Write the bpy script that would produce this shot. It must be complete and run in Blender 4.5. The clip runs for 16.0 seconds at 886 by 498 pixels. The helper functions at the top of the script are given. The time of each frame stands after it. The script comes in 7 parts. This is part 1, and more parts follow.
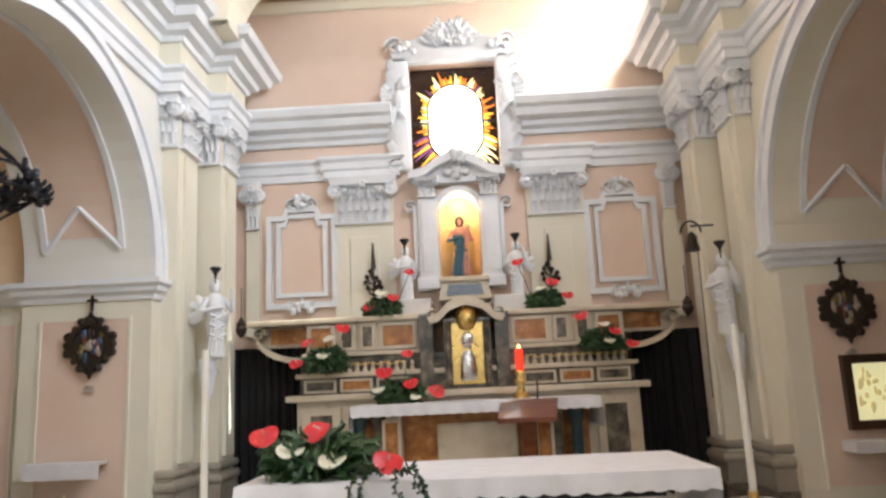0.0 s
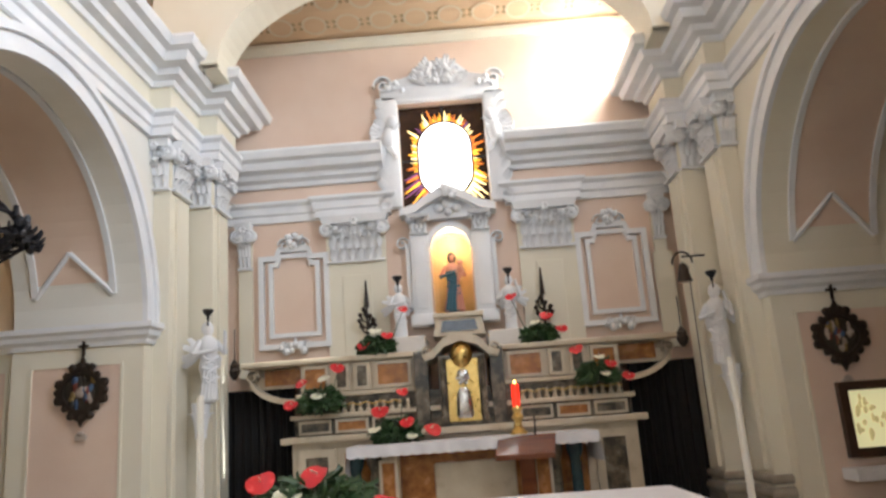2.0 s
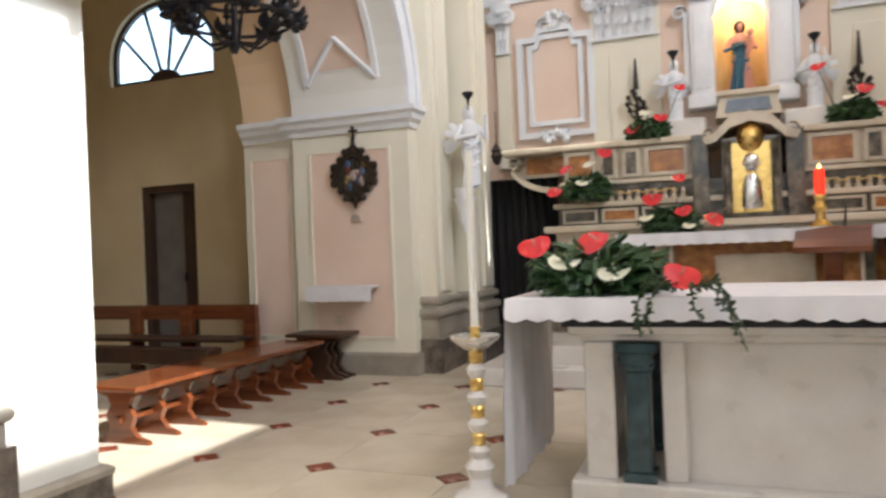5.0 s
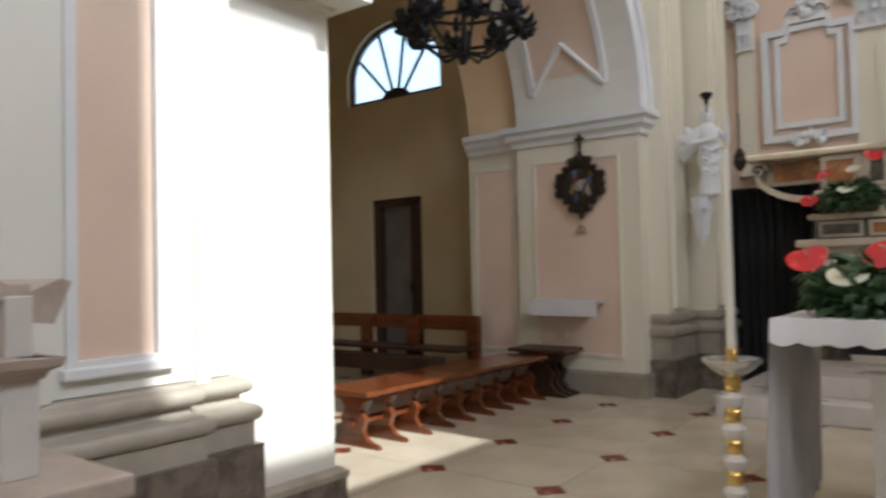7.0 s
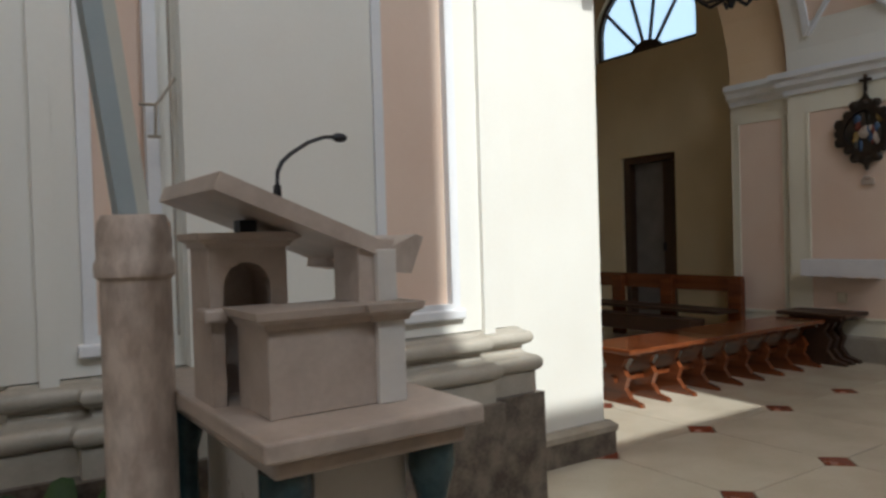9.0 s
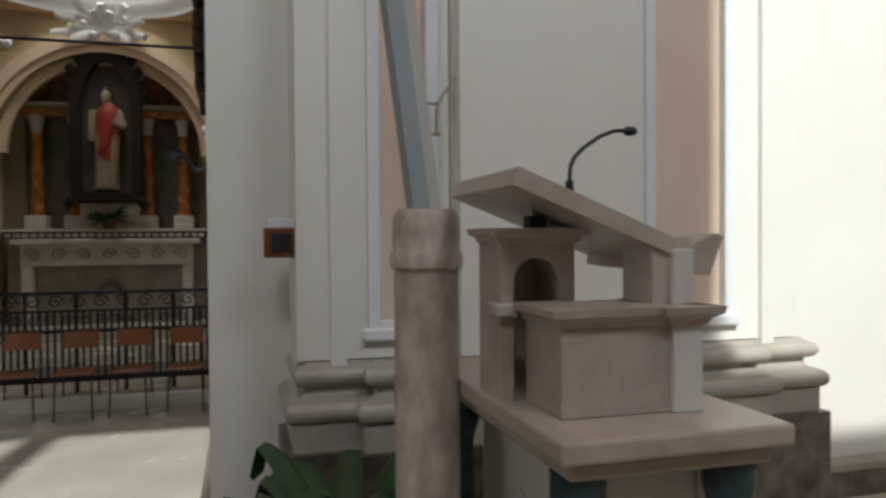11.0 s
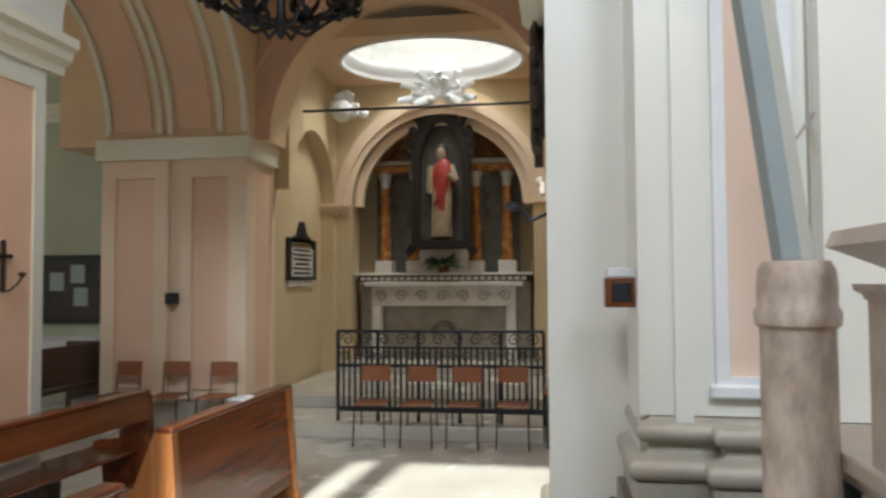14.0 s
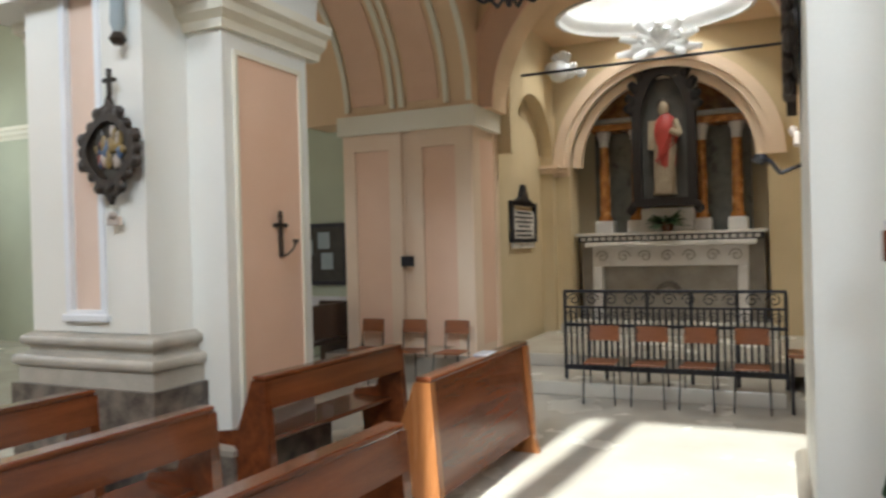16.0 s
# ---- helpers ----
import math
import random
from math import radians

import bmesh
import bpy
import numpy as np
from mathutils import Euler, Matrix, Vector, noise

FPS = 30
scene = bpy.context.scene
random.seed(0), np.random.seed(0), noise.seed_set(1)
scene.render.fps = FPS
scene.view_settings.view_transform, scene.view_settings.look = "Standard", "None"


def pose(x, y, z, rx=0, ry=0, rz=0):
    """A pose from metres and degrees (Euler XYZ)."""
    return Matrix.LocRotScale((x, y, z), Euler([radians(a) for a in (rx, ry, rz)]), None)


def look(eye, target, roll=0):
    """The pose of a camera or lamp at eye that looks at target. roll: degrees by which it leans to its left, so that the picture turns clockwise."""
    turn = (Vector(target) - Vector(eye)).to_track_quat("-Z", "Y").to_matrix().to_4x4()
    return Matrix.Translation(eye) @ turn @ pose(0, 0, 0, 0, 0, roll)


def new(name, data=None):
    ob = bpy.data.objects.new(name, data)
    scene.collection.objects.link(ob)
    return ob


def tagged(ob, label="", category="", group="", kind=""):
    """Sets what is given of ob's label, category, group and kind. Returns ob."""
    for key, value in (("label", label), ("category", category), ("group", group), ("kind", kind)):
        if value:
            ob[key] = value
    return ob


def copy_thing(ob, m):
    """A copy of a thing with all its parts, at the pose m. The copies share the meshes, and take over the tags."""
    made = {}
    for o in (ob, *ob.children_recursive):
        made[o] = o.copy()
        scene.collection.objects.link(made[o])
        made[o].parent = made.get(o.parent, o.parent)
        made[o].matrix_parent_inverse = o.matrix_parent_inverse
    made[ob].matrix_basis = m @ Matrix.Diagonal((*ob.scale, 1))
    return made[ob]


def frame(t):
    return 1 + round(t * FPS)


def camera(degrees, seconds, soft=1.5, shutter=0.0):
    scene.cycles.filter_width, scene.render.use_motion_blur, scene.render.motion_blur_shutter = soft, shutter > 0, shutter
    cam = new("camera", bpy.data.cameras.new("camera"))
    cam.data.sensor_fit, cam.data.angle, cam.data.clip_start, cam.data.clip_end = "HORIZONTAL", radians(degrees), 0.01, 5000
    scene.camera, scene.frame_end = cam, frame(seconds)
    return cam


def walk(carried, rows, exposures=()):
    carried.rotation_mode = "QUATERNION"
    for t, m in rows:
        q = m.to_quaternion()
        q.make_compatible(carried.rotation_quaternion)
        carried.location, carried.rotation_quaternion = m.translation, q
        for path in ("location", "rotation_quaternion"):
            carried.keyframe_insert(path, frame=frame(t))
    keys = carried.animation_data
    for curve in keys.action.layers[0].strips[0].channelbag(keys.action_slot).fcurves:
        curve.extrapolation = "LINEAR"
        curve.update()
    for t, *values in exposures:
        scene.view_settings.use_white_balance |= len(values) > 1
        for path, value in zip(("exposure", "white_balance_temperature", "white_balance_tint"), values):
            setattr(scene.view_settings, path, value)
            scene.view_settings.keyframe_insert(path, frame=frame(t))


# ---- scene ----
cam = camera(62.21, 16.0, soft=2.6, shutter=0.5)
ROWS = [
    (0.0, 0.264, -0.082, 1.621, 100.57, 2.59, 2.51),
    (0.5, 0.261, -0.096, 1.650, 102.66, 3.18, 2.11),
    (1.0, 0.261, -0.095, 1.666, 104.48, 3.65, 1.40),
    (1.5, 0.252, -0.110, 1.661, 105.02, 3.60, 2.03),
    (2.0, 0.251, -0.096, 1.652, 103.18, 4.08, 2.14),
    (2.5, 0.260, -0.068, 1.616, 100.52, 4.75, 3.84),
    (3.0, 0.306, -0.014, 1.571, 97.01, 4.56, 6.28),
    (5.5, -0.123, 0.700, 1.363, 89.57, 2.68, 25.44),
    (6.0, -0.164, 0.780, 1.362, 90.12, 3.35, 28.84),
    (6.5, -0.214, 0.771, 1.367, 91.99, 2.16, 31.30),
    (7.0, -0.271, 0.725, 1.351, 91.66, 1.28, 37.95),
    (7.5, -0.283, 0.673, 1.342, 91.62, 1.74, 45.03),
    (8.0, -0.297, 0.627, 1.341, 90.67, 1.93, 50.60),
    (10.5, -0.373, 0.417, 1.350, 88.52, 0.87, 67.34),
    (11.0, -0.407, 0.426, 1.350, 89.00, 0.40, 74.55),
    (11.5, -0.431, 0.431, 1.350, 89.32, -0.37, 78.00),
    (12.0, -0.432, 0.424, 1.354, 89.77, -0.30, 84.30),
    (12.5, -0.432, 0.390, 1.372, 90.59, 2.23, 87.53),
    (13.0, -0.435, 0.370, 1.379, 91.75, 2.01, 90.39),
    (13.5, -0.423, 0.342, 1.385, 92.53, 0.61, 94.07),
    (14.0, -0.413, 0.318, 1.382, 92.36, 0.34, 98.42),
    (14.5, -0.387, 0.294, 1.375, 91.53, 0.93, 102.37),
    (15.0, -0.363, 0.270, 1.373, 90.38, 1.24, 106.13),
    (15.5, -0.311, 0.237, 1.376, 90.12, 1.28, 109.99),
    (16.0, -0.256, 0.183, 1.374, 89.67, 1.49, 114.58),
]
EXPOSURES = [(0.0, 0.97, 6050, 8), (1.5, 0.77, 6050, 8), (3.0, 0.70, 6050, 8), (5.5, 1.05, 6050, 9), (6.0, 0.76, 6050, 9), (7.0, 0.25, 6000, 8), (8.0, -0.32, 5950, 6), (10.5, -0.30, 5950, 6),
             (11.5, -0.34, 5900, 5), (12.5, 0.08, 5750, 3), (13.5, 0.64, 5750, 2), (14.5, 1.04, 5750, 3), (16.0, 1.12, 5780, 3)]
walk(cam, [(t, pose(x, y, z, rx, ry, rz)) for t, x, y, z, rx, ry, rz in ROWS], EXPOSURES)

# ---- light ----
SUN_ELEV, SUN_TURN = 42.6, -5.0        # height of the sun; its bearing from +x towards +y
world = bpy.data.worlds.new("world")
scene.world = world
world.use_nodes = True
wn = world.node_tree.nodes
sky = wn.new("ShaderNodeTexSky")
sky.sky_type, sky.sun_disc = "NISHITA", False
sky.sun_elevation, sky.sun_rotation = radians(SUN_ELEV), radians(90 - SUN_TURN)
world.node_tree.links.new(sky.outputs[0], wn["Background"].inputs[0])
wn["Background"].inputs[1].default_value = 0.085
sun = new("sun", bpy.data.lights.new("sun", "SUN"))
sun.data.energy, sun.data.angle, sun.data.color = 5.0, radians(0.6), (1.0, 0.95, 0.86)
e, a = radians(SUN_ELEV), radians(SUN_TURN)
sun.matrix_world = look((60 * math.cos(e) * math.cos(a), 60 * math.cos(e) * math.sin(a), 60 * math.sin(e)), (0, 0, 0))


def window_light(eye, target, w, h, power, colour=(1.0, 0.97, 0.93)):
    ob = new("window_light", bpy.data.lights.new("window_light", "AREA"))
    ob.data.shape, ob.data.size, ob.data.size_y, ob.data.energy, ob.data.color = "RECTANGLE", w, h, power, colour
    ob.matrix_world = look(eye, target)
    return ob


# lamps standing in for daylight: assumed front window behind, unseen side windows, chapel lantern
window_light((0.15, -13.6, 6.3), (0.15, 2.0, 4.0), 4.5, 3.5, 140)
for wy, ww, pw in ((-1.2, 1.8, 185), (3.1, 2.4, 240)):
    window_light((3.75, wy, 7.5), (0.0, wy, 6.0) if wy > 0 else (-5.0, wy, 1.5), ww, 2.2, pw, (0.93, 0.96, 1.0))
# unseen lamp with no opening cut here, brightens the upper altar wall
window_light((3.08, 9.3, 6.55), (1.3, 10.0, 5.4), 0.5, 0.9, 70, (1.0, 0.95, 0.86))
# added lamp at an assumed facade opening, lifts the aisle arches
window_light((-7.0, -13.9, 3.5), (-7.0, -4.0, 2.4), 1.8, 1.8, 45, (1.0, 0.97, 0.9))
# disc lamp inside the capped dome, added in place of lantern daylight
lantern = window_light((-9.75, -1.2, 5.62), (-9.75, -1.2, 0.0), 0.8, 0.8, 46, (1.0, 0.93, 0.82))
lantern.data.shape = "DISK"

# ---- materials ----


def material(name, colour, other=None, rough=0.6, scale=4.0, bump=0.1, metal=0.0, fine=60.0, stretch=(1, 1, 1), spread=0.5, random_tint=0.0, coat=0.0):
    """Noise at two scales between two tones, with bump."""
    m = bpy.data.materials.new(name)
    m.use_nodes = True
    nt = m.node_tree
    b = nt.nodes["Principled BSDF"]
    if other is None:
        other = tuple(c * 0.86 for c in colour)
    tc = nt.nodes.new("ShaderNodeTexCoord")
    mp = nt.nodes.new("ShaderNodeMapping")
    mp.inputs["Scale"].default_value = stretch
    nt.links.new(tc.outputs["Object"], mp.inputs[0])
    n1, n2 = nt.nodes.new("ShaderNodeTexNoise"), nt.nodes.new("ShaderNodeTexNoise")
    n1.inputs["Scale"].default_value, n2.inputs["Scale"].default_value = scale, fine
    n1.inputs["Detail"].default_value, n2.inputs["Detail"].default_value = 6, 3
    for n in (n1, n2):
        nt.links.new(mp.outputs[0], n.inputs["Vector"])
    add = nt.nodes.new("ShaderNodeMath")
    add.operation = "MULTIPLY_ADD"
    add.inputs[1].default_value = 0.3
    nt.links.new(n2.outputs[0], add.inputs[0])
    nt.links.new(n1.outputs[0], add.inputs[2])
    ramp = nt.nodes.new("ShaderNodeValToRGB")
    ramp.color_ramp.elements[0].position, ramp.color_ramp.elements[1].position = 0.65 - spread / 2, 0.65 + spread / 2
    ramp.color_ramp.elements[0].color, ramp.color_ramp.elements[1].color = (*other, 1), (*colour, 1)
    nt.links.new(add.outputs[0], ramp.inputs[0])
    out = ramp.outputs[0]
    if random_tint:
        info, hsv = nt.nodes.new("ShaderNodeObjectInfo"), nt.nodes.new("ShaderNodeHueSaturation")
        rng = nt.nodes.new("ShaderNodeMapRange")
        rng.inputs[3].default_value, rng.inputs[4].default_value = 1 - random_tint, 1 + random_tint
        nt.links.new(info.outputs["Random"], rng.inputs[0])
        nt.links.new(rng.outputs[0], hsv.inputs["Value"])
        nt.links.new(out, hsv.inputs["Color"])
        out = hsv.outputs[0]
    nt.links.new(out, b.inputs["Base Color"])
    rr = nt.nodes.new("ShaderNodeMapRange")
    rr.inputs[3].default_value, rr.inputs[4].default_value = max(rough - 0.12, 0.02), min(rough + 0.12, 1)
    nt.links.new(n1.outputs[0], rr.inputs[0])
    nt.links.new(rr.outputs[0], b.inputs["Roughness"])
    b.inputs["Metallic"].default_value = metal
    b.inputs["Coat Weight"].default_value = coat
    if bump:
        bp = nt.nodes.new("ShaderNodeBump")
        bp.inputs["Strength"].default_value, bp.inputs["Distance"].default_value = bump, 0.01
        nt.links.new(add.outputs[0], bp.inputs["Height"])
        nt.links.new(bp.outputs[0], b.inputs["Normal"])
    return m


def glow(name, colour, strength):
    m = bpy.data.materials.new(name)
    m.use_nodes = True
    b = m.node_tree.nodes["Principled BSDF"]
    b.inputs["Base Color"].default_value = (*[min(c, 0.8) for c in colour], 1)
    b.inputs["Emission Color"].default_value = (*colour, 1)
    b.inputs["Emission Strength"].default_value = strength
    return m


WHITE = material("white_stucco", (0.84, 0.85, 0.87), (0.74, 0.75, 0.78), 0.55, 3, 0.15)
CREAM = material("cream_paint", (0.82, 0.78, 0.66), (0.76, 0.71, 0.58), 0.6, 1.5, 0.08)
PALE = material("pale_paint", (0.83, 0.82, 0.77), (0.78, 0.76, 0.70), 0.42, 1.5, 0.06)
PINK = material("pink_paint", (0.79, 0.63, 0.52), (0.74, 0.56, 0.45), 0.6, 2.0, 0.08)
YELLOW = material("yellow_paint", (0.70, 0.57, 0.36), (0.58, 0.45, 0.26), 0.7, 1.0, 0.1)
VAULT = material("vault_paint", (0.80, 0.60, 0.39), (0.72, 0.52, 0.32), 0.7, 1.2, 0.08)
AISLEPINK = material("apricot_paint", (0.80, 0.55, 0.40), (0.74, 0.48, 0.33), 0.6, 1.8, 0.08)
PEACH = material("peach_cream_paint", (0.82, 0.65, 0.49), (0.76, 0.57, 0.41), 0.6, 1.4, 0.08)
STONE = material("grey_stone_moulding", (0.40, 0.36, 0.30), (0.27, 0.235, 0.19), 0.42, 5, 0.2)
BASESTONE = material("pale_grey_stone", (0.50, 0.465, 0.40), (0.36, 0.325, 0.27), 0.4, 6, 0.2)
PLINTH = material("brown_marble_plinth", (0.21, 0.175, 0.14), (0.07, 0.055, 0.045), 0.35, 9, 0.1, spread=0.3)
TILE = material("pale_floor_marble", (0.66, 0.60, 0.49), (0.54, 0.47, 0.36), 0.22, 2.2, 0.03, random_tint=0.06)
INSET = material("red_marble_inset", (0.30, 0.075, 0.035), (0.18, 0.05, 0.03), 0.25, 8, 0.03, random_tint=0.15)
GROUT = material("floor_joint", (0.42, 0.37, 0.29), None, 0.6, 4, 0.1)
SLAB = material("grey_white_floor_marble", (0.62, 0.58, 0.50), (0.50, 0.45, 0.38), 0.25, 1.6, 0.03)
MARBLE = material("white_marble", (0.76, 0.73, 0.69), (0.64, 0.60, 0.56), 0.3, 4, 0.04)
MAUVE = material("pinkish_marble", (0.55, 0.465, 0.40), (0.42, 0.345, 0.29), 0.38, 9, 0.12, spread=0.35)
COLUMN = material("pitted_travertine", (0.64, 0.54, 0.46), (0.43, 0.345, 0.285), 0.55, 22, 0.7, stretch=(1, 1, 0.5), spread=0.3)
DARKMARBLE = material("dark_veined_marble", (0.20, 0.16, 0.11), (0.05, 0.045, 0.035), 0.25, 7, 0.02, spread=0.25)
AMBERMARBLE = material("amber_marble", (0.52, 0.22, 0.06), (0.26, 0.10, 0.03), 0.25, 8, 0.02, spread=0.3)
CREAMMARBLE = material("cream_marble", (0.68, 0.60, 0.46), (0.55, 0.46, 0.33), 0.3, 5, 0.04)
BLUEMARBLE = material("blue_grey_marble", (0.07, 0.09, 0.13), (0.03, 0.035, 0.05), 0.2, 8, 0.02)
GREENMARBLE = material("green_black_marble", (0.05, 0.10, 0.112), (0.015, 0.03, 0.035), 0.2, 8, 0.02)
GOLD = material("gilded_metal", (0.83, 0.60, 0.22), (0.60, 0.40, 0.12), 0.3, 14, 0.25, metal=1.0)
SILVER = material("silver_metal", (0.80, 0.80, 0.78), (0.6, 0.6, 0.6), 0.25, 14, 0.3, metal=1.0)
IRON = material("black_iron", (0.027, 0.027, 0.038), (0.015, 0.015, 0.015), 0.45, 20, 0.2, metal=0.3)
BRONZE = material("dark_bronze", (0.05, 0.034, 0.022), (0.018, 0.012, 0.01), 0.45, 20, 0.3, metal=0.3)
PEW = material("reddish_pew_wood", (0.22, 0.06, 0.018), (0.09, 0.025, 0.009), 0.2, 3, 0.12, stretch=(0.4, 5, 5), coat=0.4)
PEWEND = material("orange_pew_end_wood", (0.42, 0.17, 0.055), (0.26, 0.095, 0.03), 0.25, 3, 0.12, stretch=(5, 5, 0.5), coat=0.4)
DARKWOOD = material("dark_old_wood", (0.075, 0.035, 0.018), (0.03, 0.015, 0.009), 0.4, 4, 0.2, stretch=(1, 1, 0.3))
CHAIRWOOD = material("orange_plywood", (0.32, 0.11, 0.04), (0.20, 0.07, 0.025), 0.35, 4, 0.1, stretch=(0.4, 5, 5))
CLOTH = material("white_linen", (0.80, 0.79, 0.81), (0.70, 0.69, 0.72), 0.85, 6, 0.3, fine=220)
BLACKCLOTH = material("black_curtain_cloth", (0.012, 0.011, 0.011), (0.006, 0.006, 0.006), 0.95, 8, 0.4)
LEAF = material("dark_green_leaf", (0.045, 0.10, 0.030), (0.016, 0.045, 0.014), 0.4, 10, 0.1)
REDFLOWER = material("red_anthurium", (0.75, 0.045, 0.05), (0.52, 0.02, 0.03), 0.25, 12, 0.05)
WHITEFLOWER = material("white_anthurium", (0.80, 0.78, 0.66), (0.70, 0.70, 0.52), 0.3, 12, 0.05)
WAX = material("white_wax", (0.80, 0.77, 0.70), (0.74, 0.70, 0.62), 0.4, 10, 0.05)
GREY = material("blue_grey_paint", (0.36, 0.41, 0.43), (0.30, 0.35, 0.37), 0.5, 3, 0.05)
BLUE = material("blue_robe_paint", (0.045, 0.16, 0.22), (0.03, 0.10, 0.15), 0.5, 8, 0.1)
SKIN = material("pink_polychrome_paint", (0.60, 0.30, 0.22), (0.5, 0.22, 0.16), 0.5, 8, 0.1)
OLDGOLD = material("old_gold_leaf", (0.50, 0.38, 0.12), (0.35, 0.24, 0.07), 0.4, 18, 0.2, metal=0.7)
SKYGLASS = glow("bright_window_glass", (0.60, 0.80, 1.0), 1.35)
SUNGLASS = glow("sunlit_white_glass", (1.0, 0.98, 0.92), 3.6)
DOMELIGHT = glow("lantern_daylight", (0.95, 0.97, 1.0), 3.0)

# ---- geometry helpers ----
XC = 0.15                             # the church's long axis


def mesh_object(name, bm, mat, smooth=False):
    bmesh.ops.recalc_face_normals(bm, faces=bm.faces)
    me = bpy.data.meshes.new(name)
    bm.to_mesh(me)
    bm.free()
    for m in (mat if isinstance(mat, (list, tuple)) else [mat]):
        me.materials.append(m)
    if smooth:
        me.polygons.foreach_set("use_smooth", [True] * len(me.polygons))
        me.set_sharp_from_angle(angle=radians(40))
    return new(name, me)


def part(name, bm, mat, parent, label="", smooth=False):
    ob = mesh_object(name, bm, mat, smooth)
    ob.parent = parent
    if label:
        ob["label"] = label
    return ob


def thing(name, at, label, category, group="", turn=0):
    ob = new(name)
    ob.matrix_basis = pose(*at, 0, 0, turn)
    return tagged(ob, label, category, group)


def structure(name, bm, mat, label="", smooth=False):
    return tagged(mesh_object(name, bm, mat, smooth), label, "", "", "structure")


def box(bm, x0, x1, y0, y1, z0, z1, bevel=0.0):
    r = bmesh.ops.create_cube(bm, size=1.0, matrix=Matrix.Translation(((x0 + x1) / 2, (y0 + y1) / 2, (z0 + z1) / 2)) @ Matrix.Diagonal((abs(x1 - x0), abs(y1 - y0), abs(z1 - z0), 1)))
    if bevel:
        edges = list({ed for v in r["verts"] for ed in v.link_edges})
        bmesh.ops.bevel(bm, geom=edges, offset=bevel, segments=2, profile=0.5, affect="EDGES")
    return bm


def bx(x0, x1, y0, y1, z0, z1, bevel=0.0):
    return box(bmesh.new(), x0, x1, y0, y1, z0, z1, bevel)


def lathe(bm, profile, segs=20, at=(0, 0, 0), m=None):
    """Turned shape: (radius, z) pairs from bottom to top."""
    m = m or Matrix.Identity(4)
    rings = []
    for r, z in profile:
        rings.append([bm.verts.new(m @ Vector((at[0] + r * math.cos(2 * math.pi * i / segs), at[1] + r * math.sin(2 * math.pi * i / segs), at[2] + z))) for i in range(segs)])
    for lo, hi in zip(rings, rings[1:]):
        for i in range(segs):
            bm.faces.new((lo[i], lo[(i + 1) % segs], hi[(i + 1) % segs], hi[i]))
    bm.faces.new(rings[0][::-1])
    bm.faces.new(rings[-1])
    return bm


def rod(bm, p, q, r0, r1=None, segs=8):
    p, q = Vector(p), Vector(q)
    m = Matrix.Translation(p) @ (q - p).to_track_quat("Z", "Y").to_matrix().to_4x4()
    return lathe(bm, [(r0, 0), (r1 if r1 is not None else r0, (q - p).length)], segs, m=m)


def tube(bm, pts, r, segs=6):
    pts = [Vector(p) for p in pts]
    for p, q in zip(pts, pts[1:]):
        rod(bm, p, q, r, r, segs)
    return bm


def ball(bm, at, size, m=None, seg=12):
    s = size if isinstance(size, (tuple, list)) else (size,) * 3
    bmesh.ops.create_uvsphere(bm, u_segments=seg, v_segments=max(6, seg * 2 // 3), radius=1.0, matrix=Matrix.Translation(at) @ (m or Matrix.Identity(4)) @ Matrix.Diagonal((*s, 1)))
    return bm


def prism(bm, pts, axis, lo, hi):
    """A polygon of (u, v) pairs drawn out along an axis: x takes (y, z), y takes (x, z), z takes (x, y)."""
    def at(u, v, w):
        return {"x": (w, u, v), "y": (u, w, v), "z": (u, v, w)}[axis]
    a = [bm.verts.new(at(u, v, lo)) for u, v in pts]
    b = [bm.verts.new(at(u, v, hi)) for u, v in pts]
    n = len(pts)
    bm.faces.new(a)
    bm.faces.new(b[::-1])
    for i in range(n):
        bm.faces.new((a[i], b[i], b[(i + 1) % n], a[(i + 1) % n]))
    return bm


def strip(bm, inner, outer, axis, lo, hi, closed=False):
    """A band between two polylines of (u, v) pairs, drawn out along an axis."""
    def at(u, v, w):
        return {"x": (w, u, v), "y": (u, w, v), "z": (u, v, w)}[axis]
    rows = [[bm.verts.new(at(u, v, w)) for u, v in line] for line in (inner, outer) for w in (lo, hi)]
    n = len(inner)
    for i in range(n if closed else n - 1):
        j = (i + 1) % n
        for p, q in ((0, 1), (1, 3), (3, 2), (2, 0)):
            bm.faces.new((rows[p][i], rows[p][j], rows[q][j], rows[q][i]))
    if not closed:
        for i in (0, n - 1):
            bm.faces.new((rows[0][i], rows[1][i], rows[3][i], rows[2][i]))
    return bm


def arc(cu, cv, r, a0=0.0, a1=180.0, n=28, rv=None):
    return [(cu + r * math.cos(radians(a0 + (a1 - a0) * i / n)), cv + (rv or r) * math.sin(radians(a0 + (a1 - a0) * i / n))) for i in range(n + 1)]


def arch_wall(bm, axis, lo, hi, u0, u1, v1, cu, cv, r, n=28):
    """The wall above an arch's springing: from the arch to the top v1."""
    inner = arc(cu, cv, r, 0, 180, n)
    outer = []
    for u, v in inner:
        outer.append((min(max(cu + (u - cu) * 40, u0), u1) if v < cv + 0.02 else u, v1 if v > cv + 0.02 else v))
    outer = [(u1, cv)] + [(u, v1) for u, v in inner[1:-1]] + [(u0, cv)]
    outer[1], outer[-2] = (u1, v1), (u0, v1)
    return strip(bm, inner, outer, axis, lo, hi)


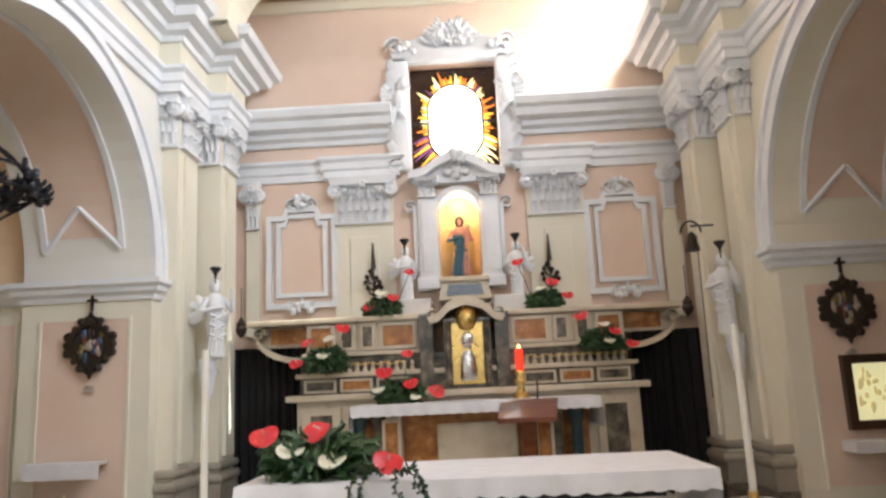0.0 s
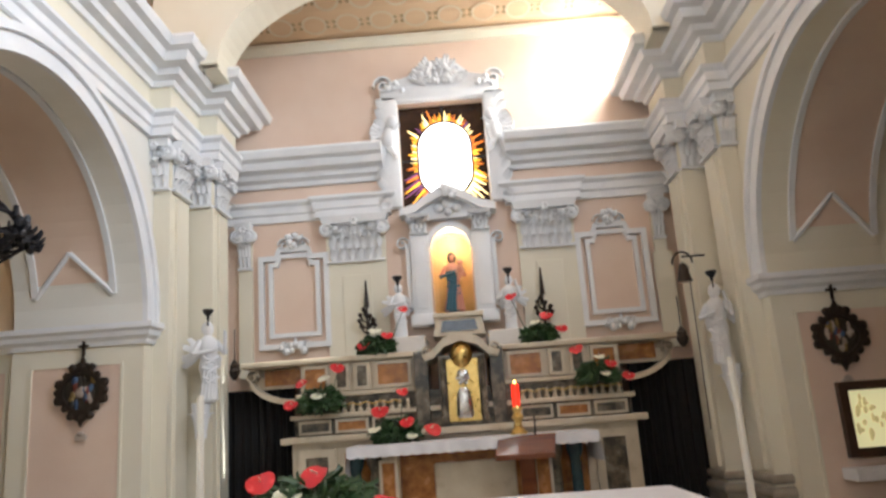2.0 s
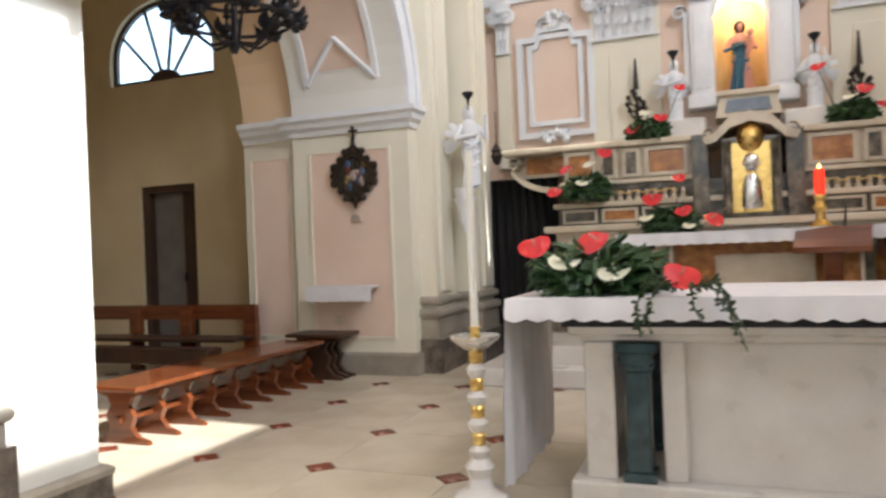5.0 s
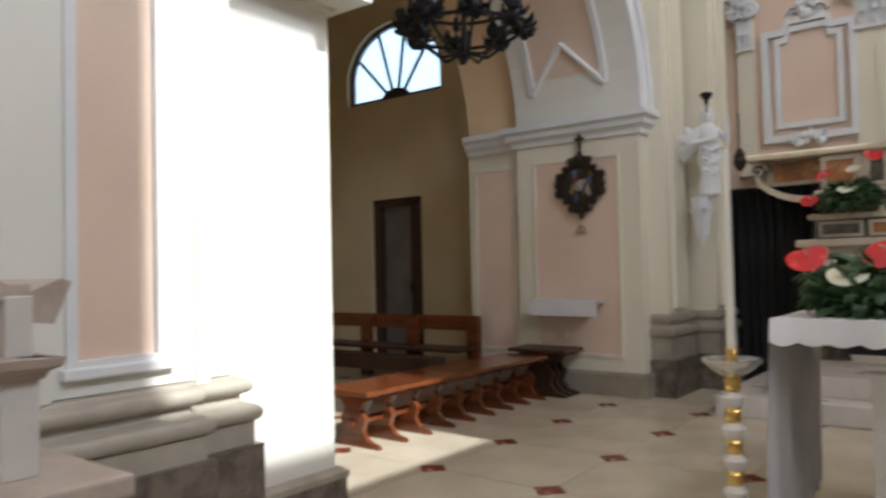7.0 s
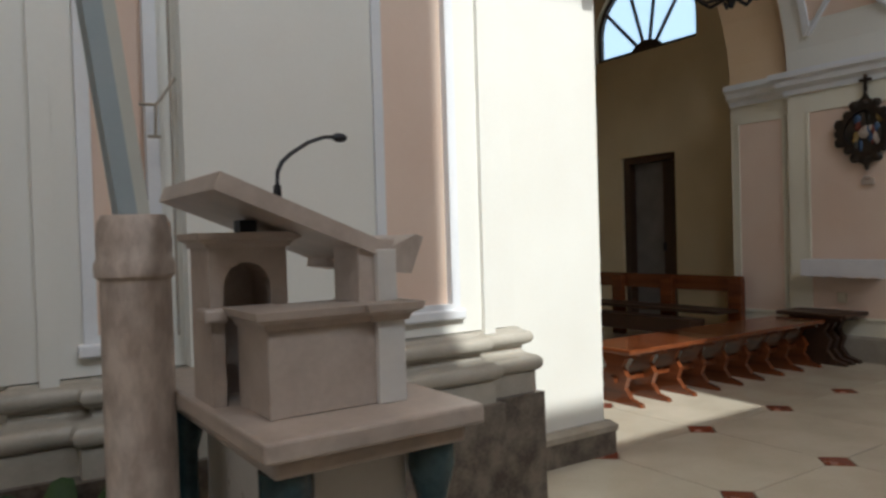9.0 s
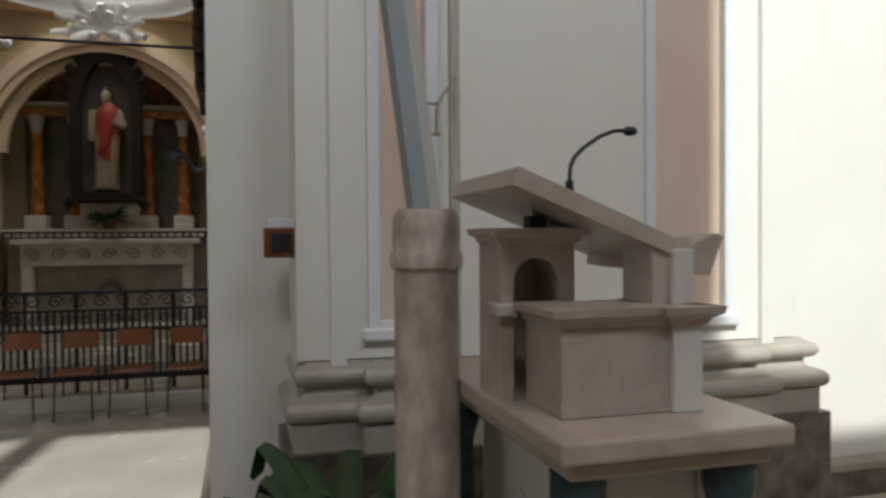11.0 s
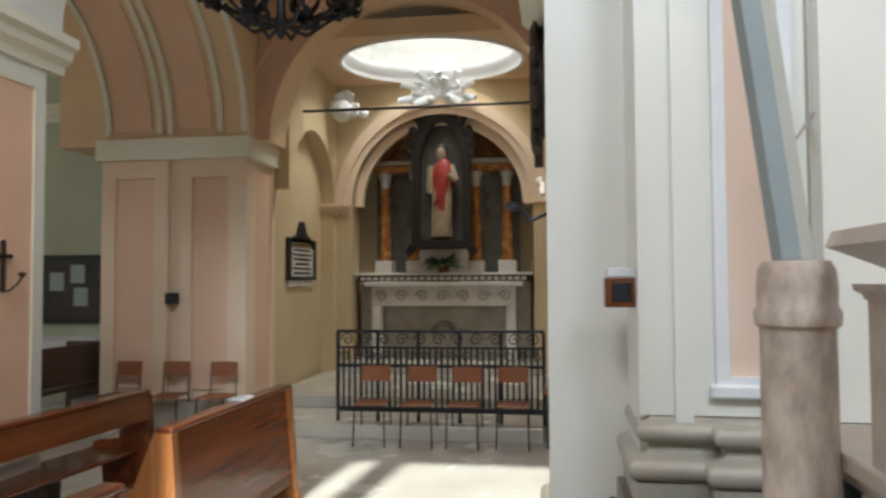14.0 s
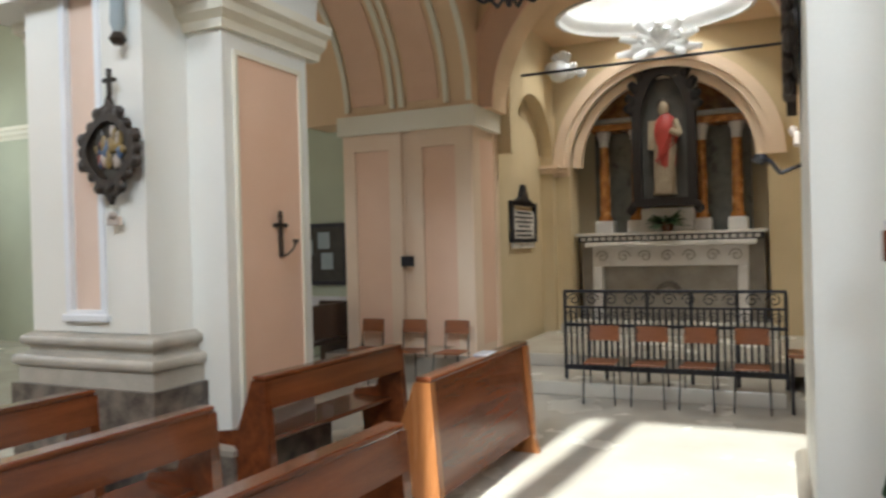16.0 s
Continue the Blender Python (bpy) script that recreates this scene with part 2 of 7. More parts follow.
def sweep(bm, path, profile, z, side=1, closed=False):
    """A moulding: profile of (out, up) pairs run along a plan of (x, y) points; out is to the right of the way for side 1."""
    pts = [Vector(p) for p in path]
    n = len(pts)
    rings = []
    for i, p in enumerate(pts):
        d0 = (p - pts[i - 1]).normalized() if i or closed else (pts[1] - p).normalized()
        d1 = (pts[(i + 1) % n] - p).normalized() if i < n - 1 or closed else d0
        n0, n1 = Vector((d0.y, -d0.x)) * side, Vector((d1.y, -d1.x)) * side
        mit = n0 + n1
        mit = mit / max(mit.dot(n0), 0.25)
        rings.append([bm.verts.new((p.x + mit.x * o, p.y + mit.y * o, z + u)) for o, u in profile])
    k = len(profile)
    for i in range(n if closed else n - 1):
        a, b = rings[i], rings[(i + 1) % n]
        for j in range(k):
            bm.faces.new((a[j], b[j], b[(j + 1) % k], a[(j + 1) % k]))
    if not closed:
        bm.faces.new(rings[0])
        bm.faces.new(rings[-1][::-1])
    return bm


CORNICE = [(-0.05, 0), (0.06, 0), (0.08, 0.06), (0.16, 0.10), (0.18, 0.17), (0.30, 0.20), (0.34, 0.30), (0.42, 0.33), (0.46, 0.42), (0.44, 0.46), (-0.05, 0.46)]
ARCHITRAVE = [(-0.05, 0), (0.05, 0), (0.05, 0.10), (0.08, 0.12), (0.08, 0.22), (0.13, 0.26), (0.13, 0.30), (-0.05, 0.30)]
IMPOST = [(-0.05, 0), (0.03, 0), (0.04, 0.05), (0.09, 0.09), (0.10, 0.14), (0.14, 0.17), (0.14, 0.23), (-0.05, 0.23)]
RAISED = [(-0.02, 0), (0.035, 0), (0.045, 0.02), (0.045, 0.05), (0.02, 0.07), (-0.02, 0.07)]


def torus_profile(r):
    return [(-0.05, -r)] + [(r * math.cos(radians(t)), r * math.sin(radians(t))) for t in range(-90, 91, 22)] + [(-0.05, r)]


def scroll(bm, at, r, side=1, axis="y", thick=0.05, turns=1.4, n=16):
    """A flat volute lying in the plane across the given axis."""
    inner, outer = [], []
    for i in range(n + 1):
        t = turns * 2 * math.pi * i / n
        rr = r * (1 - 0.75 * i / n)
        w = 0.16 * r
        inner.append((at[0] + side * (rr - w) * math.cos(t), at[1] + (rr - w) * math.sin(t)))
        outer.append((at[0] + side * rr * math.cos(t), at[1] + rr * math.sin(t)))
    return strip(bm, inner, outer, axis, at[2], at[2] + thick)


def leaf_strip(bm, base, up, out, w, h, curl=0.5, n=5):
    """A curling acanthus leaf: a thick ribbon that rises and rolls outwards."""
    base, up, out = Vector(base), Vector(up).normalized(), Vector(out).normalized()
    side = up.cross(out).normalized()
    rows = []
    for i in range(n + 1):
        t = i / n
        c = base + up * h * (t if t < 0.8 else 0.8 + (t - 0.8) * 0.2) + out * (curl * h * t ** 2.6)
        if t > 0.9:
            c -= up * h * 0.08
        ww = w * (0.55 + 0.45 * math.sin(math.pi * min(t * 1.15, 1.0))) * 0.5
        lift = out * 0.012
        rows.append([bm.verts.new(c - side * ww), bm.verts.new(c + lift * 1.6), bm.verts.new(c + side * ww), bm.verts.new(c - lift)])
    for a, b in zip(rows, rows[1:]):
        for j in range(4):
            bm.faces.new((a[j], b[j], b[(j + 1) % 4], a[(j + 1) % 4]))
    bm.faces.new(rows[0])
    bm.faces.new(rows[-1][::-1])
    return bm


def capital(bm, p, q, z, h, out):
    """A corinthian pilaster capital on the plan line p to q (facing out), from z up."""
    p, q, out = Vector((*p, 0)), Vector((*q, 0)), Vector((*out, 0))
    along = (q - p).normalized()
    w = (q - p).length
    mid = (p + q) / 2

    def slab(w0, w1, d0, d1, z0, z1):
        vs = []
        for ww, dd, zz in ((w0, d0, z0), (w1, d1, z1)):
            for s, o in ((-1, -0.04), (1, -0.04), (1, dd), (-1, dd)):
                c = mid + along * (s * ww / 2) + out * o
                vs.append(bm.verts.new((c.x, c.y, zz)))
        bm.faces.new(vs[:4]), bm.faces.new(vs[4:])
        for i in range(4):
            j = (i + 1) % 4
            bm.faces.new((vs[i], vs[j], vs[4 + j], vs[4 + i]))
    slab(w * 1.02, w * 1.02, 0.06, 0.06, z, z + 0.05 * h)
    slab(w * 0.86, w * 0.9, 0.0, 0.02, z + 0.05 * h, z + 0.84 * h)
    slab(w * 1.12, w * 1.2, 0.13, 0.16, z + 0.84 * h, z + h)
    k = max(3, round(w / 0.13))
    for row, (zz, hh, cc, ww) in enumerate(((0.06, 0.26, 0.55, 0.8), (0.28, 0.30, 0.6, 0.8), (0.5, 0.30, 0.8, 0.6))):
        for i in range(k + row % 2):
            u = (i + 0.5) / (k + row % 2) - 0.5
            c = mid + along * (u * w * 0.95) + out * 0.03
            leaf_strip(bm, (c.x, c.y, z + zz * h), (0, 0, 1), out, w / k * ww, hh * h, cc)
    rot = out.to_track_quat("Z", "Y").to_matrix().to_4x4()
    for u, rr in ((-0.5, 0.15), (-0.3, 0.09), (0.3, 0.09), (0.5, 0.15)):
        c = mid + along * (u * w) + out * 0.11
        m = Matrix.Translation((c.x, c.y, z + 0.72 * h)) @ rot
        lathe(bm, [(rr * h, -0.07), (rr * h, 0.0), (rr * 0.75 * h, 0.02), (rr * 0.7 * h, -0.01), (rr * 0.35 * h, 0.0), (rr * 0.25 * h, 0.03)], 12, m=m)
    for q in range(6):
        t = radians(60 * q)
        c = mid + out * 0.13 + along * (0.06 * h * math.cos(t))
        ball(bm, (c.x, c.y, z + 0.86 * h + 0.06 * h * math.sin(t)), (0.04 * h,) * 3, seg=6)
    for q in range(-2, 3):
        c = mid + out * 0.08 + along * (0.09 * w * q)
        ball(bm, (c.x, c.y, z + (0.60 + 0.02 * q * q) * h), (0.035 * h,) * 3, seg=6)
    return bm


def rocaille(bm, at, w, h, n, seed):
    """A spray of stucco leaves, ribbons and beads in front of a wall that faces -y."""
    rg = random.Random(seed)
    for i in range(n):
        u, v = rg.uniform(-1, 1), rg.random() ** 1.3
        u *= 1 - 0.55 * v
        t = math.atan2(0.5 + v, u * 1.6) + rg.uniform(-0.5, 0.5)
        base = (at[0] + u * w * 0.8, at[1] - rg.uniform(0.0, 0.05), at[2] + v * h * 0.75)
        leaf_strip(bm, base, (math.cos(t), 0, math.sin(t)), (0.2 * math.cos(t), -1, 0.2), rg.uniform(0.10, 0.2) * w, rg.uniform(0.3, 0.5) * w, rg.uniform(0.15, 0.5))
    for i in range(n // 2):
        u, v = rg.uniform(-0.8, 0.8), rg.random()
        ball(bm, (at[0] + u * w * (1 - 0.6 * v), at[1] - 0.05, at[2] + v * h * 0.9), (rg.uniform(0.03, 0.06),) * 3, seg=6)
    return bm


def frame_ring(bm, u0, u1, v0, v1, axis, lo, hi, w):
    strip(bm, [(u0 + w, v0 + w), (u1 - w, v0 + w), (u1 - w, v1 - w), (u0 + w, v1 - w)], [(u0, v0), (u1, v0), (u1, v1), (u0, v1)], axis, lo, hi, True)
    return bm

# ---- the large structure ----


def X(s, x):
    """x on the left side (s = -1) or its mirror on the right (s = 1)."""
    return x if s < 0 else 2 * XC - x


def xbox(bm, s, x0, x1, y0, y1, z0, z1, bevel=0.0):
    a, b = X(s, x0), X(s, x1)
    return box(bm, min(a, b), max(a, b), y0, y1, z0, z1, bevel)


# floors
bm = bx(-3.45, 9.9, -0.3, 10.4, -0.5, -0.014)
box(bm, -9.6, -3.45, 2.1, 10.4, -0.5, -0.014)
structure("floor", bm, GROUT, "worn pale marble floor with red square insets")
bm = bx(-11.8, 11.8, -14.2, -0.3, -0.6, -0.2)
box(bm, -11.8, -3.45, -0.3, 2.1, -0.6, -0.2)
structure("floor_nave", bm, SLAB, "polished pale grey marble floor of nave and aisle")

ARCH1, ARCH2, ARCH3 = (5.9, 2.0), (-1.27, 1.57), (-6.6, 2.0)
SPRING = 2.95

for s, side in ((-1, "left"), (1, "right")):
    # wall over the arcade, with piers between the arches
    bm = bmesh.new()
    lo, hi = sorted((X(s, -4.75), X(s, -3.3)))
    arch_wall(bm, "x", lo, hi, 2.1, 7.9, 6.1, ARCH1[0], SPRING, ARCH1[1])
    arch_wall(bm, "x", lo, hi, -3.9, 2.1, 6.1, ARCH2[0], SPRING, ARCH2[1])
    arch_wall(bm, "x", lo, hi, -14.0, -3.9, 6.1, ARCH3[0], SPRING, ARCH3[1])
    xbox(bm, s, -4.75, -3.3, 7.9, 10.4, SPRING, 6.1)
    structure("wall_nave_" + side, bm, PALE if s < 0 else CREAM, "pale painted arcade wall with round arches")
    # upper wall; the unseen sunny side has gaps shaped to place the sun patches
    bm = bmesh.new()
    if s < 0:
        xbox(bm, s, -3.9, -3.4, -14, 10.4, 6.1, 10.0)
    else:
        gaps = [(-2.35, -2.1), (-1.9, -0.42), (1.75, 4.9), (8.15, 8.7)]
        cut = -14.0
        for g0, g1 in gaps:
            xbox(bm, s, -3.9, -3.4, cut, g0, 6.1, 10.0)
            xbox(bm, s, -3.9, -3.4, g0, g1, 9.85, 10.0)
            xbox(bm, s, -3.9, -3.4, g0, g1, 6.1, 6.12)
            cut = g1
        xbox(bm, s, -3.9, -3.4, cut, 10.4, 6.1, 10.0)
    structure("wall_upper_" + side, bm, PINK, "peach painted upper wall")
    # piers
    for y0, y1, nm in ((0.3, 3.78, "a"), (-4.4, -2.85, "b"), (-14.0, -8.6, "c")):
        bm = bmesh.new()
        back = -4.75 if nm != "b" else -4.62
        xbox(bm, s, back, -3.5 if nm != "b" else -3.75, y0, y1, -0.2, SPRING)
        structure("wall_pier_%s_%s" % (nm, side), bm, PALE, "pale cream painted church pier")
    bm = bmesh.new()
    xbox(bm, s, -4.75, -3.28, 7.9, 10.4, 0, SPRING)
    xbox(bm, s, -5.5, -4.75, 8.0, 10.4, 0, 6.1)
    structure("wall_pier_d_" + side, bm, CREAM, "cream painted pier beside the chancel")
    # entablature that breaks forward over the pilasters
    plan = [(-3.3, -13.9), (-3.3, 0.5), (-3.05, 0.5), (-3.05, 2.9), (-3.3, 2.9), (-3.3, 7.95), (-3.05, 7.95), (-3.05, 8.85), (-2.8, 8.85), (-2.8, 9.6), (-3.15, 9.6), (-3.15, 10.0)]
    plan = [(X(s, x), y) for x, y in plan]
    bm = sweep(bmesh.new(), plan, ARCHITRAVE, 5.16, -s)
    structure("trim_architrave_" + side, bm, WHITE, "white moulded stucco architrave")
    bm = sweep(bmesh.new(), plan, [(-0.3, 0), (0.02, 0), (0.02, 0.36), (-0.3, 0.36)], 5.44, -s)
    structure("trim_frieze_" + side, bm, CREAM, "cream painted frieze band")
    bm = sweep(bmesh.new(), plan, CORNICE, 5.78, -s)
    structure("trim_cornice_" + side, bm, WHITE, "white projecting stucco cornice", True)
    # arch mouldings
    for (cy, r) in (ARCH1, ARCH2):
        bm = bmesh.new()
        lo, hi = sorted((X(s, -3.3), X(s, -3.24)))
        strip(bm, arc(cy, SPRING, r - 0.004, 0, 180, 36), arc(cy, SPRING, r + 0.16, 0, 180, 36), "x", lo, hi)
        lo, hi = sorted((X(s, -3.3), X(s, -3.20)))
        strip(bm, arc(cy, SPRING, r + 0.16, 0, 180, 36), arc(cy, SPRING, r + 0.24, 0, 180, 36), "x", lo, hi)
        structure("trim_archivolt_" + side, bm, WHITE, "white stucco archivolt moulding", True)
        # soffit: pink field between white ribs, pointed at both feet
        bm = bmesh.new()
        lo, hi = sorted((X(s, -4.5), X(s, -3.62)))
        strip(bm, arc(cy, SPRING, r - 0.006, 14, 166, 30), arc(cy, SPRING, r + 0.01, 14, 166, 30), "x", lo, hi)
        structure("trim_soffit_" + side, bm, PINK, "pink painted arch soffit field")
        bm = bmesh.new()
        for xr in (-4.5, -3.62):
            lo, hi = sorted((X(s, xr - 0.035), X(s, xr + 0.035)))
            strip(bm, arc(cy, SPRING, r - 0.03, 10, 170, 30), arc(cy, SPRING, r + 0.01, 10, 170, 30), "x", lo, hi)
        for a0, a1 in ((10, 24), (170, 156)):
            p0 = arc(cy, SPRING, r - 0.01, a0, a1, 1)
            for xr in (-4.5, -3.62):
                rod(bm, (X(s, xr), *p0[0]), (X(s, -4.06), *p0[1]), 0.03, 0.03, 6)
        structure("trim_soffit_ribs_" + side, bm, WHITE, "white ribs on the arch soffit")
    # outer arch order behind
    bm = bmesh.new()
    lo, hi = sorted((X(s, -5.5), X(s, -4.75)))
    arch_wall(bm, "x", lo, hi, 3.0, 8.0, 6.1, ARCH1[0], SPRING, ARCH1[1] + 0.1)
    structure("wall_arch_back_" + side, bm, VAULT, "ochre painted rear order of the arch")
    # imposts
    bm = sweep(bmesh.new(), [(X(s, x), y) for x, y in ((-5.5, 8.0), (-4.75, 8.0), (-4.75, 7.9), (-3.28, 7.9), (-3.28, 8.12))], IMPOST, 2.72, -s)
    structure("trim_impost_d_" + side, bm, WHITE, "white moulded impost")
    for y0, y1, xf in ((0.3, 3.78, -3.5), (-4.4, -2.85, -3.75)):
        pts = [(-4.75, y1), (xf, y1), (xf, y1 - 0.28)]
        bm = sweep(bmesh.new(), [(X(s, x), y) for x, y in pts], IMPOST, 2.72 if y1 < 0 else 2.92, s)
        pts = [(xf, y0 + 0.28), (xf, y0), (-4.75, y0)]
        sweep(bm, [(X(s, x), y) for x, y in pts], IMPOST, 2.72, s)
        structure("trim_impost_" + side, bm, CREAM, "cream moulded impost of a pier")
    # pilasters with pink panels, moulded bases and stone plinths
    for y0, y1, xf, pans in ((0.62, 2.78, -3.1, ((0.9, 1.13), (2.05, 2.43))), (-4.12, -3.13, -3.4, ((-3.78, -3.48),))):
        bm = bmesh.new()
        xbox(bm, s, -3.8, xf - 0.03, y0, y1, 0.0, 5.16)
        edges = [y0] + [v for p in pans for v in p] + [y1]
        for u0, u1 in zip(edges[::2], edges[1::2]):
            xbox(bm, s, xf - 0.03, xf, u0, u1, 0.9, 5.16)
        for u0, u1 in pans:
            xbox(bm, s, xf - 0.03, xf, u0, u1, 0.9, 1.0)
        if len(pans) == 2:
            xbox(bm, s, xf - 0.01, xf + 0.07, 1.22, 1.95, 0.9, 4.4)
            for g in (0.74, 2.58):
                xbox(bm, s, xf - 0.01, xf + 0.025, g, g + 0.06, 0.88, 4.4)
        structure("wall_pilaster_" + side, bm, PALE, "pale painted pilaster with sunk pink panels")
        bm = bmesh.new()
        for u0, u1 in pans:
            xbox(bm, s, xf - 0.04, xf - 0.026, u0 + 0.001, u1 - 0.001, 1.0, 4.2)
        structure("trim_panel_field_" + side, bm, PINK, "pink painted sunk panel")
        bm = bmesh.new()
        for u0, u1 in pans:
            lo, hi = sorted((X(s, xf - 0.035), X(s, xf + 0.015)))
            frame_ring(bm, u0 - 0.02, u1 + 0.02, 0.99, 4.22, "x", lo, hi, 0.045)
            xbox(bm, s, xf - 0.02, xf + 0.035, u0 - 0.04, u1 + 0.04, 0.965, 1.01, 0.008)
        structure("trim_panel_frame_" + side, bm, WHITE, "white raised panel frame")
        step = [(-3.8, y1 + 0.02), (xf + 0.0, y1 + 0.02), (xf, y0 - 0.02), (-3.8, y0 - 0.02)]
        if len(pans) == 2:
            step = [(-3.8, y1 + 0.02), (xf, y1 + 0.02), (xf, 2.5), (xf + 0.07, 2.5), (xf + 0.07, 0.9), (xf, 0.9), (xf, y0 + 0.035), (-3.8, y0 + 0.035)]
        step = [(X(s, x), y) for x, y in step]
        bm = bmesh.new()
        prof = [(-0.3, 0.0), (0.055, 0.0), (0.055, 0.10)]
        prof += [(0.045 + 0.038 * math.cos(radians(t)), 0.142 + 0.040 * math.sin(radians(t))) for t in range(-80, 81, 20)]
        prof += [(0.03, 0.188), (0.012, 0.2), (0.008, 0.215), (0.012, 0.228)]
        prof += [(0.018 + 0.034 * math.cos(radians(t)), 0.265 + 0.034 * math.sin(radians(t))) for t in range(-80, 81, 20)]
        prof += [(0.012, 0.303), (0.0, 0.315), (-0.3, 0.315)]
        sweep(bm, step, prof, 0.58, s)
        structure("trim_pilaster_base_" + side, bm, BASESTONE, "grey stone torus mouldings of a pilaster base", True)
        bm = sweep(bmesh.new(), step, [(-0.3, -0.2), (0.085, -0.2), (0.085, 0.58), (-0.3, 0.58)], 0.0, s)
        structure("trim_pilaster_plinth_" + side, bm, PLINTH, "mottled brown marble plinth block")
        bm = capital(bmesh.new(), (X(s, xf + 0.03), y0 + 0.05), (X(s, xf + 0.03), y1 - 0.05), 4.54, 0.62, (-s, 0))
        structure("trim_capital_" + side, bm, WHITE, "white stucco corinthian capital", True)
    # pink jamb of the pier nearest the chapel
    if s < 0:
        structure("trim_pier_jamb_field", bx(-4.5, -3.87, -2.86, -2.842, 0.35, 2.58), AISLEPINK, "pink painted jamb of the pier")
        structure("trim_pier_jamb_frame", frame_ring(bmesh.new(), -4.53, -3.84, 0.32, 2.61, "y", -2.86, -2.832, 0.03), CREAM, "cream frame of the pier jamb")
    # low bases of the pier flanks
    for y0, y1, xf in ((0.3, 3.78, -3.5), (-4.4, -2.85, -3.75)):
        plan = [(X(s, x), y) for x, y in ((-4.75, y1), (xf, y1), (xf, y0), (-4.75, y0))]
        bm = sweep(bmesh.new(), plan, [(-0.3, -0.2), (0.05, -0.2), (0.05, 0.14), (-0.3, 0.14)], 0.0, s)
        structure("baseboard_pier_" + side, bm, PLINTH, "mottled brown marble pier base")
        bm = sweep(bmesh.new(), plan, [(-0.3, 0), (0.06, 0), (0.06, 0.035), (0.03, 0.06), (-0.3, 0.06)], 0.14, s)
        structure("trim_pier_base_" + side, bm, STONE, "grey stone cap of a pier base")
    # chancel pilasters
    for y0, y1, xf in ((8.12, 8.72, -3.1), (8.9, 9.5, -2.86)):
        bm = bmesh.new()
        xbox(bm, s, -3.4, xf, y0, y1, 0.7, 5.16)
        xbox(bm, s, xf - 0.01, xf + 0.04, y0 + 0.14, y1 - 0.14, 0.9, 4.48)
        structure("wall_chancel_pilaster_" + side, bm, CREAM, "cream and yellow painted chancel pilaster")
        bm = capital(bmesh.new(), (X(s, xf), y0 + 0.03), (X(s, xf), y1 - 0.03), 4.54, 0.62, (-s, 0))
        capital(bm, (X(s, xf - 0.3), y0 - 0.01), (X(s, xf), y0 - 0.01), 4.54, 0.62, (0, -1))
        structure("trim_chancel_capital_" + side, bm, WHITE, "white stucco corinthian capital", True)
        step = [(X(s, x), y) for x, y in ((-3.4, y1 + 0.01), (xf, y1 + 0.01), (xf, y0 - 0.01), (-3.4, y0 - 0.01))]
        bm = bmesh.new()
        sweep(bm, step, torus_profile(0.05), 0.80, s)
        sweep(bm, step, [(o + 0.02, u) for o, u in torus_profile(0.06)], 0.66, s)
        sweep(bm, step, [(-0.2, 0), (0.04, 0), (0.04, 0.26), (-0.2, 0.26)], 0.36, s)
        structure("trim_chancel_base_" + side, bm, STONE, "grey stone chancel pilaster base", True)
        bm = sweep(bmesh.new(), step, [(-0.2, 0), (0.08, 0), (0.08, 0.38), (-0.2, 0.38)], 0.0, s)
        structure("trim_chancel_plinth_" + side, bm, PLINTH, "mottled brown marble chancel plinth")
    # jamb panels of the chancel pier
    bm = bmesh.new()
    xbox(bm, s, -4.52, -3.52, 7.893, 7.91, 0.42, 2.52)
    xbox(bm, s, -5.4, -4.86, 7.993, 8.01, 0.42, 2.52)
    structure("trim_jamb_field_" + side, bm, PINK, "pink painted jamb panel")
    bm = bmesh.new()
    for x0, x1, yy in ((-4.52, -3.52, 7.88), (-5.4, -4.86, 7.98)):
        a, b = sorted((X(s, x0), X(s, x1)))
        frame_ring(bm, a - 0.02, b + 0.02, 0.40, 2.54, "y", yy, yy + 0.03, 0.03)
    structure("trim_jamb_frame_" + side, bm, CREAM, "cream raised frame of a jamb panel")
    bm = sweep(bmesh.new(), [(X(s, x), y) for x, y in ((-5.5, 8.0), (-4.75, 8.0), (-4.75, 7.9), (-3.28, 7.9), (-3.28, 8.1))], [(-0.2, 0), (0.04, 0), (0.04, 0.22), (0.02, 0.25), (-0.2, 0.25)], 0.0, -s)
    structure("baseboard_jamb_" + side, bm, STONE, "grey stone skirting of the jamb")

# altar wall
bm = bmesh.new()
box(bm, -3.4, -0.48, 10.0, 10.4, 0, 9.9)
box(bm, 0.78, 3.7, 10.0, 10.4, 0, 9.9)
box(bm, -0.48, 0.78, 10.0, 10.4, 0, 3.10)
box(bm, -0.48, -0.13, 10.0, 10.4, 3.10, 4.66)
box(bm, 0.43, 0.78, 10.0, 10.4, 3.10, 4.66)
arch_wall(bm, "y", 10.0, 10.4, -0.13, 0.43, 4.66, 0.15, 4.01, 0.28, 16)
box(bm, -0.48, 0.78, 10.0, 10.4, 6.24, 9.9)
structure("wall_altar", bm, PINK, "peach painted wall behind the high altar")
bm = bmesh.new()
box(bm, -2.85, -2.66, 9.93, 10.0, 2.4, 4.57)
for x0, x1 in ((-1.6, -0.76), (1.1, 1.9), (2.98, 3.15)):
    box(bm, x0 + 0.22, x1 - 0.22, 9.905, 9.94, 2.4, 3.72, 0.006)
    box(bm, x0, x1, 9.93, 10.0, 2.4, 4.57)
structure("wall_altar_pilasters", bm, CREAM, "cream painted pilasters behind the altar")
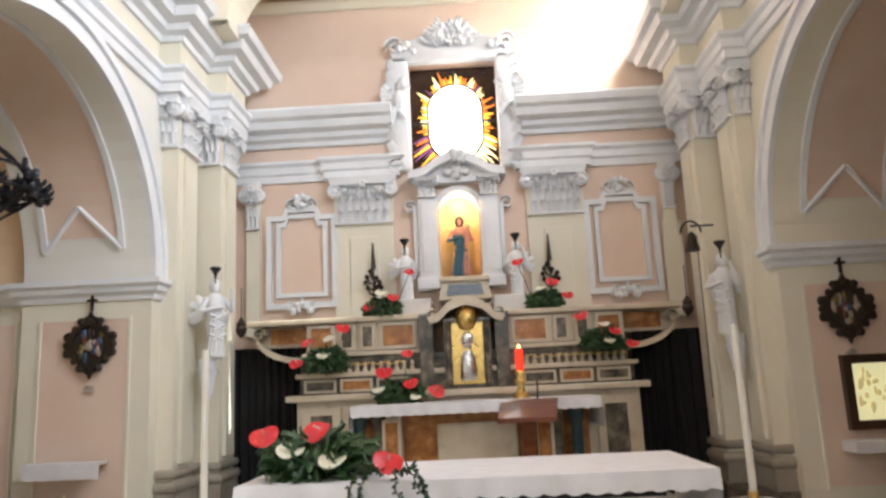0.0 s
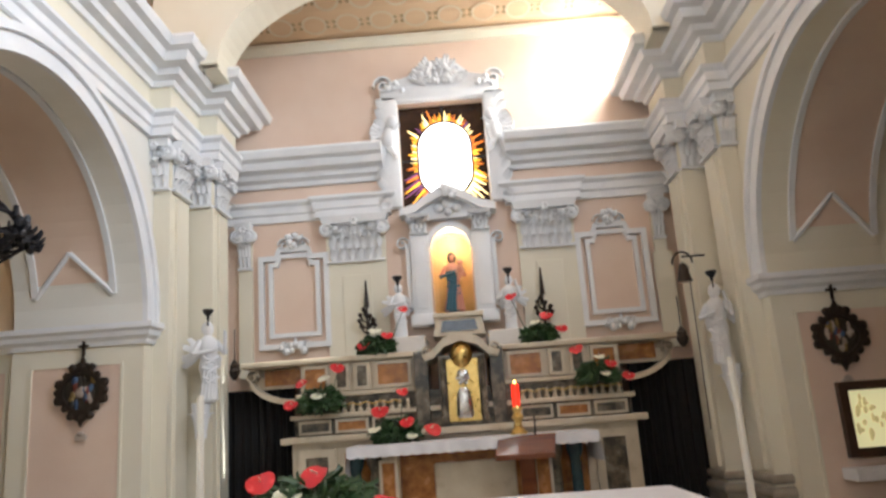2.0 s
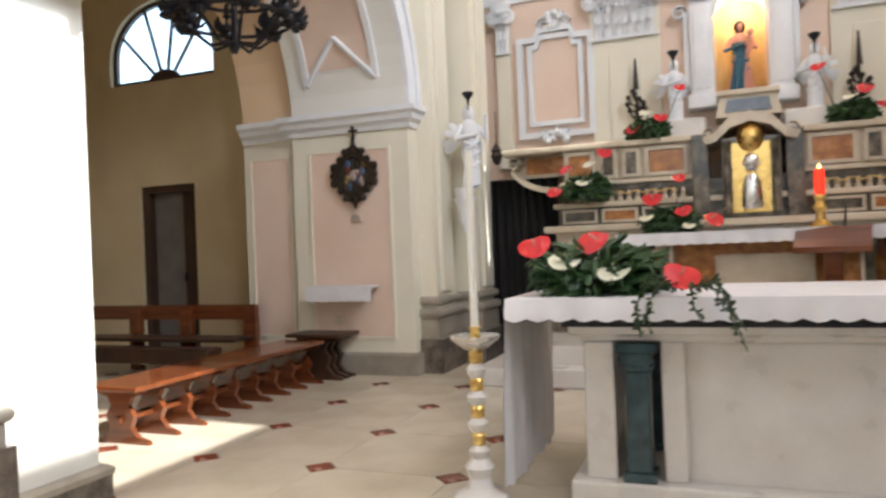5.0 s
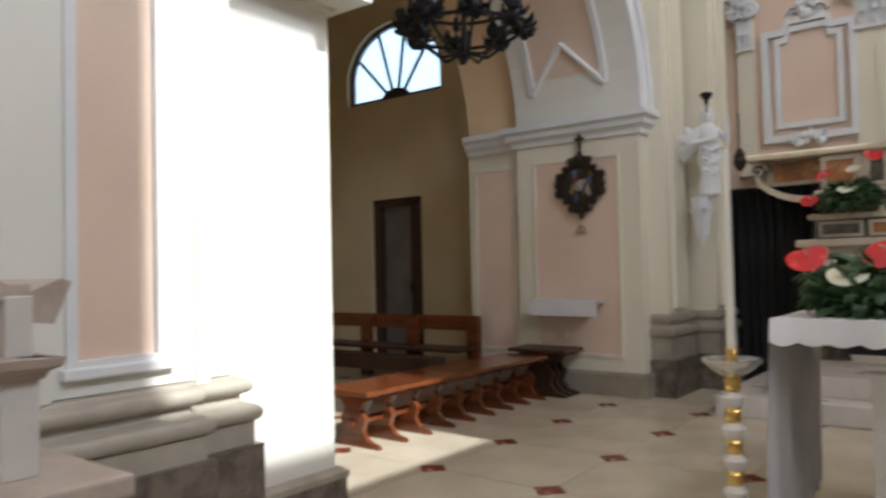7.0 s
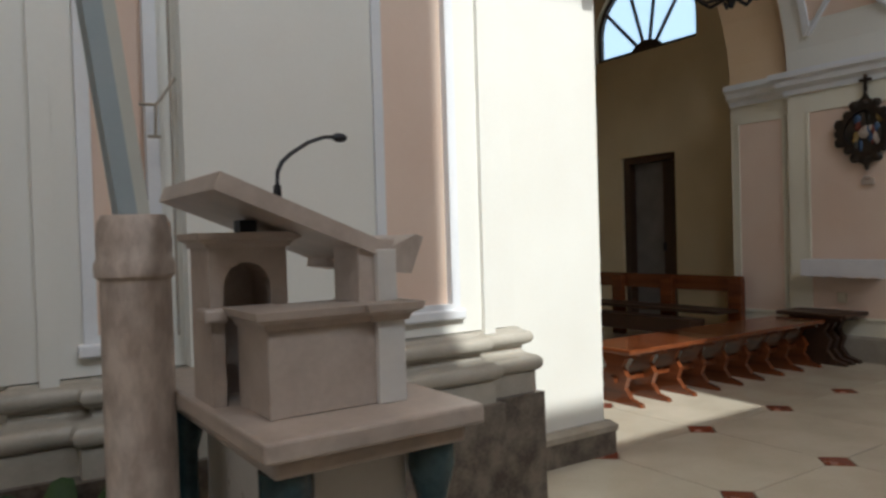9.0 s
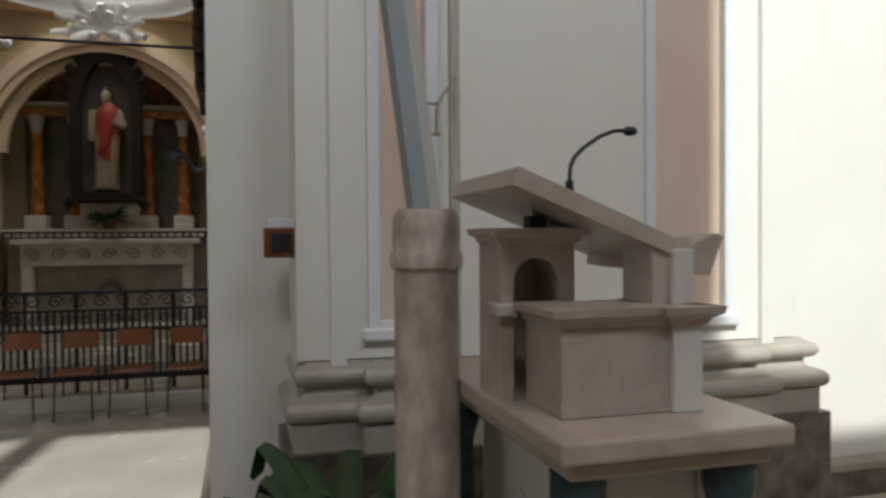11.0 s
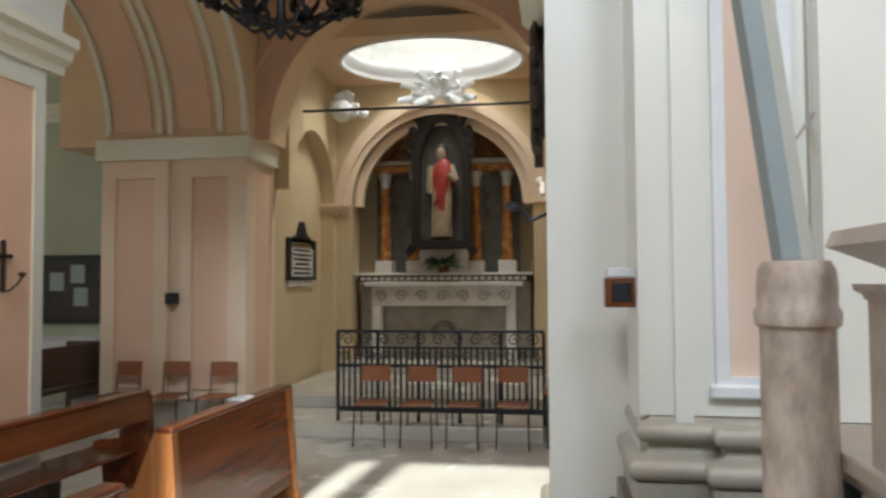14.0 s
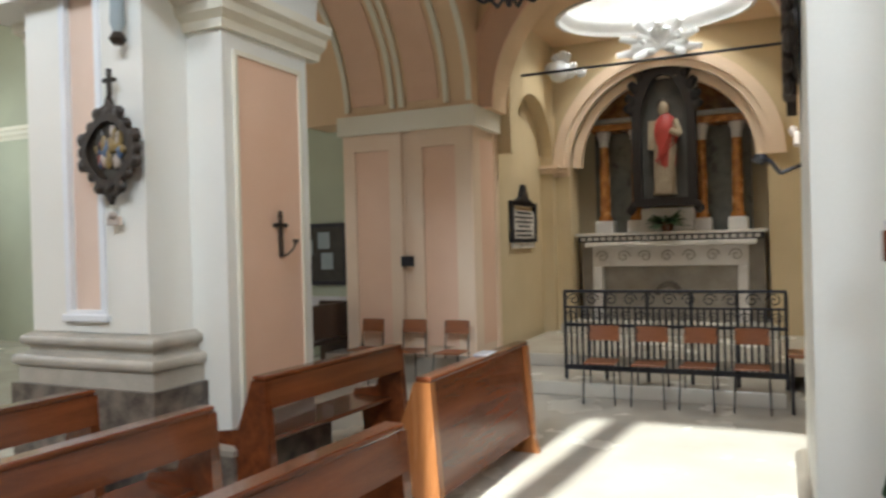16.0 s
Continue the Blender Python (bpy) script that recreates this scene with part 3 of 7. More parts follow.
# entablature pieces of the altar wall
for x0, x1 in ((-3.2, -0.72), (1.02, 3.5)):
    bm = sweep(bmesh.new(), [(x0, 10.0), (x1, 10.0)], CORNICE, 5.09, 1)
    structure("trim_altar_cornice", bm, WHITE, "white stucco cornice on the altar wall", True)
    bm = sweep(bmesh.new(), [(x0, 10.0), (x1, 10.0)], ARCHITRAVE, 4.57, 1)
    c0, c1 = (-1.68, -0.70) if x0 < 0 else (1.02, 1.98)
    sweep(bm, [(c0, 10.0), (c0, 9.9), (c1, 9.9), (c1, 10.0)], ARCHITRAVE, 4.571, 1)
    structure("trim_altar_architrave", bm, WHITE, "white stucco architrave on the altar wall")
for z, h in ((7.2, 0.16),):
    bm = sweep(bmesh.new(), [(-3.3, 10.0), (3.6, 10.0)], [(-0.02, 0), (0.05, 0), (0.09, h * 0.6), (0.09, h), (-0.02, h)], z, 1)
    structure("trim_altar_string", bm, CREAM, "cream string course high on the altar wall")
bm = bmesh.new()
for x0, x1 in ((-1.58, -0.78), (1.12, 1.88)):
    capital(bm, (x0, 9.93), (x1, 9.93), 3.90, 0.66, (0, -1))
capital(bm, (-2.85, 9.93), (-2.66, 9.93), 3.90, 0.66, (0, -1))
capital(bm, (2.98, 9.93), (3.15, 9.93), 3.90, 0.66, (0, -1))
structure("trim_altar_capitals", bm, WHITE, "white stucco composite capitals", True)
# framed stucco panels
for cx in (-2.07, 2.39):
    bm = bmesh.new()
    for x0, x1, z0, z1, w, d in ((cx - 0.5, cx + 0.5, 2.76, 4.08, 0.075, 0.085), (cx - 0.36, cx + 0.36, 2.92, 3.98, 0.06, 0.062)):
        pts = [(x0, z0), (x1, z0), (x1, z1), (cx + 0.27, z1), (cx + 0.22, z1 + 0.12), (cx - 0.22, z1 + 0.12), (cx - 0.27, z1), (x0, z1)]
        ins = [(cx + (u - cx) * (1 - w / abs(x1 - cx)), v + (w if v < 3.2 else -w)) for u, v in pts]
        strip(bm, ins, pts, "y", 10.0 - d, 10.0, True)
    for sx in (-1, 1):
        scroll(bm, (cx + sx * 0.13, 4.24, 9.92), 0.10, sx, "y", 0.07)
        scroll(bm, (cx + sx * 0.16, 2.80, 9.93), 0.08, -sx, "y", 0.06)
    rocaille(bm, (cx, 9.95, 4.16), 0.2, 0.24, 18, 31)
    rocaille(bm, (cx, 9.95, 2.72), 0.24, 0.12, 14, 32)
    structure("trim_stucco_panel", bm, WHITE, "white rococo stucco panel frame", True)

# vaults
bm = bmesh.new()
strip(bm, arc(XC, 9.9, 3.55, 0, 180, 30, 1.6), arc(XC, 9.9, 3.75, 0, 180, 30, 1.8), "y", -14.0, 8.0)
structure("ceiling", bm, VAULT, "cream painted barrel vault of the nave")
bm = bmesh.new()
COVE = [(10.0 - 1.4 * math.sin(radians(t)), 8.45 - 1.05 * math.cos(radians(t))) for t in range(0, 91, 9)]
prism(bm, COVE + [(8.6, 8.75), (10.2, 8.75), (10.2, 7.4)], "x", -3.2, 3.5)
structure("ceiling_chancel", bm, VAULT, "cream stencilled vault over the altar")
STENCIL = material("faded_stencil_paint", (0.42, 0.30, 0.16), (0.55, 0.42, 0.26), 0.7, 5, 0.05)
LIGHTSTENCIL = material("pale_stencil_paint", (0.80, 0.70, 0.54), (0.74, 0.62, 0.45), 0.7, 5, 0.05)
bm, bm2 = bmesh.new(), bmesh.new()
for row in range(4):
    for k in range(12):
        t = radians(16 + 19 * row)
        c = Vector((XC - 2.75 + 0.5 * k + (0.25 if row % 2 else 0), 10.0 - 1.395 * math.sin(t), 8.45 - 1.045 * math.cos(t)))
        nrm = Vector((0, -1.05 * math.sin(t), -1.4 * math.cos(t))).normalized()
        m = Matrix.Translation(c) @ nrm.to_track_quat("Z", "Y").to_matrix().to_4x4()
        for q in range(20):
            a0, a1 = 2 * math.pi * q / 20, 2 * math.pi * (q + 1) / 20
            bm2.faces.new([bm2.verts.new(m @ Vector((rr * math.cos(aa), rr * math.sin(aa), 0.012))) for rr, aa in ((0.15, a0), (0.19, a0), (0.19, a1), (0.15, a1))])
        m = m @ Matrix.Translation((0.25, 0, 0))
        for du, dv in ((-0.05, -0.05), (0.05, -0.05), (-0.05, 0.05), (0.05, 0.05)):
            lathe(bm, [(0.03, 0.0), (0.03, 0.014), (0.002, 0.014)], 8, at=(du, dv, 0), m=m)
structure("trim_vault_stencil", bm, STENCIL, "faded brown stencil crosses on the vault")
structure("trim_vault_rosettes", bm2, LIGHTSTENCIL, "pale stencil rings on the vault")
bm = bmesh.new()
strip(bm, arc(XC, 6.06, 2.66, 0, 180, 40, 1.42), arc(XC, 6.06, 3.5, 0, 180, 40, 5.6), "y", 8.0, 8.6)
structure("wall_chancel_arch", bm, CREAM, "cream arch in front of the chancel vault")
bm = bmesh.new()
strip(bm, arc(XC, 6.06, 2.63, 0, 180, 40, 1.39), arc(XC, 6.06, 2.84, 0, 180, 40, 1.60), "y", 7.95, 8.06)
structure("trim_chancel_arch", bm, CREAM, "white rib along the chancel arch", True)

# outer walls: aisles, facade, ends
bm = bmesh.new()
DX0, DX1, DZ = -7.96, -6.98, 2.43
box(bm, -9.8, DX0, 8.85, 9.25, 0, 3.92)
box(bm, DX1, -5.4, 8.85, 9.25, 0, 3.92)
box(bm, DX0, DX1, 8.85, 9.25, DZ, 3.92)
box(bm, -9.8, -8.42, 8.85, 9.25, 3.92, 6.4)
box(bm, -6.58, -5.4, 8.85, 9.25, 3.92, 6.4)
strip(bm, arc(-7.5, 4.3, 0.92, 0, 180, 20, 0.78), [(-6.58, 6.4)] + [(u, 6.4) for u, v in arc(-7.5, 4.3, 0.92, 0, 180, 20)[1:-1]] + [(-8.42, 6.4)], "y", 8.85, 9.25)
structure("wall_aisle_end", bm, YELLOW, "ochre washed aisle end wall with door and fanlight")
bm = bx(-9.9, -9.5, 2.0, 9.2, -0.2, 6.4)
structure("wall_aisle_left", bm, YELLOW, "ochre washed aisle wall")
bm = bx(-9.8, -3.9, -14.0, 9.2, 6.1, 6.4)
structure("ceiling_aisle_left", bm, VAULT, "plain ochre aisle ceiling")
bm = bx(4.2, 10.2, -14.0, 10.4, 6.1, 6.4)
structure("ceiling_aisle_right", bm, VAULT, "plain ochre aisle ceiling on the sunny side")
bm = bmesh.new()
box(bm, 9.5, 9.9, -14, 10.4, -0.2, 6.4)
box(bm, 4.9, 9.9, 8.9, 9.3, 0, 6.4)
structure("wall_aisle_right", bm, YELLOW, "ochre washed outer wall")
bm = bmesh.new()
# unseen; the openings are assumed and cut for the daylight lamps
box(bm, -11.8, -8.0, -14.4, -14.0, -0.2, 10.8)
box(bm, -6.0, -2.4, -14.4, -14.0, -0.2, 10.8)
box(bm, -8.0, -6.0, -14.4, -14.0, -0.2, 2.5)
box(bm, -8.0, -6.0, -14.4, -14.0, 4.5, 10.8)
box(bm, 2.7, 11.8, -14.4, -14.0, -0.2, 10.8)
box(bm, -2.4, 2.7, -14.4, -14.0, -0.2, 4.4)
box(bm, -2.4, 2.7, -14.4, -14.0, 8.2, 10.8)
structure("wall_facade", bm, CREAM, "plain inner facade wall")

# chapel in the aisle
CY, CSP, CR = -1.2, 2.95, 1.62
bm = bmesh.new()
arch_wall(bm, "x", -8.8, -8.25, -5.4, 2.4, 6.2, CY, CSP, CR)
box(bm, -8.8, -8.25, CY + CR, 2.4, -0.2, CSP)
structure("wall_chapel_front", bm, VAULT, "ochre painted wall over the chapel arch")
bm = bmesh.new()
PJ = -2.95
box(bm, -8.8, -8.02, -4.65, PJ - 0.02, -0.2, CSP)
for y0, y1 in ((-4.65, -4.49), (-4.02, -3.86), (-3.72, -3.58), (-3.16, PJ - 0.03)):
    box(bm, -8.03, -7.95, y0, y1, 0.1, 2.52)
box(bm, -8.03, -7.95, -4.65, -3.86, 2.52, 2.72)
box(bm, -8.03, -7.95, -3.72, PJ - 0.03, 2.52, 2.72)
box(bm, -8.03, -8.0, -3.86, -3.72, 2.66, 2.72)
box(bm, -8.2, -7.95, PJ - 0.03, PJ, 0.1, 2.72)
box(bm, -8.8, -8.68, PJ - 0.03, PJ, 0.1, 2.72)
structure("wall_chapel_pier", bm, PEACH, "pale pink and cream chapel pier")
bm = bmesh.new()
for y0, y1 in ((-4.49, -4.02), (-3.58, -3.16)):
    box(bm, -8.03, -7.985, y0 + 0.002, y1 - 0.002, 0.2, 2.518)
box(bm, -8.66, -8.22, PJ - 0.03, PJ - 0.012, 0.2, 2.6)
structure("trim_chapel_pier_field", bm, AISLEPINK, "pink painted chapel pier panels")
plan = [(-8.8, PJ), (-7.95, PJ), (-7.95, -4.65), (-8.8, -4.65)]
bm = sweep(bmesh.new(), plan, IMPOST, 2.72, 1)
structure("trim_chapel_impost", bm, CREAM, "cream moulded chapel impost")
bm = sweep(bmesh.new(), plan, [(-0.2, 0), (0.03, 0), (0.03, 0.3), (-0.2, 0.3)], -0.2, 1)
structure("baseboard_chapel_pier", bm, STONE, "grey stone chapel pier base")
bm = bmesh.new()
strip(bm, arc(CY, CSP, CR - 0.03, 0, 180, 32), arc(CY, CSP, CR + 0.28, 0, 180, 32), "x", -8.25, -8.2)
strip(bm, arc(CY, CSP, CR + 0.28, 0, 180, 32), arc(CY, CSP, CR + 0.34, 0, 180, 32), "x", -8.25, -8.17)
structure("trim_chapel_archivolt", bm, AISLEPINK, "pinkish ochre archivolt of the chapel arch", True)
# transverse arches over the aisle, towards the nave's rear
for y0, y1, r in ((-4.6, -2.95, 1.62),):
    bm = arch_wall(bmesh.new(), "y", y0, y1, -8.3, -4.5, 6.1, -6.35, CSP, r)
    structure("wall_aisle_arch", bm, VAULT, "ochre painted transverse aisle arch")
    for k, (a, b) in enumerate(((-4.5, -4.05), (-3.75, -3.35))):
        bm = strip(bmesh.new(), arc(-6.35, CSP, r - 0.02, 4, 176, 30), arc(-6.35, CSP, r + 0.01, 4, 176, 30), "y", a, b)
        structure("trim_aisle_arch_field", bm, AISLEPINK, "pink band on the aisle arch soffit")
    bm = bmesh.new()
    for a in (-4.6, -3.98, -3.86, -3.28, -3.0):
        strip(bm, arc(-6.35, CSP, r - 0.04, 2, 178, 30), arc(-6.35, CSP, r + 0.01, 2, 178, 30), "y", a, a + 0.06)
    structure("trim_aisle_arch_ribs", bm, CREAM, "cream ribs on the aisle arch soffit")
bm = bmesh.new()
box(bm, -9.8, -9.3, -14.0, -5.0, -0.2, 6.2)
structure("wall_aisle_rear", bm, material("greenish_wall_paint", (0.52, 0.55, 0.42), (0.44, 0.46, 0.35), 0.7, 1.2, 0.08), "pale greenish rear aisle wall")
# chapel room
bm = bmesh.new()
box(bm, -11.9, -8.8, -3.4, -2.97, -0.2, 4.3)
arch_wall(bm, "y", -2.97, -2.78, -10.75, -8.8, 4.3, -9.78, 2.48, 0.88, 20)
box(bm, -10.75, -10.62, -2.97, -2.78, -0.2, 2.48)
box(bm, -11.9, -8.8, 0.55, 0.9, -0.2, 4.3)
structure("wall_chapel_sides", bm, YELLOW, "ochre chapel side walls")
bm = bmesh.new()
AY, AR = -1.24, 1.32
arch_wall(bm, "x", -11.2, -10.75, -2.95, 0.55, 4.3, AY, 2.45, AR)
box(bm, -11.2, -10.75, -2.95, AY - AR, -0.2, 2.45)
box(bm, -11.2, -10.75, AY + AR, 0.55, -0.2, 2.45)
box(bm, -11.9, -11.6, -2.95, 0.55, -0.2, 4.3)
structure("wall_chapel_back", bm, YELLOW, "ochre chapel back wall with arched recess")
bm = bmesh.new()
strip(bm, arc(AY, 2.45, AR - 0.02, 0, 180, 32), arc(AY, 2.45, AR + 0.07, 0, 180, 32), "x", -10.75, -10.71)
strip(bm, arc(AY, 2.45, AR + 0.07, 0, 180, 32), arc(AY, 2.45, AR + 0.22, 0, 180, 32), "x", -10.75, -10.66)
strip(bm, arc(AY, 2.45, AR - 0.15, 0, 180, 32), arc(AY, 2.45, AR - 0.02, 0, 180, 32), "x", -10.95, -10.85)
structure("trim_chapel_recess", bm, PEACH, "cream moulding round the altar recess", True)
bm = sweep(bmesh.new(), [(-10.66, -2.97), (-10.66, -2.78), (-10.75, -2.78), (-10.75, AY - AR)], [(o * 0.7, u * 0.7) for o, u in IMPOST], 2.32, 1)
structure("trim_chapel_recess_impost", bm, PEACH, "stone impost in the chapel")
# chapel dome with its ring and coffers, and an unseen lantern cap
DC = (-9.75, CY)
bm = bmesh.new()
sq = [(-10.85, -3.0), (-8.7, -3.0), (-8.7, 0.6), (-10.85, 0.6)]
n = 40
ring = [(DC[0] + 1.0 * math.cos(2 * math.pi * i / n), DC[1] + 1.2 * math.sin(2 * math.pi * i / n)) for i in range(n)]
outr = []
for x, y in ring:
    dx, dy = x - DC[0], y - DC[1]
    k = min(1.1 / max(abs(dx), 1e-6), 1.8 / max(abs(dy), 1e-6))
    outr.append((DC[0] + dx * k, DC[1] + dy * k))
strip(bm, ring, outr, "z", 4.22, 4.42, True)
structure("ceiling_chapel", bm, VAULT, "ochre chapel pendentive ceiling")
bm = sweep(bmesh.new(), ring, [(-0.02, 0), (0.03, 0), (0.05, 0.08), (0.10, 0.12), (0.12, 0.2), (-0.02, 0.2)], 4.20, -1, True)
structure("trim_chapel_dome_ring", bm, WHITE, "white moulded dome ring", True)
bm = bmesh.new()
rings = []
nd = 34
for j in range(9):
    t = radians(j * 74 / 8)
    rings.append([bm.verts.new((DC[0] + (1.02 * math.cos(t)) * math.cos(2 * math.pi * i / nd), DC[1] + 1.22 * math.cos(t) * math.sin(2 * math.pi * i / nd), 4.40 + 1.4 * math.sin(t))) for i in range(nd)])
for lo, hi in zip(rings, rings[1:]):
    for i in range(nd):
        bm.faces.new((lo[i], lo[(i + 1) % nd], hi[(i + 1) % nd], hi[i]))
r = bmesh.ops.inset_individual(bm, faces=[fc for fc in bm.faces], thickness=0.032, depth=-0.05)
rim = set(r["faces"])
# coffer shade is put into the colour: recessed faces grey, rims white
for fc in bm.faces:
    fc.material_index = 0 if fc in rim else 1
structure("ceiling_chapel_dome", bm, [WHITE, material("coffer_shade_grey", (0.42, 0.41, 0.39), (0.34, 0.33, 0.31), 0.6, 4, 0.1)], "white coffered chapel dome")
# cap added over the dome top to block the sun
bm = lathe(bmesh.new(), [(1.0, 5.66), (1.0, 5.9), (0.02, 6.05)], 24, at=(DC[0], DC[1], 0))
structure("ceiling_lantern", bm, WHITE, "unseen white lantern cap that keeps the sun off the chapel")

# ---- windows and doors of the setting ----
bm = bmesh.new()
box(bm, -0.48, 0.78, 10.14, 10.17, 4.66, 6.24)
win = structure("window_1", bm, material("dark_brown_glass", (0.05, 0.022, 0.012), (0.02, 0.01, 0.008), 0.15, 6, 0.05), "stained glass window with amber rays round a white oval")
WCX, WCZ, WRX, WRZ = 0.17, 5.39, 0.38, 0.57
AMBER = [glow("amber_glass", (1.0, 0.42, 0.03), 1.6), glow("orange_glass", (0.9, 0.2, 0.02), 1.1), glow("pale_amber_glass", (1.0, 0.72, 0.3), 2.2), glow("purple_glass", (0.20, 0.06, 0.16), 0.7)]
rng = random.Random(4)
for k in range(84):
    t = 2 * math.pi * k / 84
    ln = (rng.uniform(1.2, 1.5) if k % 2 else rng.uniform(1.35, 1.7)) * (1.3 if math.sin(t) < -0.25 else 1.0)
    w = 0.05
    pts = []
    for rr, dt in ((0.98, -w), (0.98, w), (ln, w * 0.12), (ln, -w * 0.12)):
        u = WCX + WRX * rr * math.cos(t + dt)
        v = WCZ + WRZ * (1 + (rr - 1) * 0.75) * math.sin(t + dt)
        pts.append((min(max(u, -0.46), 0.76), min(max(v, 4.68), 6.22)))
    bm = prism(bmesh.new(), pts, "y", 10.132, 10.136 + 0.0012 * (k % 3))
    part("glass_ray", bm, AMBER[3] if (k in (46, 48, 50, 51) or rng.random() < 0.03) else AMBER[rng.choice((0, 0, 1, 2, 2))], win)


def racetrack(rx, rz, n=32):
    """A stadium outline: straight sides, half-round ends."""
    pts = []
    for i in range(n):
        t = 2 * math.pi * (i + 0.5) / n
        pts.append((WCX + rx * math.cos(t), WCZ + math.copysign(rz - rx, math.sin(t)) + rx * math.sin(t)))
    return pts


part("oval_pane", prism(bmesh.new(), racetrack(WRX, WRZ), "y", 10.118, 10.131), SUNGLASS, win, "glowing white oval pane")
part("oval_lead", strip(bmesh.new(), racetrack(WRX, WRZ), racetrack(WRX + 0.035, WRZ + 0.035), "y", 10.11, 10.135, True), IRON, win, "dark lead outline")
for u0, u1, v0, v1 in ((0.155, 0.185, 5.98, 6.24), (0.56, 0.78, 5.38, 5.41), (-0.48, -0.22, 5.38, 5.41)):
    part("glazing_bar", bx(u0, u1, 10.11, 10.14, v0, v1), IRON, win)
# stucco frame of the window with scrolls and putto-like crest
bm = bmesh.new()
for u0, u1 in ((-0.72, -0.48), (0.78, 1.02)):
    box(bm, u0, u1, 9.84, 10.0, 4.5, 6.2, 0.03)
box(bm, -0.72, 1.02, 9.84, 10.0, 6.11, 6.34, 0.03)
for sx in (-1, 1):
    cx = 0.15 + sx * 0.8
    scroll(bm, (cx, 6.36, 9.8), 0.17, sx, "y", 0.12)
    scroll(bm, (cx + sx * 0.04, 4.55, 9.82), 0.14, -sx, "y", 0.1)
    for k in range(9):
        z = 4.75 + 0.15 * k
        leaf_strip(bm, (cx + sx * 0.03, 9.86, z), (sx * (0.5 - 0.12 * (k % 3)), 0, 1), (sx * 0.3, -1, 0), 0.14, 0.24, 0.4)
    ball(bm, (0.15 + sx * 0.70, 9.78, 5.76), (0.085, 0.09, 0.10))
    ball(bm, (0.15 + sx * 0.76, 9.8, 5.52), (0.10, 0.1, 0.17))
    rod(bm, (0.15 + sx * 0.74, 9.78, 5.62), (0.15 + sx * 0.60, 9.76, 5.72), 0.035, 0.025, 8)
    rod(bm, (0.15 + sx * 0.78, 9.8, 5.42), (0.15 + sx * 0.66, 9.76, 5.22), 0.05, 0.035, 8)
    rod(bm, (0.15 + sx * 0.84, 9.82, 5.42), (0.15 + sx * 0.90, 9.8, 5.12), 0.055, 0.03, 8)
    for k in range(5):
        leaf_strip(bm, (0.15 + sx * 0.82, 9.84, 5.6), (sx, 0, 0.9 - 0.4 * k), (0, -1, 0.2), 0.1, 0.28, 0.25)
prism(bm, [(0.15 + u, v) for u, v in ((-0.84, 6.30), (0.84, 6.30), (0.72, 6.44), (0.46, 6.50), (0.30, 6.66), (-0.30, 6.66), (-0.46, 6.50), (-0.72, 6.44))], "y", 9.88, 10.0)
rocaille(bm, (0.15, 9.86, 6.32), 0.42, 0.40, 60, 33)
for sx in (-1, 1):
    rocaille(bm, (0.15 + sx * 0.66, 9.86, 6.24), 0.18, 0.18, 14, 34)
structure("trim_window_frame", bm, WHITE, "white rococo stucco frame with leaves and shells", True).location.z = 0.13
# niche and its aedicule
bm = bmesh.new()
for i in range(12):
    t0, t1 = math.pi * i / 12, math.pi * (i + 1) / 12
    p, q = (0.15 + 0.30 * math.cos(t0), 10.05 + 0.30 * math.sin(t0)), (0.15 + 0.30 * math.cos(t1), 10.05 + 0.30 * math.sin(t1))
    prism(bm, [p, q, (0.15 + (q[0] - 0.15) * 1.15, 10.05 + (q[1] - 10.05) * 1.15), (0.15 + (p[0] - 0.15) * 1.15, 10.05 + (p[1] - 10.05) * 1.15)], "z", 3.0, 4.6)
box(bm, -0.25, 0.55, 10.0, 10.5, 4.5, 4.6)
structure("wall_niche", bm, material("golden_niche_paint", (0.72, 0.52, 0.26), (0.62, 0.42, 0.18), 0.5, 5, 0.1), "golden round niche")
nl = new("niche_lamp", bpy.data.lights.new("niche_lamp", "POINT"))
nl.data.energy, nl.data.color, nl.data.shadow_soft_size = 8, (1.0, 0.74, 0.44), 0.04
nl.location = (0.15, 10.06, 4.26)
bm = bmesh.new()
for sx in (-1, 1):
    x = 0.15 + sx * 0.43
    box(bm, x - 0.13, x + 0.13, 9.8, 10.0, 3.0, 4.25, 0.01)
    box(bm, x - 0.09, x + 0.09, 9.77, 9.82, 3.15, 4.15, 0.01)
    box(bm, x - 0.17, x + 0.17, 9.74, 10.0, 2.92, 3.08, 0.01)
    capital(bm, (x - 0.13, 9.8), (x + 0.13, 9.8), 4.2, 0.26, (0, -1))
    scroll(bm, (x + sx * 0.24, 4.1, 9.86), 0.11, -sx, "y", 0.1)
    scroll(bm, (x + sx * 0.22, 3.2, 9.86), 0.12, sx, "y", 0.1)
    box(bm, x + sx * 0.17 - 0.03, x + sx * 0.17 + 0.03, 9.88, 10.0, 3.2, 4.1)
strip(bm, arc(0.15, 4.01, 0.275, 0, 180, 18), arc(0.15, 4.01, 0.36, 0, 180, 18), "y", 9.86, 10.0)
rocaille(bm, (0.15, 9.72, 4.66), 0.16, 0.2, 16, 35)
strip(bm, [(-0.52, 4.46), (-0.3, 4.5), (-0.12, 4.62), (0.15, 4.74), (0.42, 4.62), (0.6, 4.5), (0.82, 4.46)], [(-0.52, 4.56), (-0.3, 4.62), (-0.12, 4.75), (0.15, 4.88), (0.42, 4.75), (0.6, 4.62), (0.82, 4.56)], "y", 9.70, 10.0)
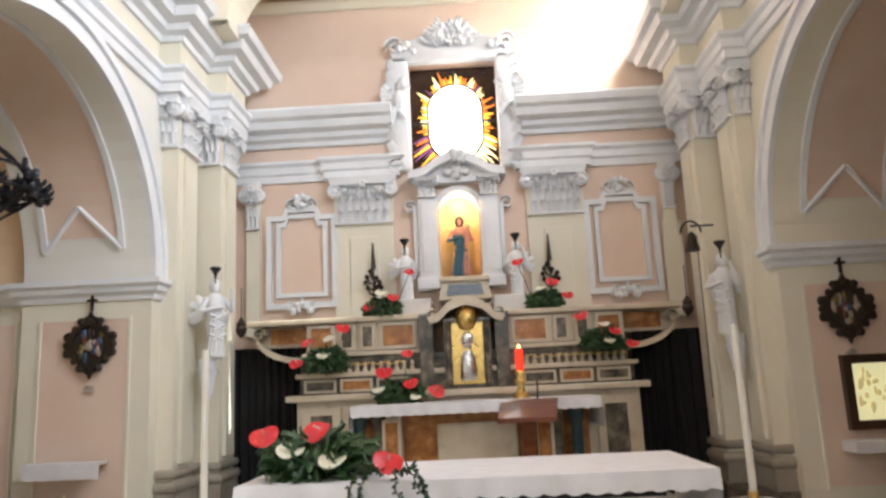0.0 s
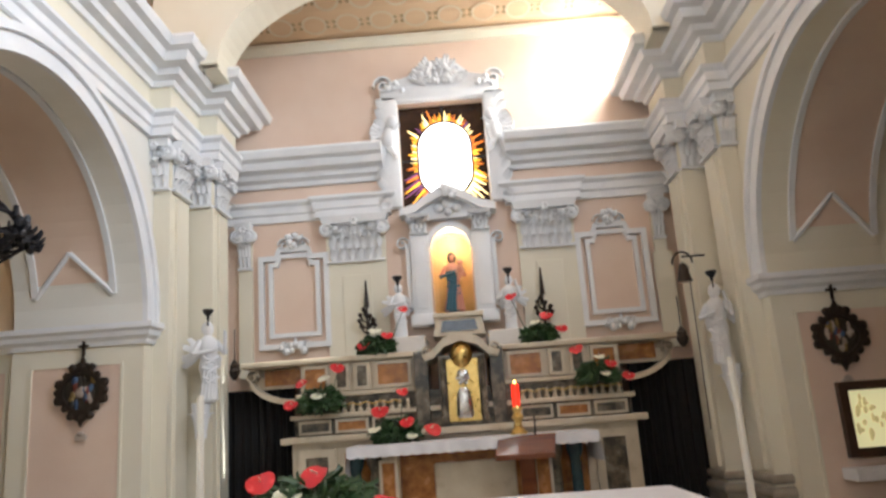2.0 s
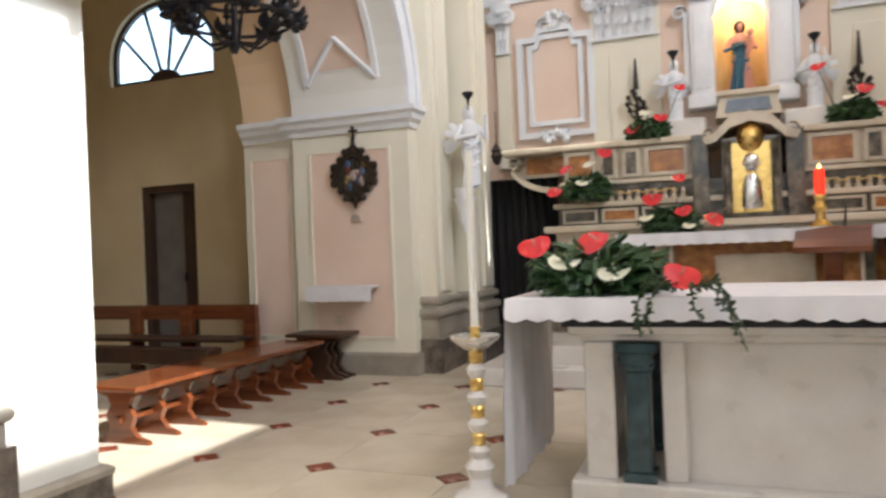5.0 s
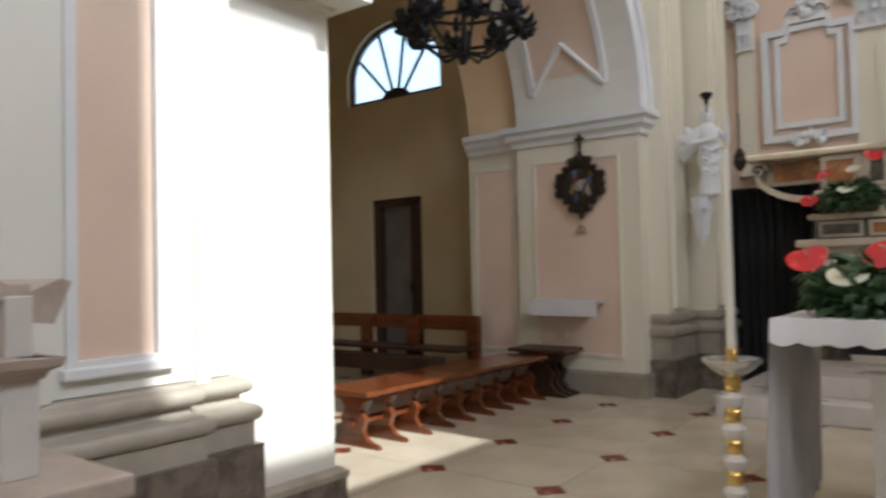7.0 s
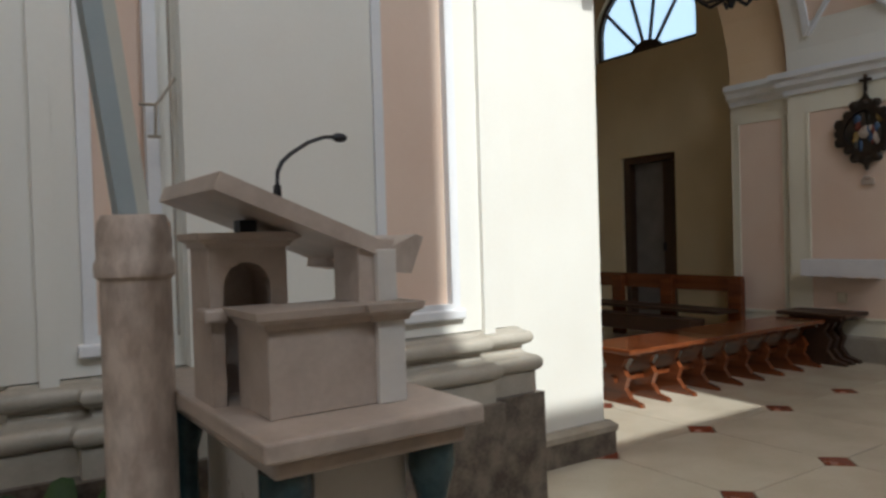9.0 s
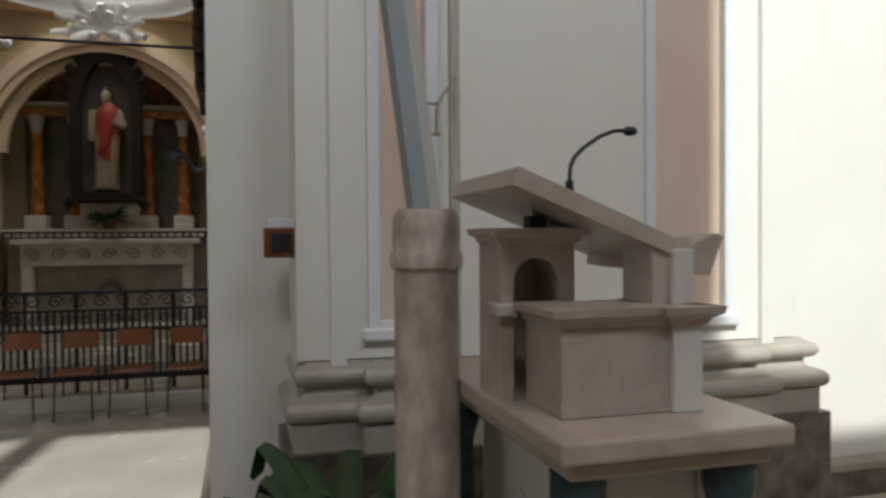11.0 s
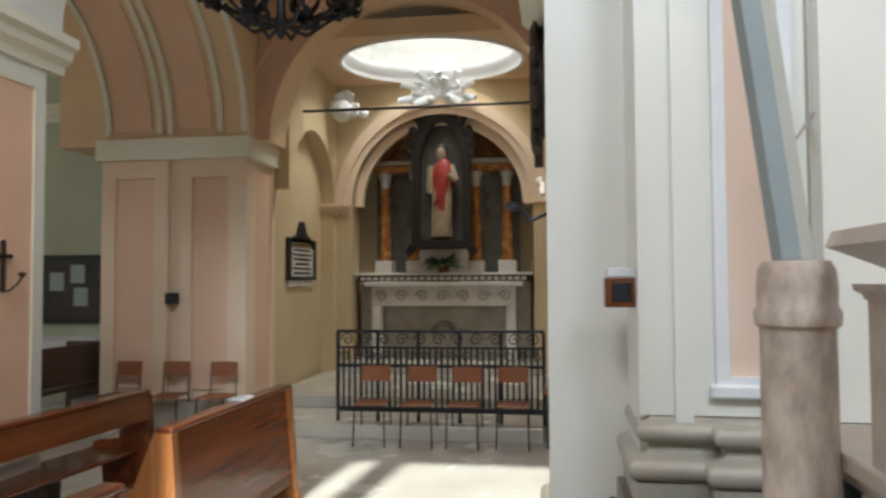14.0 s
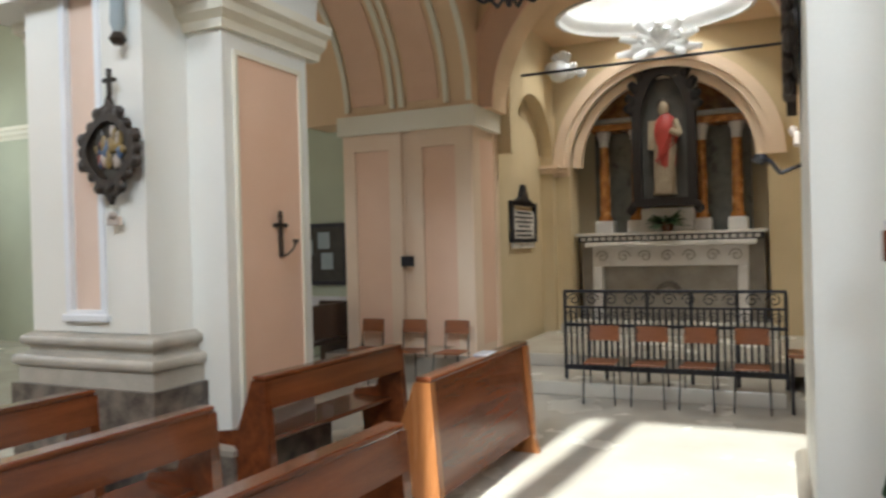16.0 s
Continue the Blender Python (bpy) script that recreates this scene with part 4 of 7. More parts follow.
prism(bm, [(-0.45, 4.42), (0.75, 4.42), (0.5, 4.6), (0.15, 4.76), (-0.2, 4.6)], "y", 9.86, 10.0)
for u, v, r in ((0.15, 4.62, 0.09), (0.03, 4.56, 0.07), (0.27, 4.56, 0.07), (0.15, 4.5, 0.06), (0.09, 4.7, 0.05), (0.21, 4.7, 0.05)):
    ball(bm, (u, 9.84, v), (r, 0.07, r), seg=8)
structure("trim_aedicule", bm, WHITE, "white stucco aedicule round the niche", True)
# aisle fanlight and door
bm = strip(bmesh.new(), [(-8.36, 3.98), *[(-7.5 - u, v) for u, v in arc(0, 4.3, 0.86, 0, 180, 20, 0.72)][::1][0:0], *arc(-7.5, 4.3, 0.86, 180, 0, 20, 0.72), (-6.64, 3.98)], [(-8.42, 3.92), *arc(-7.5, 4.3, 0.92, 180, 0, 20, 0.78), (-6.58, 3.92)], "y", 8.92, 9.02, True)
fan = structure("window_2", bm, DARKWOOD, "dark wooden fanlight with radiating bars")
part("fan_pane", prism(bmesh.new(), [(-8.4, 3.94), *arc(-7.5, 4.3, 0.9, 180, 0, 20, 0.76), (-6.6, 3.94)], "y", 8.98, 8.99), SKYGLASS, fan, "bright daylight pane")
for t in (42, 78, 112, 148):
    part("fan_bar", rod(bmesh.new(), (-7.5 + 0.22 * math.cos(radians(t)), 8.96, 3.98 + 0.12 * math.sin(radians(t))), (-7.5 + 0.9 * math.cos(radians(t)), 8.96, 4.22 + 0.8 * math.sin(radians(t))), 0.028, 0.028, 6), DARKWOOD, fan)
part("fan_hub", prism(bmesh.new(), arc(-7.5, 3.95, 0.27, 0, 180, 14, 0.15), "y", 8.93, 9.0), DARKWOOD, fan)
bm = bmesh.new()
for u0, u1, v0, v1 in ((DX0, DX0 + 0.1, 0, DZ), (DX1 - 0.1, DX1, 0, DZ), (DX0 + 0.1, DX1 - 0.1, DZ - 0.1, DZ)):
    box(bm, u0, u1, 8.9, 9.1, v0, v1, 0.006)
door = structure("door_1", bm, DARKWOOD, "dark wooden aisle door with pale glass")
part("door_leaf", bx(DX0 + 0.1, DX1 - 0.32, 9.04, 9.08, 0, DZ - 0.1, 0.004), material("grey_door_paint", (0.22, 0.20, 0.18), (0.15, 0.13, 0.12), 0.5, 4, 0.1), door)
part("door_leaf", bx(DX1 - 0.32, DX1 - 0.1, 8.98, 9.02, 0, DZ - 0.1, 0.004), DARKWOOD, door)
part("handle", bx(DX1 - 0.3, DX1 - 0.27, 8.93, 8.98, 1.05, 1.17, 0.006), IRON, door)

# ---- chancel things ----


def figure(name, at, h, label, mat, wings=False, child=False, flame=False, turn=0):
    """A draped standing statue, one plain mesh."""
    bm = bmesh.new()
    fl = 0.6 if wings else 1.0
    lathe(bm, [(0.15 * h * fl, 0), (0.15 * h * fl, 0.05 * h), (0.12 * h * fl, 0.25 * h), (0.11 * h, 0.42 * h), (0.09 * h, 0.52 * h), (0.12 * h, 0.66 * h), (0.10 * h, 0.76 * h), (0.045 * h, 0.81 * h)], 14)
    for k in range(7):
        t = radians(200 + 22 * k)
        rod(bm, (0.16 * fl * h * math.cos(t), 0.16 * fl * h * math.sin(t), 0.02 * h), (0.09 * h * math.cos(t + 0.5), 0.09 * h * math.sin(t + 0.5), 0.5 * h), 0.028 * h, 0.015 * h, 6)
    ball(bm, (0, -0.01 * h, 0.88 * h), (0.065 * h, 0.075 * h, 0.09 * h))
    ball(bm, (0, 0.02 * h, 0.9 * h), (0.075 * h, 0.08 * h, 0.09 * h))
    for sx in (-1, 1):
        el = (sx * 0.2 * h, -0.05 * h, 0.58 * h)
        rod(bm, (sx * 0.10 * h, 0, 0.74 * h), el, 0.04 * h, 0.028 * h, 8)
        rod(bm, el, ((0.05 * h, -0.16 * h, 0.62 * h) if not wings or sx < 0 else (0.16 * h, -0.14 * h, 0.86 * h)), 0.03 * h, 0.018 * h, 8)
        for k in range(3):
            rod(bm, (sx * 0.1 * h, -0.08 * h, (0.3 + 0.12 * k) * h), (-sx * 0.06 * h, -0.11 * h, (0.22 + 0.12 * k) * h), 0.022 * h, 0.012 * h, 6)
        if wings:
            for k in range(4):
                leaf_strip(bm, (sx * 0.07 * h, 0.08 * h, 0.6 * h), (sx * (0.7 - 0.12 * k), 0.35, -0.7 + 0.5 * k), (0, 1, 0), 0.09 * h, 0.30 * h, 0.3)
    if child:
        ball(bm, (0.13 * h, -0.11 * h, 0.66 * h), (0.05 * h, 0.05 * h, 0.1 * h))
        ball(bm, (0.13 * h, -0.12 * h, 0.78 * h), (0.045 * h, 0.045 * h, 0.05 * h))
        rod(bm, (0.13 * h, -0.12 * h, 0.6 * h), (0.08 * h, -0.17 * h, 0.48 * h), 0.035 * h, 0.025 * h)
    if flame:
        lathe(bm, [(0.02 * h, 0.95 * h), (0.025 * h, 1.0 * h), (0.07 * h, 1.04 * h), (0.09 * h, 1.10 * h), (0.02 * h, 1.12 * h)], 10)
    ob = mesh_object(name, bm, mat, True)
    if isinstance(mat, (list, tuple)):
        for p in ob.data.polygons:
            z = p.center.z / h
            p.material_index = (1 if p.center.y < -0.06 * h and z < 0.92 else 2) if z > 0.8 else (0 if z < 0.62 and p.center.x > -0.1 * h and p.center.x < 0.12 * h else 1)
            if 0.0 < z < 0.62 and p.center.x > 0.05 * h:
                p.material_index = 1
    ob.matrix_basis = pose(*at, 0, 0, turn)
    return tagged(ob, label, "statue")


figure("statue", (0.15, 10.1, 3.11), 0.88, "polychrome painted statue in blue robe in the lit niche", [BLUE, SKIN, BRONZE], child=True)
for sx in (-1, 1):
    figure("angel_statue", (0.15 + sx * 0.74, 9.62, 2.745), 0.76, "white stucco angel statue beside the niche", WHITE, True, turn=-sx * 20)
    figure("angel_statue", (0.15 + sx * (2.9 if sx < 0 else 3.02), 8.42, 2.05), 0.95, "white stucco angel statue on a pilaster bracket", WHITE, True, turn=-sx * 40)
    # bracket under it, dark torch bowl above
    ob = thing("statue_bracket", (0.15 + sx * (2.98 if sx < 0 else 3.08), 8.42, 1.55), "white stucco scroll bracket under an angel", "bracket")
    bm = lathe(bmesh.new(), [(0.015, 0), (0.04, 0.06), (0.05, 0.16), (0.08, 0.3), (0.10, 0.42), (0.11, 0.5)], 12)
    for k in range(6):
        t = radians(60 * k)
        leaf_strip(bm, (0.05 * math.cos(t), 0.05 * math.sin(t), 0.1), (0, 0, 1), (math.cos(t), math.sin(t), 0), 0.1, 0.36, 0.3)
    part("scroll_leaf", bm, WHITE, ob, "", True)
    for xx, yy, zz in ((0.15 + sx * (2.88 if sx < 0 else 3.0), 8.36, 3.0), (0.15 + sx * 0.74, 9.56, 3.46)):
        ob = thing("torch_bowl", (xx, yy, zz), "small black metal torch bowl over an angel", "lamp")
        part("bowl", lathe(bmesh.new(), [(0.02, 0), (0.025, 0.05), (0.05, 0.08), (0.09, 0.14), (0.08, 0.16), (0.02, 0.15)], 12), IRON, ob, "", True)
        part("stem", rod(bmesh.new(), (0, 0, -0.12), (0, 0, 0.01), 0.012), IRON, ob)
        ob.scale = (0.75, 0.75, 0.75)
    # lantern hanging off the angel's hand
    ob = thing("hanging_lantern", (0.15 + sx * 2.55, 8.3, 2.35), "small dark hanging lantern on a chain", "lantern")
    part("chain", rod(bmesh.new(), (0, 0, 0.14), (0, 0, 0.5), 0.006, 0.006, 5), IRON, ob)
    part("cage", lathe(bmesh.new(), [(0.015, -0.08), (0.05, -0.04), (0.07, 0.02), (0.05, 0.06), (0.06, 0.08), (0.015, 0.15)], 8), BRONZE, ob)
    # dark candelabrum on the wall
    ob = thing("wall_candelabrum", (0.15 + sx * 1.2, 9.8, 2.84), "dark wrought candelabrum against the altar wall", "candelabrum")
    part("stem", rod(bmesh.new(), (0, 0, -0.2), (0, 0, 0.75), 0.022, 0.012), BRONZE, ob)
    part("candle", rod(bmesh.new(), (0, 0, 0.5), (0, 0, 0.98), 0.05, 0.015), BRONZE, ob)
    ob.scale = (0.75, 0.75, 0.78)
    for k in range(10):
        t = radians(36 * k)
        bm = bmesh.new()
        z0 = 0.05 + 0.09 * (k % 4)
        tube(bm, [(0, 0, z0), (0.08 * math.cos(t), 0.06 * math.sin(t) - 0.02, z0 + 0.02), (0.14 * math.cos(t), 0.1 * math.sin(t) - 0.03, z0 + 0.12)], 0.018, 5)
        ball(bm, (0.14 * math.cos(t), 0.1 * math.sin(t) - 0.03, z0 + 0.13), 0.045, seg=6)
        part("branch", bm, BRONZE, ob)
# bell and hanging rope on the sunny side
ob = thing("sacristy_bell", (2.9, 8.55, 3.25), "small brass bell in an iron hoop on the pilaster", "bell")
part("bell_body", lathe(bmesh.new(), [(0.09, -0.2), (0.085, -0.18), (0.06, -0.08), (0.045, 0.0), (0.01, 0.03)], 14), BRONZE, ob, "", True)
part("hoop", tube(bmesh.new(), [(0.12 * math.cos(radians(t)), 0, 0.02 + 0.14 * math.sin(radians(t))) for t in range(0, 181, 20)], 0.012), IRON, ob)
part("arm", rod(bmesh.new(), (0, 0, 0.1), (0.3, 0.1, 0.12), 0.012), IRON, ob)
part("rope", rod(bmesh.new(), (0.06, 0, -0.02), (0.06, 0.05, -1.9), 0.006, 0.006, 5), IRON, ob)

# black curtains beside the altar
for x0, x1 in ((-2.95, -2.0), (2.3, 3.3)):
    ob = thing("curtain", ((x0 + x1) / 2, 9.5, 0), "heavy black curtain hung beside the altar", "curtain")
    w = (x1 - x0) / 2
    rowsv = []
    bm = bmesh.new()
    for i in range(41):
        u = -w + 2 * w * i / 40
        dy = 0.035 * math.sin(i * 1.35) + 0.015 * math.sin(i * 2.9)
        rowsv.append([bm.verts.new((u, dy, z)) for z in (0.02, 1.1, 2.2)] + [bm.verts.new((u, dy + 0.02, z)) for z in (2.2, 1.1, 0.02)])
    for a, b in zip(rowsv, rowsv[1:]):
        for j in range(6):
            bm.faces.new((a[j], b[j], b[(j + 1) % 6], a[(j + 1) % 6]))
    part("cloth", bm, BLACKCLOTH, ob, "", True)
    part("curtain_rod", rod(bmesh.new(), (-w, 0.01, 2.2), (w, 0.01, 2.2), 0.014), IRON, ob)

# ---- the high altar ----
ha = thing("high_altar", (0.15, 9.2, 0), "baroque high altar of cream and dark marble inlay", "altar")


def inlay(name, x0, x1, y, z0, z1, fill, parent, w=0.05):
    """A framed inlaid panel: cream frame, coloured field."""
    p = part(name, frame_ring(bmesh.new(), x0, x1, z0, z1, "y", y - 0.035, y + 0.02, w), CREAMMARBLE, parent)
    q = part("field", bx(x0 + w, x1 - w, y - 0.012, y + 0.02, z0 + w, z1 - w), fill, p, "polished coloured marble field")
    return p


part("altar_step", bx(-2.6, 2.6, -1.75, 0.4, 0, 0.18, 0.012), MARBLE, ha)
part("altar_step", bx(-2.2, 2.2, -1.45, 0.4, 0.18, 0.36, 0.012), MARBLE, ha)
part("plinth_block", bx(-2.15, 2.15, -0.25, 0.75, 0.36, 0.5, 0.01), DARKMARBLE, ha)
part("altar_body", bx(-2.08, 2.08, -0.18, 0.75, 0.5, 1.5), CREAMMARBLE, ha)
part("altar_ledge", bx(-2.2, 2.2, -0.3, 0.75, 1.5, 1.58, 0.02), CREAMMARBLE, ha)
for x0, x1 in ((-2.0, -1.55), (1.55, 2.0)):
    inlay("side_panel", x0, x1, -0.2, 0.62, 1.42, DARKMARBLE, ha, 0.09)
for x0, x1, fl in ((-1.5, -0.95, AMBERMARBLE), (0.95, 1.5, AMBERMARBLE), (-0.9, 0.9, DARKMARBLE)):
    inlay("front_panel", x0, x1, -0.2, 0.62, 1.42, fl, ha, 0.06)
part("gradine", bx(-2.05, 2.05, -0.12, 0.75, 1.58, 1.78), DARKMARBLE, ha)
for k in range(-4, 5):
    if abs(k) >= 2:
        inlay("gradine_panel", k * 0.45 - 0.2, k * 0.45 + 0.2, -0.13, 1.6, 1.76, AMBERMARBLE if k % 2 else DARKMARBLE, ha, 0.03)
part("gradine_ledge", bx(-2.1, 2.1, -0.2, 0.75, 1.78, 1.84, 0.015), CREAMMARBLE, ha)
part("gradine", bx(-2.0, 2.0, 0.0, 0.75, 1.84, 2.04), DARKMARBLE, ha)
for sx in (-1, 1):
    for k in range(14):
        part("baluster", lathe(bmesh.new(), [(0.03, 0), (0.034, 0.02), (0.018, 0.05), (0.026, 0.08), (0.012, 0.12)], 8, at=(sx * (0.66 + k * 0.098), -0.08, 1.84)), CREAMMARBLE, ha)
    tube_pts = [(sx * (0.72 + 0.09 * k), -0.13, 1.92 + 0.03 * (k % 2)) for k in range(15)]
    part("gilt_cresting", tube(bmesh.new(), tube_pts, 0.008, 5), GOLD, ha)
    part("upper_ledge", bx(min(sx * 0.55, sx * 2.05), max(sx * 0.55, sx * 2.05), -0.06, 0.75, 2.04, 2.09, 0.012), CREAMMARBLE, ha)
    lo, hi = sorted((sx * 0.55, sx * 2.0))
    part("upper_tier", bx(lo, hi, 0.02, 0.7, 2.09, 2.46), CREAMMARBLE, ha)
    for a, b, fl in ((0.60, 1.06, AMBERMARBLE), (1.12, 1.32, DARKMARBLE), (1.38, 1.58, DARKMARBLE), (1.64, 1.98, AMBERMARBLE)):
        lo, hi = sorted((sx * a, sx * b))
        inlay("tier_panel", lo, hi, 0.0, 2.11, 2.44, fl, ha, 0.04)
    lo, hi = sorted((sx * 0.5, sx * 2.75))
    part("top_ledge", bx(lo, hi, -0.08, 0.75, 2.46, 2.53, 0.02), CREAMMARBLE, ha)
    bm = bmesh.new()
    lo, hi = sorted((sx * 2.0, sx * 2.7))
    box(bm, lo, hi, 0.2, 0.7, 2.2, 2.46)
    curve = [(sx * (2.05 + 0.6 * math.sin(radians(t))), 2.05 + 0.34 * (1 - math.cos(radians(t)))) for t in range(0, 91, 10)]
    inner = [(u, v - 0.07) for u, v in curve]
    strip(bm, inner, curve, "y", 0.0, 0.25)
    scroll(bm, (sx * 2.62, 2.36, 0.0), 0.1, -sx, "y", 0.2)
    part("wing_scroll", bm, CREAMMARBLE, ha, "", True)
    part("wing_field", bx(min(sx * 2.02, sx * 2.5), max(sx * 2.02, sx * 2.5), 0.17, 0.2, 2.24, 2.44), AMBERMARBLE, ha)
    part("pier", bx(min(sx * 0.38, sx * 0.55), max(sx * 0.38, sx * 0.55), -0.22, 0.5, 1.58, 2.5, 0.01), DARKMARBLE, ha)
    part("stepped_block", bx(min(sx * 0.4, sx * 1.15), max(sx * 0.4, sx * 1.15), 0.1, 0.75, 2.53, 2.74, 0.02), MARBLE, ha)
# tabernacle
tb = part("tabernacle", bx(-0.36, 0.36, -0.26, 0.6, 1.58, 2.52), DARKMARBLE, ha)
tb.scale = (0.8, 1, 1)
tb.location = (0.04, 0, -0.09)
part("tabernacle_door", bx(-0.24, 0.24, -0.285, -0.258, 1.72, 2.46, 0.006), GOLD, tb, "gilded tabernacle door")
bm = bmesh.new()
lathe(bm, [(0.10, 0), (0.13, 0.03), (0.12, 0.2), (0.10, 0.3), (0.06, 0.36)], 12, m=Matrix.Translation((0, -0.29, 1.76)) @ Matrix.Diagonal((1, 0.35, 1, 1)))
ball(bm, (0, -0.29, 2.26), (0.1, 0.035, 0.09), seg=10)
for k in range(6):
    leaf_strip(bm, (0, -0.29, 2.24), (math.cos(radians(60 * k)), 0, math.sin(radians(60 * k))), (0, -1, 0), 0.07, 0.13, 0.2)
part("silver_relief", bm, SILVER, tb, "silver relief on the tabernacle door", True)
for sx in (-1, 1):
    part("column", lathe(bmesh.new(), [(0.05, 0), (0.055, 0.04), (0.04, 0.08), (0.036, 0.62), (0.055, 0.7), (0.055, 0.76)], 12, at=(sx * 0.3, -0.3, 1.72)), DARKMARBLE, tb, "", True)
bm = bmesh.new()
strip(bm, [(-0.55, 2.52), (-0.42, 2.55), (-0.25, 2.68), (0, 2.74), (0.25, 2.68), (0.42, 2.55), (0.55, 2.52)], [(-0.6, 2.6), (-0.44, 2.64), (-0.27, 2.78), (0, 2.85), (0.27, 2.78), (0.44, 2.64), (0.6, 2.6)], "y", -0.34, 0.5)
for sx in (-1, 1):
    scroll(bm, (sx * 0.5, 2.62, -0.36), 0.1, sx, "y", 0.15)
part("pediment", bm, CREAMMARBLE, tb, "curved cream marble pediment", True).location.z = -0.06
part("shell", lathe(bmesh.new(), [(0.17, 0), (0.15, 0.04), (0.09, 0.08), (0.02, 0.1)], 14, m=Matrix.Translation((0, -0.26, 2.52)) @ Matrix.Rotation(radians(75), 4, "X")), GOLD, tb, "gilded shell", True)
bm = bmesh.new()
prism(bm, [(-0.42, 2.85), (0.42, 2.85), (0.36, 3.1), (-0.36, 3.1)], "y", 0.05, 0.6)
box(bm, -0.4, 0.4, 0.0, 0.65, 3.08, 3.14, 0.012)
part("crowning_block", bm, CREAMMARBLE, tb).location.z = -0.06
part("crowning_field", prism(bmesh.new(), [(-0.3, 2.9), (0.3, 2.9), (0.26, 3.04), (-0.26, 3.04)], "y", 0.035, 0.06), BLUEMARBLE, tb).location.z = -0.06
# projecting table of the high altar
part("table_slab", bx(-1.25, 1.43, -1.15, -0.2, 1.36, 1.43, 0.01), MARBLE, ha)
for sx in (-1, 1):
    for u in (1.2, 0.98):
        part("table_column", lathe(bmesh.new(), [(0.09, 0), (0.1, 0.05), (0.065, 0.1), (0.06, 0.8), (0.09, 0.88), (0.1, 1.0)], 14, at=(sx * u, -0.95, 0.36)), GREENMARBLE if u > 1 else DARKMARBLE, ha, "", True)
    part("table_console", bx(min(sx * 0.72, sx * 0.95), max(sx * 0.72, sx * 0.95), -1.0, -0.3, 0.36, 1.36, 0.02), CREAMMARBLE, ha)
    inlay("console_panel", sx * 0.835 - 0.1, sx * 0.835 + 0.1, -1.01, 0.5, 1.28, AMBERMARBLE, ha, 0.03)
part("altar_frontal", bx(-0.34, 0.55, -0.95, -0.9, 0.4, 1.21, 0.02), CREAMMARBLE, ha, "plain cream marble frontal slab")
part("frontal_back", bx(-0.72, 0.72, -0.87, -0.3, 0.36, 1.36), AMBERMARBLE, ha)


def tablecloth(name, x0, x1, y0, y1, z, drops, label, scallop=0.012):
    """A cloth: thin top with overhangs (front, left, right) with a scalloped hem."""
    ob = thing(name, ((x0 + x1) / 2, (y0 + y1) / 2, z), label, "tablecloth")
    hx, hy = (x1 - x0) / 2, (y1 - y0) / 2
    part("cloth_top", bx(-hx, hx, -hy, hy, 0.002, 0.012, 0.003), CLOTH, ob)
    front, ends = drops

    def fall(p, q, drop, out):
        n = max(12, int((Vector(q) - Vector(p)).length / 0.03))
        bmm = bmesh.new()
        prev = None
        for i in range(n + 1):
            c = Vector((*p, 0)).lerp(Vector((*q, 0)), i / n)
            w = 0.008 * math.sin(i * 0.9) + 0.006 * math.sin(i * 0.37 + 1)
            o = Vector((*out, 0))
            d = drop + scallop * abs(math.sin(i * 0.8))
            cur = [bmm.verts.new(c + Vector((0, 0, 0.01))), bmm.verts.new(c + o * (0.012 + w) + Vector((0, 0, -d * 0.5))), bmm.verts.new(c + o * (0.016 + 1.6 * w) + Vector((0, 0, -d))),
                   bmm.verts.new(c + o * (0.010 + 1.6 * w) + Vector((0, 0, -d))), bmm.verts.new(c + o * (0.006 + w) + Vector((0, 0, -d * 0.5))), bmm.verts.new(c + Vector((0, 0, 0.003)) - o * 0.004)]
            if prev:
                for j in range(6):
                    bmm.faces.new((prev[j], cur[j], cur[(j + 1) % 6], prev[(j + 1) % 6]))
            prev = cur
        return bmm
    part("front_fall", fall((-hx, -hy), (hx, -hy), front, (0, -1)), CLOTH, ob, "", True)
    part("end_fall", fall((-hx, hy), (-hx, -hy), ends, (-1, 0)), CLOTH, ob, "", True)
    part("end_fall", fall((hx, -hy), (hx, hy), ends, (1, 0)), CLOTH, ob, "", True)
    return ob


tablecloth("tablecloth", -1.11, 1.60, 8.02, 8.98, 1.432, (0.10, 0.30), "white linen cloth over the high altar table")

# ---- the front altar ----
fa = thing("front_altar", (0.22, 4.85, 0), "white marble table altar with dark green columns", "altar")
part("table_slab", bx(-1.35, 1.36, -0.5, 0.5, 1.0, 1.08, 0.012), MARBLE, fa)
bm = sweep(bmesh.new(), [(-1.0, -0.34), (1.0, -0.34), (1.0, 0.34), (-1.0, 0.34)], [(-0.3, 0), (0.0, 0), (0.03, 0.012), (0.035, 0.03), (0.08, 0.05), (0.085, 0.085), (-0.3, 0.085)], 0.85, 1, True)
part("moulding", bm, MARBLE, fa)
# shade in the gap below the cloth, put in as a black fascia
part("dark_fascia", bx(-1.12, 1.12, -0.42, 0.42, 0.934, 1.0), IRON, fa, "fascia coloured black for the shade under the slab")
part("base", bx(-1.1, 1.1, -0.42, 0.42, 0, 0.12, 0.015), MARBLE, fa)
part("front_panel", bx(-0.52, 0.52, -0.3, -0.24, 0.12, 0.85, 0.004), MARBLE, fa)
part("core", bx(-0.5, 0.5, -0.23, 0.25, 0.12, 0.87), CREAMMARBLE, fa)
